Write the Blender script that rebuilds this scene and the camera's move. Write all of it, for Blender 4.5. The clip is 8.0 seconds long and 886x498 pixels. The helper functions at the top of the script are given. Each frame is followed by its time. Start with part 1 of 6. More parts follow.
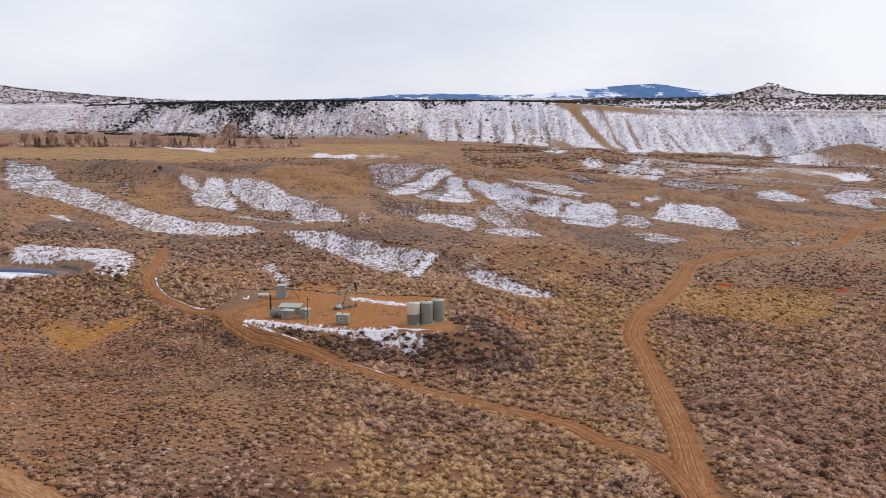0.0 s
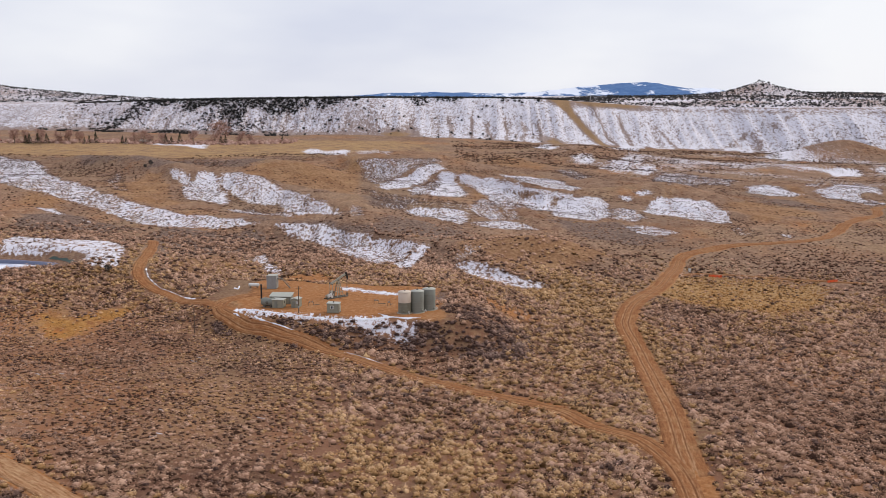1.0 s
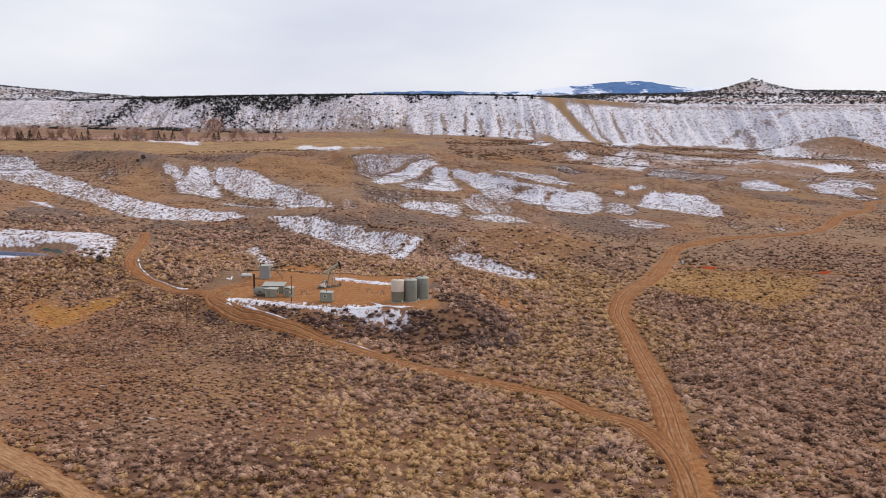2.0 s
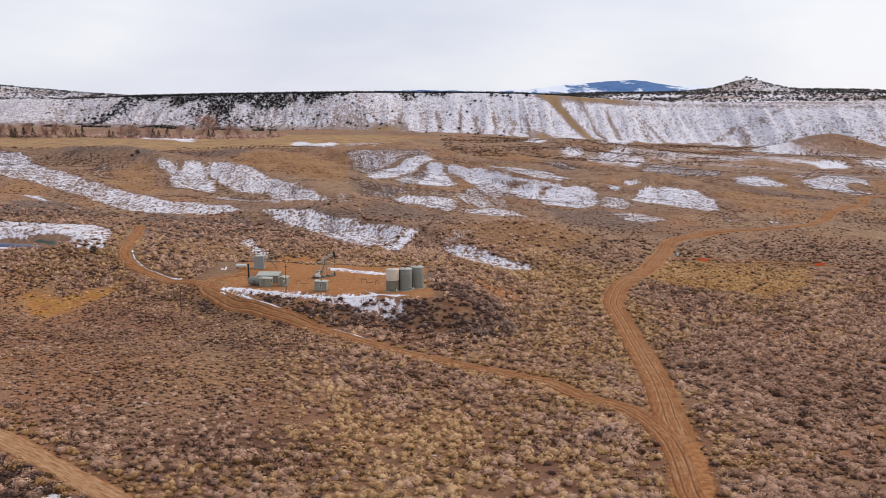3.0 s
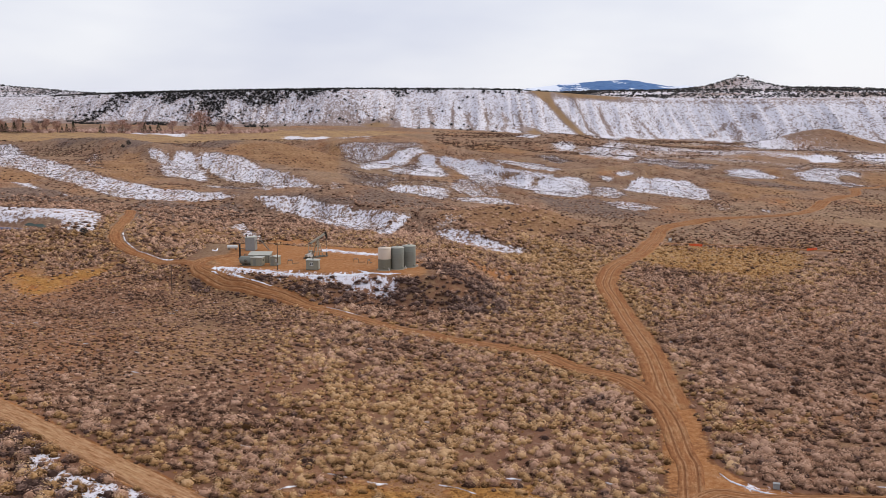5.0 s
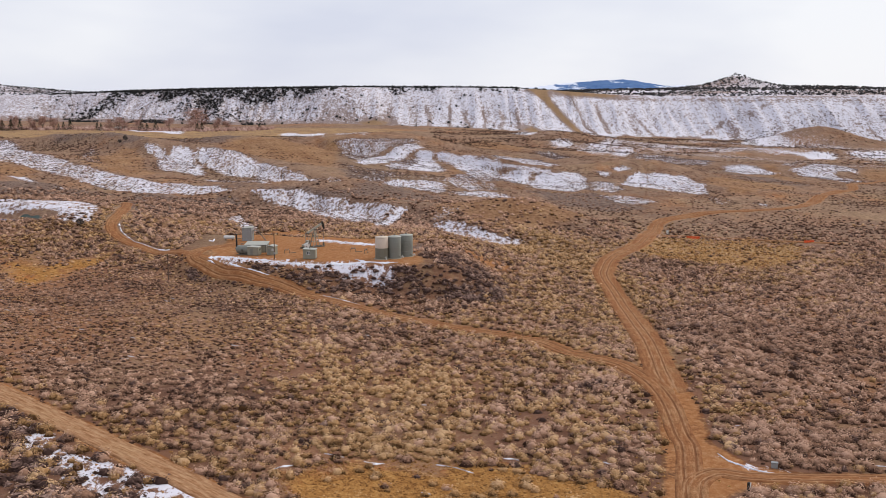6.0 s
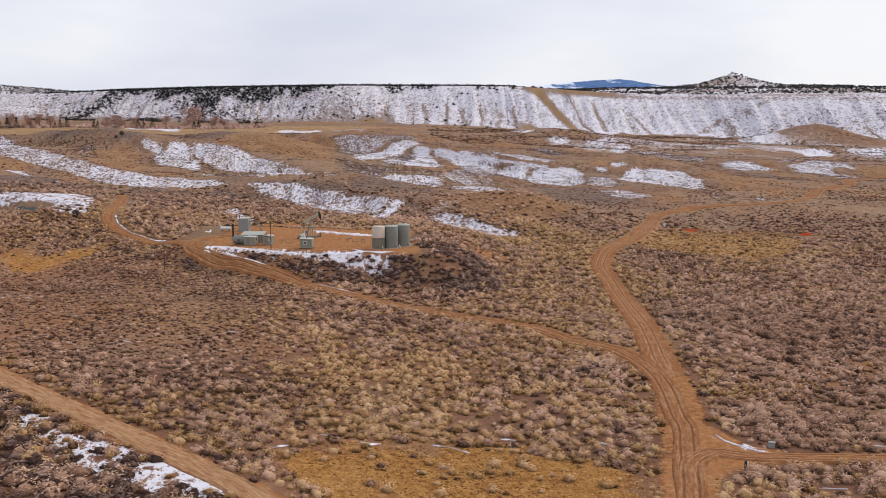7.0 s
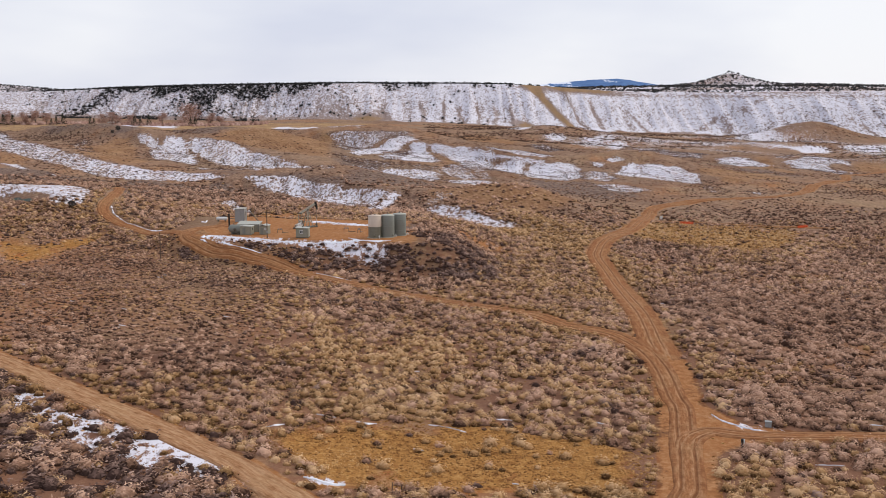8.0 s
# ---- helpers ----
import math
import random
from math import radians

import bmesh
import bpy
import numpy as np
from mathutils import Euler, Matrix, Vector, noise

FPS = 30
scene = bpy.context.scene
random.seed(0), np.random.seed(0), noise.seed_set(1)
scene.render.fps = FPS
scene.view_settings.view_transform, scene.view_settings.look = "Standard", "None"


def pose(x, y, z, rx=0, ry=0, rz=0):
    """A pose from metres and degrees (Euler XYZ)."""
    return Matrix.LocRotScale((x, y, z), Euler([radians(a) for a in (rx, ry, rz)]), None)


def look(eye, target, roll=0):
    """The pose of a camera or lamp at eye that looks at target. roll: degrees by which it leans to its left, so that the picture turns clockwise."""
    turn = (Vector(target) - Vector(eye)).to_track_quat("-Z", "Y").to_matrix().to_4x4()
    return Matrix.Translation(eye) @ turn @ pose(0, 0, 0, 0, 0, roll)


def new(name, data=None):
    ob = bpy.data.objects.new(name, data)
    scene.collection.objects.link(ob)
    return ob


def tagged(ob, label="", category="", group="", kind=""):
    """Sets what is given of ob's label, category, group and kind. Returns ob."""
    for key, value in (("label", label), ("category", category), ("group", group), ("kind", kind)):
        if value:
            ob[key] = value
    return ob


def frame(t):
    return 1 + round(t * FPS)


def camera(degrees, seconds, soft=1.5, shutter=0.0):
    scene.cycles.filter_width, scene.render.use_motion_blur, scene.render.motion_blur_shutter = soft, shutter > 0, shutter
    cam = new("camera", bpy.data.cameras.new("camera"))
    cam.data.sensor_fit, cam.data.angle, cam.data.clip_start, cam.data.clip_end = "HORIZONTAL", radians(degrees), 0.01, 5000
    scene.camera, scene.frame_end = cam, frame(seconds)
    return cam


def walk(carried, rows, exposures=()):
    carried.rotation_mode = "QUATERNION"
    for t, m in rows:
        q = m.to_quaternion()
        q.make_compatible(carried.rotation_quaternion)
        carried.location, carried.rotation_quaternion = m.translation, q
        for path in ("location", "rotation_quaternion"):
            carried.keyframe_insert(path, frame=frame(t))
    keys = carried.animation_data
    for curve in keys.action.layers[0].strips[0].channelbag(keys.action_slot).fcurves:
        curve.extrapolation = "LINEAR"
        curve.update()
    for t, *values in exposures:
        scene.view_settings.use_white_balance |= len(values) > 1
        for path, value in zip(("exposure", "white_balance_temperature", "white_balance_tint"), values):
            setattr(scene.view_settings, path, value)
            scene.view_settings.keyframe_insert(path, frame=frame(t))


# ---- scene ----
# camera: seconds, place in metres, yaw, pitch, lean in degrees; it sinks almost straight down
cam = camera(49.38, 8.0, soft=0.65)
ROWS = [
    (0, 0.00, -0.00, 72.00, 0.000, -8.964, -0.000),
    (0.5, 0.12, -0.04, 70.50, -0.264, -8.998, 0.009),
    (1, 0.25, -0.09, 68.99, -0.479, -9.024, 0.013),
    (1.5, 0.37, -0.16, 67.47, -0.677, -9.040, 0.013),
    (3, 0.55, -0.34, 62.87, -1.145, -9.064, 0.030),
    (3.5, 0.59, -0.40, 61.31, -1.272, -9.053, 0.020),
    (4, 0.58, -0.41, 59.72, -1.387, -9.036, 0.021),
    (4.5, 0.58, -0.40, 58.13, -1.500, -9.018, 0.007),
    (6, 0.62, -0.41, 53.37, -1.759, -8.992, 0.009),
    (6.5, 0.66, -0.43, 51.83, -1.843, -8.978, 0.015),
    (7, 0.72, -0.49, 50.33, -1.925, -8.966, 0.014),
    (7.5, 0.78, -0.58, 48.82, -2.012, -8.961, 0.002),
    (8, 0.83, -0.67, 47.30, -2.106, -8.967, -0.015),
]
walk(cam, [(t, pose(x, y, z, 90 + pitch, lean, yaw)) for t, x, y, z, yaw, pitch, lean in ROWS])

# ---------------------------------------------------------------- overcast daylight
world = bpy.data.worlds.new("overcast_sky")
scene.world = world
world.use_nodes = True
wn, wl = world.node_tree.nodes, world.node_tree.links
sky = wn.new("ShaderNodeTexSky")
sky.sky_type, sky.sun_disc = "NISHITA", False
sky.sun_elevation, sky.sun_rotation = radians(39), radians(62)
dim = wn.new("ShaderNodeMix")
dim.data_type, dim.blend_type = "RGBA", "MULTIPLY"
dim.inputs[0].default_value = 1.0
dim.inputs[7].default_value = (0.09, 0.09, 0.09, 1)
wl.new(sky.outputs[0], dim.inputs[6])
where = wn.new("ShaderNodeTexCoord")
stretch = wn.new("ShaderNodeMapping")
stretch.inputs["Scale"].default_value = (1.6, 1.6, 5.0)
wl.new(where.outputs["Generated"], stretch.inputs[0])
clouds = wn.new("ShaderNodeTexNoise")
clouds.inputs["Scale"].default_value, clouds.inputs["Detail"].default_value = 1.7, 4.0
wl.new(stretch.outputs[0], clouds.inputs["Vector"])
ramp = wn.new("ShaderNodeValToRGB")
ramp.color_ramp.elements[0].position, ramp.color_ramp.elements[0].color = 0.32, (0.71, 0.74, 0.87, 1)
ramp.color_ramp.elements[1].position, ramp.color_ramp.elements[1].color = 0.68, (0.94, 0.95, 1.0, 1)
parts = wn.new("ShaderNodeSeparateXYZ")
wl.new(where.outputs["Generated"], parts.inputs[0])
toward = wn.new("ShaderNodeMath")
toward.operation = "MULTIPLY_ADD"
toward.inputs[1].default_value = 0.32
wl.new(parts.outputs[0], toward.inputs[0]), wl.new(clouds.outputs[0], toward.inputs[2])
wl.new(toward.outputs[0], ramp.inputs[0])
veil = wn.new("ShaderNodeMix")
veil.data_type = "RGBA"
veil.inputs[0].default_value = 0.92
wl.new(dim.outputs[2], veil.inputs[6])
wl.new(ramp.outputs[0], veil.inputs[7])
wl.new(veil.outputs[2], wn["Background"].inputs[0])
wn["Background"].inputs[1].default_value = 1.0
sun = new("sun", bpy.data.lights.new("sun", "SUN"))
sun.data.energy, sun.data.angle, sun.data.color = 1.5, radians(18), (1.0, 0.95, 0.87)
sun.matrix_world = look((85, 45, 78), (0, 0, 0))
scene.view_settings.exposure = 0.0

# ---------------------------------------------------------------- materials


class Nodes:
    """A small helper that strings shader nodes together."""

    def __init__(self, name, rough=0.9, metal=0.0):
        self.mat = bpy.data.materials.new(name)
        self.mat.use_nodes = True
        self.n, self.l = self.mat.node_tree.nodes, self.mat.node_tree.links
        self.b = self.n["Principled BSDF"]
        self.b.inputs["Roughness"].default_value = rough
        self.b.inputs["Metallic"].default_value = metal
        self.b.inputs["Specular IOR Level"].default_value = 0.25

    def put(self, socket, value):
        if isinstance(value, bpy.types.NodeSocket):
            self.l.new(value, socket)
        elif isinstance(value, (tuple, list)):
            socket.default_value = tuple(value) if len(value) == 4 or len(socket.default_value) == 3 else (*value, 1)
        else:
            socket.default_value = value

    def coords(self, kind="Object", scale=(1, 1, 1)):
        c = self.n.new("ShaderNodeTexCoord")
        m = self.n.new("ShaderNodeMapping")
        m.inputs["Scale"].default_value = scale
        self.l.new(c.outputs[kind], m.inputs[0])
        return m.outputs[0]

    def noise(self, scale, detail=4, rough=0.6, stretch=(1, 1, 1), kind="Object"):
        t = self.n.new("ShaderNodeTexNoise")
        self.put(t.inputs["Vector"], self.coords(kind, stretch))
        t.inputs["Scale"].default_value, t.inputs["Detail"].default_value = scale, detail
        t.inputs["Roughness"].default_value = rough
        return t.outputs[0]

    def attr(self, name, out=2):
        a = self.n.new("ShaderNodeAttribute")
        a.attribute_name = name
        return a.outputs[out]

    def random(self):
        return self.n.new("ShaderNodeObjectInfo").outputs["Random"]

    def math(self, op, a, b=0.0, c=0.0):
        m = self.n.new("ShaderNodeMath")
        m.operation = op
        for s, v in zip(m.inputs, (a, b, c)):
            self.put(s, v)
        return m.outputs[0]

    def step(self, v, lo, hi):
        m = self.n.new("ShaderNodeMapRange")
        m.interpolation_type = "SMOOTHSTEP"
        for s, val in zip(m.inputs, (v, lo, hi, 0.0, 1.0)):
            self.put(s, val)
        return m.outputs[0]

    def mix(self, f, a, b, blend="MIX"):
        m = self.n.new("ShaderNodeMix")
        m.data_type, m.blend_type = "RGBA", blend
        self.put(m.inputs[0], f), self.put(m.inputs[6], a), self.put(m.inputs[7], b)
        return m.outputs[2]

    def ramp(self, v, *stops):
        r = self.n.new("ShaderNodeValToRGB")
        e = r.color_ramp.elements
        while len(e) < len(stops):
            e.new(0.5)
        for k, (p, c) in enumerate(stops):
            e[k].position, e[k].color = p, (*c, 1)
        self.put(r.inputs[0], v)
        return r.outputs[0]

    def bump(self, v, strength, distance=0.1):
        b = self.n.new("ShaderNodeBump")
        b.inputs["Strength"].default_value, b.inputs["Distance"].default_value = strength, distance
        self.put(b.inputs["Height"], v)
        self.l.new(b.outputs[0], self.b.inputs["Normal"])

    def done(self, colour):
        self.put(self.b.inputs["Base Color"], colour)
        return self.mat


def ground_material():
    m = Nodes("dry_ground", 1.0)
    m.b.inputs["Specular IOR Level"].default_value = 0.05

    def spread(v, gain):
        return m.math("MULTIPLY_ADD", v, gain, -0.5 * gain)

    broad_n, mid_n, fine_n = m.noise(0.014, 4, 0.6), m.noise(0.09, 5, 0.65), m.noise(0.8, 5, 0.75)
    grain, streaky = m.noise(4.0, 4, 0.75), m.noise(0.22, 5, 0.75, (1, 0.45, 1))
    soil = m.ramp(m.math("ADD", 0.5, spread(mid_n, 2.0)), (0.1, (0.105, 0.055, 0.032)), (0.5, (0.23, 0.10, 0.042)), (0.9, (0.36, 0.175, 0.065)))
    litter = m.ramp(m.math("ADD", 0.5, spread(fine_n, 2.0)), (0.1, (0.06, 0.04, 0.03)), (0.5, (0.22, 0.13, 0.075)), (0.9, (0.46, 0.30, 0.16)))
    col = m.mix(m.step(m.math("ADD", spread(streaky, 2.0), spread(fine_n, 1.5)), -0.35, 0.35), soil, litter)
    col = m.mix(m.math("MULTIPLY", m.step(m.attr("litter"), 0.2, 0.8), 0.8), col, m.mix(grain, (0.08, 0.045, 0.034), (0.29, 0.17, 0.12)))
    # broad swathes of darker brush and paler bunch grass
    swathe = m.ramp(m.math("ADD", 0.5, spread(broad_n, 3.2)), (0.1, (0.66, 0.58, 0.57)), (0.5, (1.12, 1.0, 0.92)), (0.9, (1.6, 1.32, 0.96)))
    col = m.mix(1.0, col, swathe, "MULTIPLY")
    wild = m.step(m.attr("wild"), 0.1, 0.9)
    tan = m.math("MULTIPLY", m.step(m.math("ADD", spread(m.noise(0.026, 5, 0.65, (1, 0.45, 1)), 3.4), spread(fine_n, 1.2)), -0.1, 0.4), m.math("MULTIPLY_ADD", wild, 0.45, 0.3))
    col = m.mix(tan, col, m.ramp(m.math("ADD", 0.5, spread(fine_n, 2.0)), (0.1, (0.19, 0.115, 0.06)), (0.9, (0.50, 0.35, 0.19))))
    mauve = m.math("MULTIPLY", m.step(m.math("ADD", spread(m.noise(0.017, 5, 0.65, (0.8, 1, 1)), 3.0), spread(fine_n, 1.6)), 0.1, 0.6), 0.65)
    col = m.mix(mauve, col, m.ramp(m.math("ADD", 0.5, spread(grain, 2.2)), (0.1, (0.10, 0.06, 0.05)), (0.9, (0.36, 0.235, 0.185))))
    brush = m.math("MULTIPLY", m.step(m.math("ADD", spread(m.noise(0.6, 4, 0.8, (1, 0.25, 1)), 2.4), spread(broad_n, -1.5)), 0.0, 0.35), wild)
    col = m.mix(m.math("MULTIPLY", brush, 0.85), col, m.ramp(m.math("ADD", 0.5, spread(grain, 2.4)), (0.1, (0.05, 0.028, 0.022)), (0.9, (0.36, 0.24, 0.17))))
    far_tone = m.ramp(m.math("ADD", 0.5, m.math("ADD", spread(fine_n, 1.6), spread(mid_n, 1.2))), (0.1, (0.11, 0.07, 0.055)), (0.5, (0.25, 0.155, 0.105)), (0.9, (0.44, 0.31, 0.205)))
    col = m.mix(m.math("MULTIPLY", wild, m.math("MULTIPLY_ADD", m.step(m.noise(0.033, 5, 0.7, (1, 0.4, 1)), 0.38, 0.6), 0.5, 0.15)), col, far_tone)
    col = m.mix(m.math("MULTIPLY", wild, m.math("MULTIPLY_ADD", m.step(m.noise(0.02, 5, 0.7, (1, 0.35, 1)), 0.35, 0.65), 0.45, 0.2)), col, m.ramp(m.math("ADD", 0.5, m.math("ADD", spread(fine_n, 2.0), spread(streaky, 1.4))), (0.1, (0.09, 0.055, 0.042)), (0.5, (0.25, 0.155, 0.108)), (0.9, (0.44, 0.295, 0.205))))
    rusty = m.ramp(m.math("ADD", 0.5, m.math("ADD", spread(fine_n, 1.8), spread(mid_n, 1.0))), (0.1, (0.13, 0.062, 0.029)), (0.5, (0.28, 0.14, 0.064)), (0.9, (0.44, 0.275, 0.145)))
    col = m.mix(m.math("MULTIPLY", m.step(m.math("ADD", m.attr("cover"), spread(mid_n, 1.8)), 0.2, 0.9), 0.65), col, rusty)
    belt = m.ramp(m.math("ADD", 0.5, m.math("ADD", spread(fine_n, 2.2), spread(grain, 1.0))), (0.1, (0.05, 0.034, 0.031)), (0.5, (0.155, 0.107, 0.088)), (0.9, (0.33, 0.24, 0.20)))
    col = m.mix(m.math("MULTIPLY", m.step(m.math("ADD", m.attr("cover"), spread(mid_n, 1.4)), -0.15, -0.8), 0.8), col, belt)
    grass = m.ramp(m.math("ADD", 0.5, m.math("ADD", spread(fine_n, 1.6), spread(grain, 1.2))), (0.1, (0.15, 0.062, 0.018)), (0.5, (0.35, 0.165, 0.047)), (0.9, (0.53, 0.305, 0.11)))
    grass = m.mix(m.math("MULTIPLY", wild, 0.6), grass, m.ramp(m.math("ADD", 0.5, m.math("ADD", spread(fine_n, 1.4), spread(mid_n, 1.0))), (0.1, (0.23, 0.145, 0.075)), (0.9, (0.50, 0.37, 0.22))))
    g = m.math("ADD", m.attr("grass"), m.math("ADD", spread(mid_n, 2.4), spread(fine_n, 1.4)))
    col = m.mix(m.math("MULTIPLY", m.step(g, 0.0, 0.7), 0.92), col, grass)
    red = m.math("ADD", m.attr("bare"), m.math("ADD", spread(mid_n, 1.6), spread(fine_n, 1.4)))
    bare = m.ramp(m.math("ADD", 0.5, spread(fine_n, 1.8)), (0.1, (0.25, 0.095, 0.036)), (0.5, (0.34, 0.15, 0.06)), (0.9, (0.46, 0.25, 0.125)))
    bare = m.mix(m.math("MULTIPLY", m.step(spread(mid_n, 2.0), 0.0, 0.5), 0.35), bare, m.ramp(fine_n, (0.3, (0.27, 0.16, 0.09)), (0.7, (0.50, 0.34, 0.20))))
    col = m.mix(m.step(red, 0.15, 0.6), col, bare)
    # grey shale with rills on the mesa's face
    rill = m.noise(0.13, 5, 0.8, (1, 0.16, 0.10))
    shale = m.ramp(m.math("ADD", 0.5, spread(rill, 2.0)), (0.1, (0.17, 0.12, 0.105)), (0.5, (0.29, 0.22, 0.20)), (0.9, (0.42, 0.345, 0.325)))
    col = m.mix(m.math("MULTIPLY", m.step(m.attr("face"), 0.2, 0.8), 0.9), col, shale)
    col = m.mix(m.step(m.math("ADD", m.attr("scar"), spread(mid_n, 1.0)), 0.3, 0.7), col, m.ramp(m.math("ADD", 0.5, spread(fine_n, 1.5)), (0.1, (0.20, 0.115, 0.06)), (0.9, (0.38, 0.25, 0.145))))
    # dark woods on the far hills
    wood = m.math("MULTIPLY", m.step(m.attr("wood"), 0.2, 0.8), m.step(m.math("ADD", spread(m.noise(0.09, 4, 0.85, (1, 0.1, 1)), 4.5), spread(m.noise(0.006, 3), 2.0)), m.math("MULTIPLY_ADD", m.attr("wood"), -1.4, 1.1), m.math("MULTIPLY_ADD", m.attr("wood"), -1.4, 1.5)))
    # snow, thin and pierced by brush
    speck = m.math("ADD", spread(m.noise(0.8, 4, 0.85, (1, 0.35, 1)), 6.4), spread(fine_n, 2.6))
    facing = m.math("ADD", spread(rill, 0.5), spread(m.noise(0.5, 4, 0.85, (0.8, 0.25, 0.8)), 4.2))
    rough = m.n.new("ShaderNodeMix")
    m.put(rough.inputs[0], m.step(m.attr("face"), 0.2, 0.8)), m.put(rough.inputs[2], speck), m.put(rough.inputs[3], facing)
    lay = m.math("ADD", m.attr("snow"), m.math("ADD", rough.outputs[0], spread(mid_n, 1.0)))
    white = m.math("MULTIPLY", m.step(lay, -0.15, 0.4), m.step(m.attr("snow"), -0.97, -0.7))
    col = m.mix(white, col, m.mix(fine_n, (0.58, 0.555, 0.615), (0.81, 0.785, 0.845)))
    col = m.mix(m.math("MULTIPLY", wood, 0.9), col, (0.06, 0.055, 0.06))
    m.bump(m.math("ADD", fine_n, m.math("MULTIPLY", grain, 0.4)), 0.6, 0.25)
    return m.done(col)


def road_material():
    m = Nodes("rutted_dirt", 1.0)
    m.b.inputs["Specular IOR Level"].default_value = 0.08
    mid_n, fine_n, grain = m.noise(0.3, 4, 0.65), m.noise(1.5, 5, 0.75), m.noise(8.0, 3)
    lane = m.n.new("ShaderNodeTexNoise")
    m.put(lane.inputs["Vector"], m.attr("lane", 1))
    lane.inputs["Scale"].default_value, lane.inputs["Detail"].default_value, lane.inputs["Roughness"].default_value = 2.2, 4.0, 0.7
    streak = m.math("MULTIPLY_ADD", lane.outputs[0], 2.4, -1.2)
    wide = m.math("ADD", 0.5, m.math("ADD", m.math("MULTIPLY", streak, 0.75), m.math("MULTIPLY_ADD", fine_n, 1.0, -0.5)))
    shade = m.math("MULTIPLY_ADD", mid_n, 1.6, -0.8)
    col = m.ramp(wide, (0.1, (0.165, 0.065, 0.026)), (0.5, (0.27, 0.112, 0.045)), (0.9, (0.38, 0.19, 0.093)))
    rim = m.step(m.math("ADD", m.attr("edge"), m.math("ADD", m.math("MULTIPLY", shade, 0.7), m.math("MULTIPLY", streak, 0.4))), 0.3, 1.1)
    col = m.mix(m.math("MULTIPLY", rim, 0.8), col, m.ramp(wide, (0.1, (0.15, 0.055, 0.022)), (0.9, (0.32, 0.14, 0.06))))
    strip = m.step(m.math("ADD", m.attr("strip"), m.math("MULTIPLY", streak, 0.7)), 0.15, 0.95)
    col = m.mix(m.math("MULTIPLY", strip, m.math("MULTIPLY", m.attr("pale"), 0.85)), col, m.ramp(wide, (0.1, (0.32, 0.17, 0.082)), (0.9, (0.53, 0.35, 0.21))))
    col = m.mix(m.math("MULTIPLY", m.step(m.noise(0.12, 4, 0.7), 0.45, 0.65), 0.3), col, m.ramp(wide, (0.1, (0.28, 0.15, 0.07)), (0.9, (0.50, 0.32, 0.17))))
    rut = m.step(m.math("ADD", m.attr("rut"), m.math("ADD", m.math("MULTIPLY", shade, 0.5), m.math("MULTIPLY", streak, 0.2))), 0.3, 0.8)
    col = m.mix(m.math("MULTIPLY", rut, 0.9), col, m.ramp(wide, (0.2, (0.13, 0.048, 0.02)), (0.9, (0.26, 0.11, 0.045))))
    m.bump(m.math("ADD", lane.outputs[0], m.math("MULTIPLY", grain, 0.4)), 0.4, 0.10)
    return m.done(col)


def brush_material(name, dark, mid, pale):
    m = Nodes(name, 1.0)
    m.b.inputs["Specular IOR Level"].default_value = 0.03
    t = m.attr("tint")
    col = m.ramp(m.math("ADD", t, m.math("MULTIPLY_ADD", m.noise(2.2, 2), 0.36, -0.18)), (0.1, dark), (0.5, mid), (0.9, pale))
    return m.done(col)


def painted_steel(name, base, stain, rough=0.5, scale=0.8, amount=0.45):
    m = Nodes(name, rough)
    streak = m.noise(scale, 5, 0.7, (1, 1, 0.22))
    col = m.mix(m.math("MULTIPLY", m.step(streak, 0.48, 0.75), amount), base, stain)
    col = m.mix(m.math("MULTIPLY", m.noise(9, 4), 0.2), col, tuple(0.6 * v for v in base))
    m.bump(m.noise(3, 3), 0.12, 0.02)
    return m.done(col)


M_GROUND, M_ROAD = ground_material(), road_material()
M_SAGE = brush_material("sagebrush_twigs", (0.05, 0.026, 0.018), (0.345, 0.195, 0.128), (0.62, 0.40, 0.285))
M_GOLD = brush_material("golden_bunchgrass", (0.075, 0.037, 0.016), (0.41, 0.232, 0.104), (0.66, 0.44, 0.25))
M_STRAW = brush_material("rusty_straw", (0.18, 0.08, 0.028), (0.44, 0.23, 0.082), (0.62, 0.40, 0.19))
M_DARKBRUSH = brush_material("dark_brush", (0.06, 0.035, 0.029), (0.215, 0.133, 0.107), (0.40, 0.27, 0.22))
M_JUNIPER = brush_material("juniper_needles", (0.03, 0.029, 0.028), (0.062, 0.058, 0.056), (0.11, 0.10, 0.09))
# ---------------------------------------------------------------- the lie of the land


def hash2(ix, iy, seed):
    """Pseudo-random numbers 0..1 for whole-number grid places."""
    n = (ix.astype(np.int64) * 374761393 + iy.astype(np.int64) * 668265263 + seed * 2147483647) & 0xFFFFFFFF
    n = ((n ^ (n >> 13)) * 1274126177) & 0xFFFFFFFF
    n = ((n ^ (n >> 16)) * 2246822519) & 0xFFFFFFFF
    return ((n ^ (n >> 15)) & 0xFFFFFF) / float(0xFFFFFF)


def vnoise(x, y, seed=0):
    """Smooth value noise, -1..1."""
    ix, iy = np.floor(x), np.floor(y)
    fx, fy = x - ix, y - iy
    fx, fy = fx * fx * fx * (fx * (fx * 6 - 15) + 10), fy * fy * fy * (fy * (fy * 6 - 15) + 10)
    a, b = hash2(ix, iy, seed), hash2(ix + 1, iy, seed)
    c, d = hash2(ix, iy + 1, seed), hash2(ix + 1, iy + 1, seed)
    return 2 * ((a + (b - a) * fx) * (1 - fy) + (c + (d - c) * fx) * fy) - 1


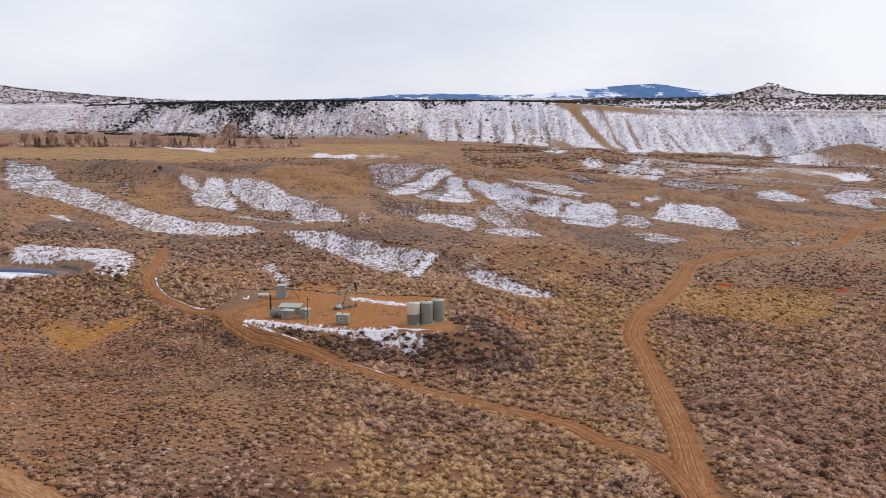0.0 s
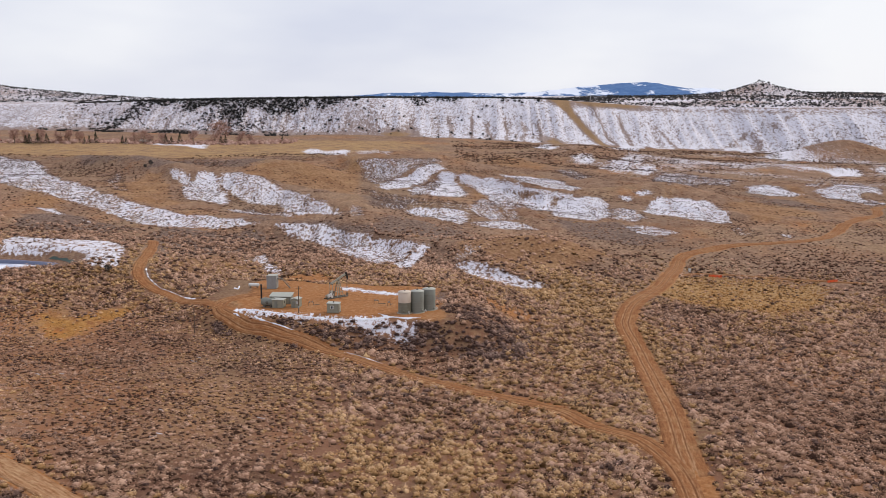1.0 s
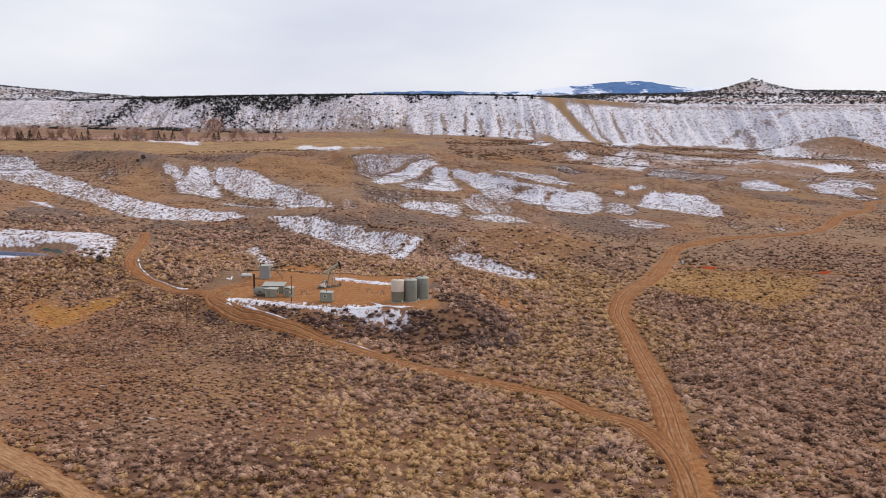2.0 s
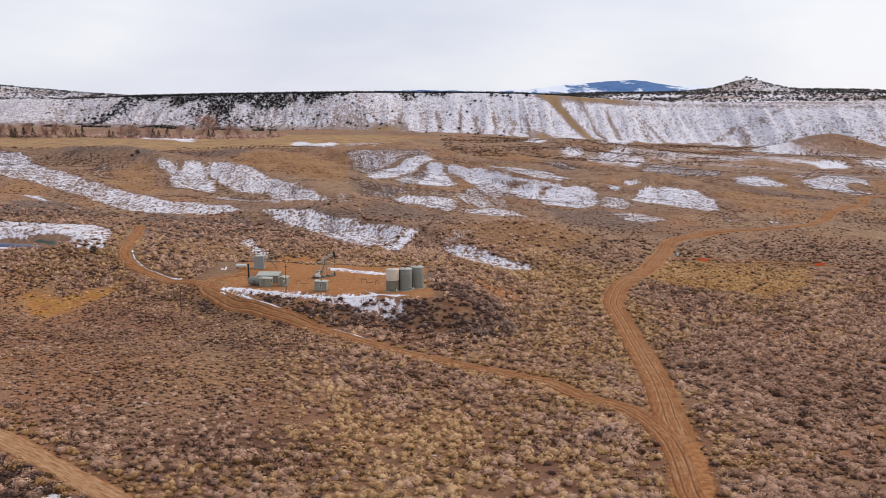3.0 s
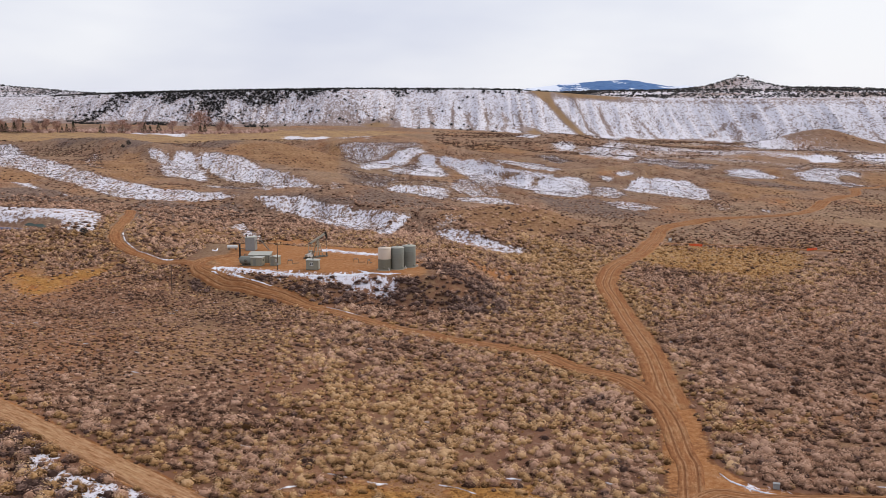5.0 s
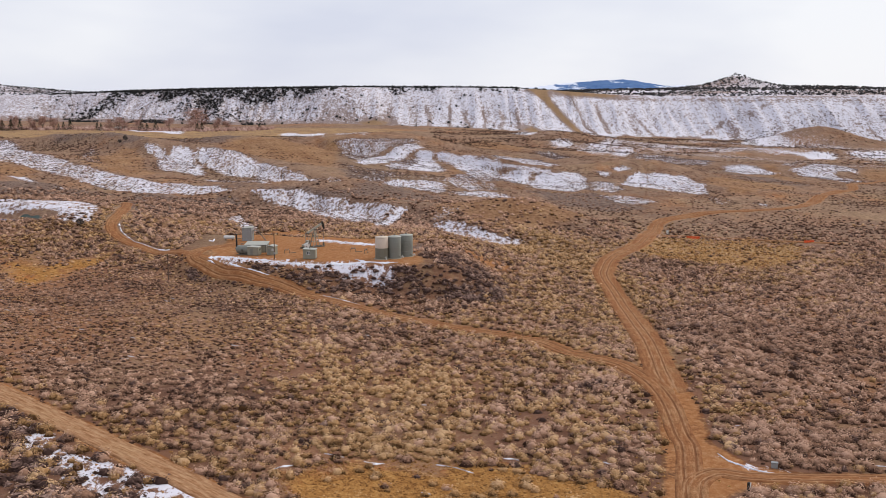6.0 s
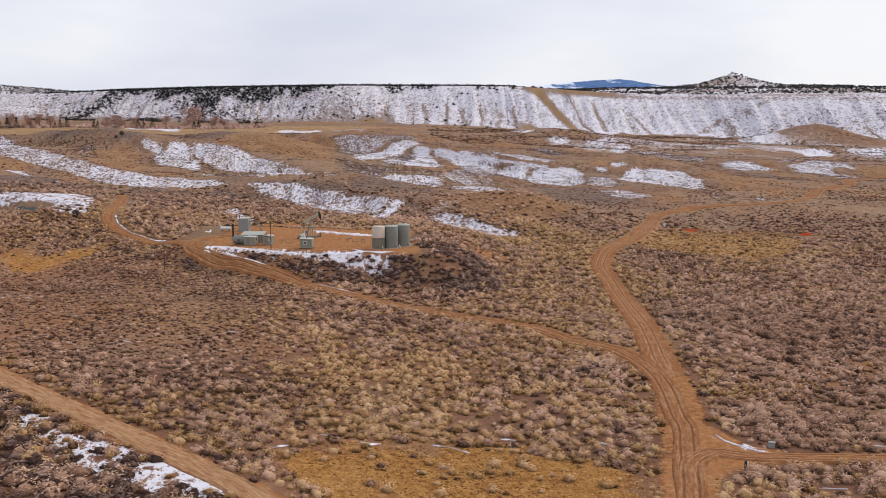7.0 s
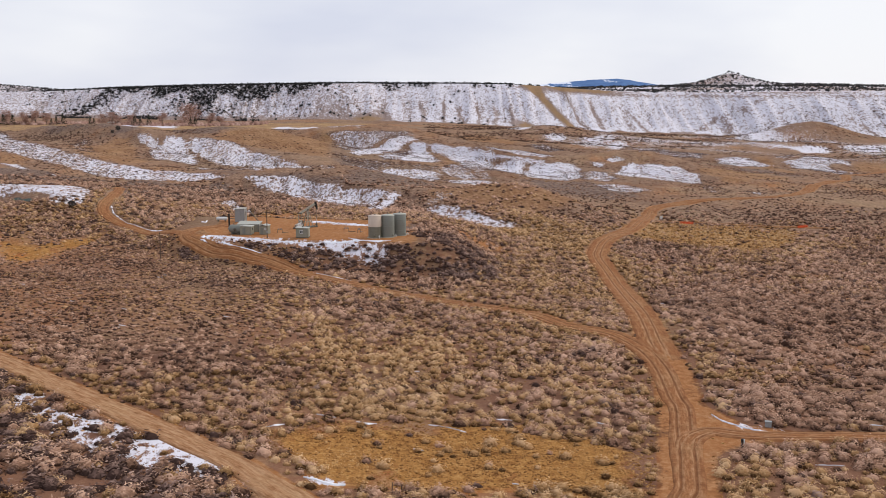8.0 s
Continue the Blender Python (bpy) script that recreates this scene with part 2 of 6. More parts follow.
def fbm(x, y, seed=0, octaves=4):
    total, amp, norm = 0 * x, 1.0, 0.0
    for k in range(octaves):
        total = total + amp * vnoise(x * 2 ** k + 17.3 * k, y * 2 ** k - 9.1 * k, seed + k)
        norm += amp
        amp *= 0.5
    return total / norm


def sstep(a, b, v):
    t = np.clip((v - a) / (b - a), 0, 1)
    return t * t * (3 - 2 * t)


# broad heights in metres at crossings of a coarse survey grid
GRID_X = (-420, -230, -130, -65, 0, 65, 130, 230, 420)
GRID_Y = (60, 140, 200, 260, 330, 410, 520, 680, 900, 1150)
GRID_Z = (
    (21.4, 14.8, 10.9, 7.5, 4.2, 1.9, 0.5, -1.1, -4.2),
    (21.2, 13.4, 9.6, 6.7, 0.2, 0.2, 0.2, -1.3, -4.4),
    (21.3, 12.5, 7.7, 5.4, 1.0, 0.4, -0.0, -2.0, -4.4),
    (21.8, 13.1, 6.8, 3.5, 1.2, -3.4, -2.9, -3.3, -4.2),
    (22.7, 15.2, 15.6, 8.0, 7.2, 0.3, -4.1, -3.8, -4.3),
    (24.1, 16.4, 12.2, 9.5, 7.0, 1.1, -3.7, -2.5, -5.1),
    (24.7, 23.0, 17.4, 11.8, 7.5, 4.8, 3.4, -1.8, -6.7),
    (22.7, 19.2, 19.0, 14.5, 12.9, 6.4, 3.0, -1.3, -8.5),
    (19.6, 17.3, 19.5, 19.7, 12.4, 10.1, 9.2, 3.5, -3.0),
    (15.9, 14.3, 17.3, 16.4, 15.3, 13.2, 10.3, 5.5, -0.1)
)
# knolls: place, half lengths, turn in degrees, height
KNOLLS = (
    (-36, 440, 48, 17, -14, 7.0), (-95, 636, 66, 30, -20, 9.8), (-205, 630, 105, 28, -50, 7.3), (-12, 780, 52, 45, 0, 10.4), (66, 640, 50, 26, -12, 3.7),
    (155, 632, 38, 26, -15, 9.9), (190, 1050, 40, 45, 0, 6.0), (310, 735, 46, 30, -10, 5.6), (46, 388, 32, 17, -20, 9.4), (462, 1088, 55, 34, -10, 20.0),
    (145, 1030, 26, 36, 0, 5.0), (390, 940, 55, 40, 0, 3.9), (245, 740, 40, 30, -8, 1.1), (215, 830, 45, 35, 0, 2.8)
)


def knolls(x, y):
    h = 0 * x
    for kx, ky, a, b, turn, tall in KNOLLS:
        c, s = math.cos(radians(turn)), math.sin(radians(turn))
        u, v = ((x - kx) * c + (y - ky) * s) / a, (-(x - kx) * s + (y - ky) * c) / b
        h = h + tall * np.exp(-(u * u + v * v))
    return h


POND_AT, POND_HALF = (-161, 327), (30, 14)


# banks and bench edges that face the south: drop, run, reach back and forth, crest line from west to east
SCARPS = (
    (1.5, 8, 50, ((-300, 640), (-225, 560), (-195, 525), (-164, 494), (-134, 464), (-106, 446), (-85, 436))),
    (8.8, 12, 70, ((-260, 700), (-177, 612), (-150, 583), (-122, 576), (-102, 564), (-76, 541), (-55, 518), (-40, 500))),
    (8.0, 9, 60, ((-75, 760), (-51, 737), (-22, 705), (0, 696), (20, 672), (35, 654), (52, 634), (70, 608), (90, 592))),
    (2.2, 6, 30, ((-30, 540), (-8, 528), (15, 520), (33, 540), (50, 520))),
    (1.0, 6, 35, ((60, 604), (79, 577), (99, 558), (118, 542), (128, 530))),
    (3.4, 7, 35, ((122, 606), (133, 594), (150, 567), (168, 547), (180, 540))),
    (4.1, 5, 30, ((5, 372), (13, 366), (22, 351), (37, 340), (46, 338))),
    (6.4, 6, 40, ((-75, 432), (-69, 429), (-45, 421), (-25, 406), (-5, 392), (2, 386))),
    (1.0, 8, 45, ((110, 800), (160, 806), (196, 770), (240, 752))),
    (5.4, 9, 50, ((95, 920), (127, 912), (171, 880), (215, 866))),
    (3.7, 8, 45, ((220, 740), (251, 732), (290, 708), (328, 704))),
    (4.8, 9, 50, ((330, 922), (375, 916), (440, 935)))
)


def scarps(x, y):
    """The steps that the banks add to the broad land."""
    h = 0 * x
    for drop, run, reach, line in SCARPS:
        a = np.array(line, float)
        near = (x > a[0, 0] - 30) & (x < a[-1, 0] + 30) & (y > a[:, 1].min() - 5 * reach) & (y < a[:, 1].max() + 5 * reach)
        if near.any():
            u, v = x[near], y[near]
            crest = sum(np.interp(u + d, a[:, 0], a[:, 1]) for d in (-8, 0, 8)) / 3 + 3.5 * vnoise(u / 11, 0 * u, 15) + 2.0 * vnoise(u / 4.5, 0 * u, 16)
            d = v - crest + run
            ends = sstep(a[0, 0] - 22, a[0, 0] + 12, u) * sstep(a[-1, 0] + 22, a[-1, 0] - 12, u)
            h[near] += ends * drop * 0.5 * np.tanh(d / run) * np.exp(-(d / reach) ** 2)
    return h


def pond_ring(x, y):
    """0 in the middle of the pond, 1 at its crest."""
    return np.hypot((x - POND_AT[0]) / POND_HALF[0], (y - POND_AT[1]) / POND_HALF[1])


def catmull(p0, p1, p2, p3, t):
    return p1 + 0.5 * t * (p2 - p0 + t * (2 * p0 - 5 * p1 + 4 * p2 - p3 + t * (3 * (p1 - p2) + p3 - p0)))


def broad(x, y):
    """The broad height of valley and benches, by cubic interpolation."""
    gx, gy = np.array(GRID_X, float), np.array(GRID_Y, float)
    u = np.interp(x, gx, np.arange(len(gx)))
    v = np.interp(y, gy, np.arange(len(gy)))
    z = np.array(GRID_Z, float)
    i, j = np.minimum(u.astype(int), len(gx) - 2), np.minimum(v.astype(int), len(gy) - 2)
    s, t = u - i, v - j
    rows = []
    for dj in (-1, 0, 1, 2):
        jj = np.clip(j + dj, 0, len(gy) - 1)
        rows.append(catmull(*[z[jj, np.clip(i + di, 0, len(gx) - 1)] for di in (-1, 0, 1, 2)], s))
    return catmull(*rows, t)


PAD_Z, POND_Z = 8.7, 10.2


def pad_mask(x, y):
    """1 on the levelled well pad, falling to 0 at the toe of its bank."""
    wob = 1.5 * vnoise(x / 9, y / 9, 71)
    back = 304 - 0.22 * (x + 30)
    front = 264.0 - 0.10 * (x + 30) - 0.008 * np.clip(x + 30, -40, 0) ** 2 * -1
    m = sstep(-15, 0, y - front + wob) * sstep(18, 2, y - back + wob) * sstep(-82, -66, x + wob) * sstep(30, 7, x + wob)
    return m


RIM_X = (-1800, -700, -460, -330, -170, 0, 170, 290, 400, 480, 650, 1800)
FOOT_Y = (1600, 1520, 1430, 1370, 1305, 1245, 1190, 1215, 1140, 1090, 1060, 1040)
RIM_Y = (1850, 1720, 1570, 1490, 1430, 1390, 1350, 1375, 1330, 1262, 1230, 1230)
RIM_Z = (52, 55, 61, 64, 66, 66.5, 65, 54, 53, 53.5, 54, 55)


def smooth_line(x, values):
    """A soft curve through the mesa's control places."""
    out = 0
    for d, w in ((-60, 0.2), (-30, 0.2), (0, 0.2), (30, 0.2), (60, 0.2)):
        out = out + w * np.interp(x + d, RIM_X, values)
    return out


def rill_depth(x, s):
    """0 along the runnels of the mesa's face."""
    skew = x - 14 * (s - 0.5) * sstep(120, 260, x) + 5 * vnoise(x / 40, s * 2, 5)
    return np.minimum(np.abs(vnoise(skew / 15, 0.4 * s, 11)), 0.06 + np.abs(vnoise(skew / 6.5, 0.7 * s, 12)))


def mesa_step(x, y):
    """0 at the foot of the mesa's face, 1 at its rim, and above 1 on its top."""
    foot, rim = smooth_line(x, FOOT_Y), smooth_line(x, RIM_Y)
    s = (y - foot) / (rim - foot)
    bell = np.clip(s, 0, 1) * np.clip(1.15 - s, 0, 1) * 4
    rills = rill_depth(x, s)
    spurs = vnoise(x / 95, 0 * x, 14)
    return s + bell * (0.14 * (rills - 0.2) + 0.20 * spurs)


def height(x, y):
    x, y = np.asarray(x, float), np.asarray(y, float)
    far = sstep(300, 520, y)
    h = broad(x, y)
    h = h + knolls(x, y) + scarps(x, y)
    h = h + far * (1.6 * fbm((x + 0.5 * y) / 75, y / 50, 3, 3) + 0.8 * fbm(x / 15, y / 11, 7, 2)) * sstep(1500, 1000, y)
    h = h + 0.12 * fbm(x / 6, y / 6, 9, 2) * sstep(420, 300, y)
    p = pad_mask(x, y)
    h = h * (1 - p) + (PAD_Z + 0.06 * vnoise(x / 7, y / 5, 21)) * p
    # the dug pond with its levelled bank
    q = pond_ring(x, y)
    h = np.where(q < 1.7, h * sstep(1.05, 1.6, q) + (POND_Z + 0.9) * (1 - sstep(1.05, 1.6, q)), h)
    h = h - 2.2 * sstep(1.02, 0.78, q)
    # the mesa
    s = mesa_step(x, y)
    rim_y = smooth_line(x, RIM_Y)
    rim_z = smooth_line(x, RIM_Z)
    c = np.clip(s, 0, 1)
    prof = 0.55 * c ** 1.6 + 0.45 * sstep(0, 1, c)
    right = sstep(120, 420, x)
    back = np.clip(y - rim_y, 0, 1500)
    top = rim_z + right * 15 * (1 - np.exp(-back / 260)) - 0.003 * back * (1 - right)
    h = h * (1 - prof) + top * prof
    # hills beyond the mesa
    up = sstep(1500, 1800, y)
    cone = np.hypot((x - 686) / 62, (y - 2050) / 70)
    h = h + up * 31 * np.exp(-cone ** 1.3)
    h = h + up * 7 * np.exp(-((x - 900) / 130) ** 2 - ((y - 2150) / 120) ** 2)
    h = h + up * 98 * np.exp(-((x + 2150) / 480) ** 2 - ((y - 3900) / 330) ** 2)
    h = h + up * 22 * np.exp(-((x + 1500) / 420) ** 2 - ((y - 3900) / 300) ** 2)
    h = h + up * 16 * np.exp(-(np.hypot(x + 985, y - 3000) / 60) ** 1.5)
    h = h + up * 10 * np.exp(-(np.hypot(x + 735, y - 3000) / 55) ** 1.5)
    h = h + up * 1.5 * fbm(x / 60, y / 60, 31, 3)
    return h
# snow lies in the hollows and on the shaded sides: how thickly, and its outline on the plan
SNOW = []
SNOW.append((0.76, ((-366, 808), (-327, 760), (-330, 778), (-267, 658), (-213, 548), (-199, 535), (-176, 508), (-154, 484), (-136, 468), (-118, 455), (-105, 453), (-89, 441), (-80, 432), (-87, 432), (-99, 427), (-112, 429), (-121, 426), (-134, 432), (-144, 445), (-159, 458), (-179, 478), (-200, 496), (-220, 509), (-238, 524))))
SNOW.append((0.4, ((-183, 538), (-198, 599), (-195, 598), (-178, 548), (-168, 524), (-171, 520))))
SNOW.append((0.8, ((-160, 582), (-152, 578), (-147, 573), (-142, 561), (-145, 560), (-155, 568))))
SNOW.append((0.75, ((-142, 563), (-140, 576), (-135, 580), (-128, 570), (-121, 550), (-109, 511), (-112, 503), (-122, 505), (-129, 503), (-136, 519), (-143, 551))))
SNOW.append((0.75, ((-126, 570), (-125, 581), (-120, 597), (-103, 579), (-93, 559), (-77, 537), (-59, 515), (-50, 501), (-42, 432), (-51, 437), (-63, 439), (-85, 530), (-94, 525), (-102, 521), (-115, 546))))
SNOW.append((0.55, ((-103, 484), (-95, 500), (-72, 449), (-65, 438), (-82, 447))))
SNOW.append((0.5, ((-40, 438), (-43, 506), (-38, 506), (-33, 431), (-37, 432))))
SNOW.append((0.45, ((-59, 742), (-41, 736), (-24, 739), (3, 751), (0, 736), (-12, 703), (-22, 703), (-28, 693), (-31, 598), (-37, 602), (-44, 608), (-53, 724))))
SNOW.append((1, ((3, 730), (6, 698), (-4, 689), (-16, 600), (-29, 586), (-33, 589), (-26, 687), (-14, 696), (-2, 727))))
SNOW.append((0.65, ((-15, 591), (-9, 614), (0, 686), (4, 674), (-3, 591), (-13, 571))))
SNOW.append((1, ((4, 690), (12, 676), (16, 660), (19, 611), (16, 585), (5, 578), (-3, 584), (1, 639))))
SNOW.append((0.25, ((-43, 588), (-32, 576), (-15, 565), (2, 558), (16, 551), (17, 526), (-1, 528), (-17, 532), (-33, 542))))
SNOW.append((0.8, ((-15, 522), (-8, 525), (5, 525), (17, 523), (18, 500), (13, 472), (3, 490), (-9, 505))))
SNOW.append((0.4, ((-33, 532), (-20, 534), (-14, 524), (-26, 527))))
SNOW.append((0.85, ((16, 674), (27, 662), (38, 648), (50, 632), (57, 623), (73, 606), (85, 599), (84, 593), (73, 600), (56, 618), (45, 630), (36, 613), (31, 616), (26, 639), (21, 658))))
SNOW.append((0.75, ((34, 612), (46, 627), (55, 618), (55, 602), (46, 533), (38, 532), (34, 549))))
SNOW.append((0.8, ((52, 736), (67, 736), (93, 733), (97, 643), (88, 612), (71, 619), (56, 631))))
SNOW.append((0.9, ((56, 612), (64, 606), (72, 602), (71, 582), (57, 534), (53, 565))))
SNOW.append((0.9, ((71, 582), (77, 595), (89, 594), (105, 601), (103, 574), (96, 526), (86, 507), (75, 518), (64, 516))))
SNOW.append((0.6, ((101, 558), (109, 551), (116, 542), (115, 518), (107, 507), (96, 513))))
SNOW.append((0.6, ((31, 591), (34, 543), (37, 526), (37, 504), (30, 500), (22, 520), (19, 532), (25, 559))))
SNOW.append((0.7, ((17, 485), (28, 494), (40, 496), (46, 490), (52, 471), (40, 464), (29, 463), (19, 466))))
SNOW.append((0.6, ((38, 532), (45, 526), (46, 502), (40, 501))))
SNOW.append((0.72, ((-73, 431), (-61, 426), (-46, 423), (-35, 414), (-22, 405), (-10, 392), (-5, 390), (-10, 386), (-14, 367), (-22, 351), (-33, 374), (-44, 405), (-52, 411), (-59, 413), (-65, 419), (-70, 425))))
SNOW.append((0.95, ((-4, 391), (-3, 387), (-6, 374), (-9, 348), (-13, 345), (-16, 358), (-10, 384))))
SNOW.append((0.4, ((10, 379), (14, 385), (18, 383), (16, 375), (12, 364), (9, 364), (7, 361))))
SNOW.append((0.74, ((9, 362), (13, 361), (18, 356), (22, 349), (28, 342), (33, 338), (40, 336), (37, 332), (29, 331), (23, 334), (15, 339), (11, 349))))
SNOW.append((0.6, ((97, 489), (107, 492), (116, 484), (122, 476), (113, 468), (102, 471))))
SNOW.append((0.9, ((120, 542), (132, 587), (144, 602), (161, 598), (174, 600), (168, 551), (168, 539), (155, 513), (146, 519), (136, 528), (126, 533))))
SNOW.append((0.3, ((159, 510), (163, 493), (167, 488), (156, 472), (154, 486))))
SNOW.append((0.5, ((176, 493), (181, 479), (176, 472))))
SNOW.append((0.8, ((133, 943), (147, 985), (160, 994), (147, 895), (135, 886), (129, 898))))
SNOW.append((0.6, ((145, 850), (163, 895), (201, 1006), (217, 1015), (210, 955), (172, 826), (159, 796), (148, 799))))
SNOW.append((0.85, ((164, 796), (184, 859), (198, 865), (198, 853), (174, 790))))
SNOW.append((0.35, ((101, 802), (114, 808), (124, 766), (110, 736))))
SNOW.append((0.8, ((129, 615), (135, 617), (139, 611), (131, 607))))
SNOW.append((0.7, ((116, 606), (122, 601), (122, 596), (117, 597))))
SNOW.append((0.5, ((174, 766), (193, 811), (212, 808), (229, 784), (244, 772), (225, 739), (205, 748), (153, 625))))
SNOW.append((0.85, ((238, 733), (253, 733), (261, 724), (268, 706), (254, 685), (242, 698), (231, 703))))
SNOW.append((0.9, ((331, 913), (354, 916), (379, 910), (403, 916), (394, 883), (364, 874), (371, 904), (351, 907))))
SNOW.append((0.85, ((418, 919), (470, 967), (487, 952), (454, 886), (419, 892))))
SNOW.append((0.75, ((282, 712), (297, 721), (355, 805), (363, 781), (330, 709), (311, 703), (311, 694), (322, 678), (301, 653), (292, 678), (285, 696))))
SNOW.append((0.6, ((282, 727), (303, 748), (287, 718))))
SNOW.append((0.85, ((361, 1066), (420, 1162), (418, 1093), (421, 1060), (414, 1033), (383, 1024))))
SNOW.append((0.8, ((-119, 868), (-119, 931), (-99, 871), (-78, 892), (-69, 763), (-94, 829), (-110, 844))))
SNOW.append((0.45, ((-73, 868), (-56, 922), (-34, 772), (-37, 760), (-60, 769))))
SNOW.append((0.78, ((-165, 365), (-165, 379), (-150, 369), (-138, 366), (-127, 364), (-118, 358), (-112, 346), (-106, 321), (-109, 317), (-114, 316), (-126, 334), (-137, 342), (-145, 342), (-156, 344))))
SNOW.append((0.95, ((-316, 1081), (-296, 1147), (-257, 1093), (-237, 997), (-263, 1045))))
SNOW.append((0.9, ((-188, 456), (-181, 455), (-174, 448), (-173, 443), (-180, 448))))
SNOW.append((0.7, ((-161, 438), (-153, 433), (-153, 427))))
SNOW.append((1, ((188, 1054), (241, 1231), (263, 1216), (244, 1159), (195, 1027))))
SNOW.append((0.9, ((111, 1084), (140, 1198), (131, 1030), (122, 1018))))
SNOW.append((0.6, ((-70, 353), (-66, 371), (-59, 347), (-54, 339), (-53, 329), (-59, 333), (-65, 349))))
SNOW.append((0.78, ((-57.1, 270.9), (-51, 270.5), (-40.5, 265), (-25.8, 261.6), (-13.2, 261), (-10.7, 257.1), (-5.2, 252.9), (-12.9, 254.3), (-22.3, 257.3), (-35.2, 261.3), (-48.4, 264.5), (-55.3, 267.3))))
SNOW.append((0.8, ((-29.4, 303), (-22.2, 299.1), (-10.9, 292.5), (-10.7, 288.4), (-21.8, 293.4), (-28.9, 297.5))))
SNOW.append((0.8, ((-55, 133), (-54.2, 137.2), (-48.5, 128.1), (-39, 124.3), (-28.3, 119.9), (-21.6, 111.3), (-22.2, 107.4), (-31.1, 108.9), (-42.1, 116.3), (-50.7, 124))))
SNOW.append((0.35, ((46.4, 136.5), (48.4, 133.6), (54.4, 128.5), (49.2, 128.8))))
SNOW.append((0.8, ((-12.4, 110.8), (-9.6, 109.9), (-6.4, 108), (-9.4, 107.8))))
SNOW.append((0.8, ((-90.3, 302.4), (-82.6, 297), (-74.4, 289.1), (-80.6, 292.7))))
SNOW.append((0.8, ((-98.5, 318), (-93.3, 306.5), (-90.3, 302.4), (-95.8, 310.6))))
SNOW.append((0.8, ((-50.5, 262.5), (-44.2, 258.3), (-39.1, 255.2), (-44.1, 257.7))))
SNOW.append((0.8, ((-23.8, 247.6), (-18.2, 242.8), (-13.5, 236.8), (-18.8, 240.1))))
SNOW.append((0.7, ((-16.6, 259.7), (-10.7, 259), (-4.5, 256.4), (-4.8, 252.9), (-9, 252.1), (-13.6, 254.7), (-16.4, 256.8))))
SNOW_PATCHES = [outline for _, outline in SNOW]
# bare rusty slopes, and belts of dark low brush
RUST = []
RUST.append(((6, 366), (10, 385), (30, 442), (47, 382), (75, 427), (71, 378), (55, 363), (32, 347), (20, 355), (17, 375)))
RUST.append(((-188, 543), (-175, 553), (-176, 596), (-165, 586), (-150, 544), (-126, 485), (-136, 470), (-155, 490)))
RUST.append(((-118, 589), (-114, 623), (-90, 630), (-64, 760), (-57, 739), (-46, 603), (-46, 543), (-59, 545), (-80, 559), (-99, 575)))
RUST.append(((180, 595), (204, 620), (236, 606), (231, 577), (190, 528), (173, 533)))
RUST.append(((266, 733), (277, 715), (255, 617), (248, 649)))
RUST.append(((363, 781), (392, 772), (344, 677), (325, 683)))
RUST.append(((21, 649), (31, 624), (29, 560), (24, 567)))
RUST.append(((-212, 491), (-195, 484), (-174, 462), (-180, 452), (-199, 460)))
RUST.append(((-103, 348), (-85, 349), (-74, 365), (-63, 338), (-78, 318), (-89, 320)))
RUST.append(((16, 772), (70, 964), (104, 865), (86, 790), (52, 850), (20, 751)))
BELTS = []
BELTS.append(((-90, 444), (-62, 432), (-26, 425), (15, 469), (13, 394), (-1, 394), (-25, 414), (-46, 425), (-75, 434)))
BELTS.append(((-123, 420), (-86, 426), (-67, 418), (-70, 368), (-86, 355), (-95, 330)))
BELTS.append(((59, 507), (93, 499), (111, 460), (93, 442), (68, 450)))
BELTS.append(((-345, 847), (-197, 623), (-198, 823), (-108, 633), (-124, 620), (-171, 597), (-253, 677)))
BELTS.append(((-189, 437), (-168, 448), (-132, 414), (-136, 398), (-155, 399), (-176, 406)))
BELTS.append(((-40, 547), (-14, 554), (-17, 525), (-32, 525)))
BELTS.append(((-4, 298), (6, 293), (9, 271), (3, 266)))
BELTS.append(((230, 715), (237, 672), (259, 618), (234, 583), (214, 617)))
GRASS_WEST = ((-115.5, 271), (-110, 280), (-106, 273), (-101, 271), (-98, 279), (-91, 293), (-88.5, 289), (-92.5, 270), (-95, 257), (-99, 250.5), (-107.3, 256))
GRASS_EAST = ((79.7, 354.4), (108.4, 381.6), (140.4, 381.6), (155, 367), (135.7, 329.7), (115.7, 312.3), (95.7, 321.3), (77.5, 326.3))
GRASS_NEAR = ((-19.2, 122.4), (-12.6, 131.5), (-1.4, 135), (10.9, 132.9), (22.2, 126.7), (32.2, 119.3), (29.8, 109.4), (19.2, 107.9), (5.6, 107.3), (-4.3, 106.5), (-10.9, 113.6))
ROAD_FILLET = ((48.1, 156.3), (46.2, 144.8), (45.9, 133.4), (52.2, 128.3), (45.2, 126.4), (39.9, 126.9), (44.1, 146.5))
ROAD_FLARE = ((36.8, 109.6), (37.9, 113.1), (39.9, 117), (43.3, 120.8), (50.9, 124.8), (45.3, 126.9), (39.8, 125.9), (34.4, 109.2))
MAIN_ROAD = ((10, -240), (16, -100), (22, 20), (31, 95), (34.9, 109.1), (39, 126.1), (44.1, 146.5), (47.1, 166.4), (48.6, 180), (51, 197), (54.4, 225.8), (58.2, 262.8), (59.5, 289.7), (61.3, 300.4), (67.9, 319.6), (84.3, 351.2), (98.3, 388.7), (108.9, 419.6), (120.7, 435.8), (137.4, 448.3), (161.7, 456.8), (191.8, 471.2), (215.6, 507.9), (239.7, 546.6), (271.8, 586.7), (300, 640), (380, 720))
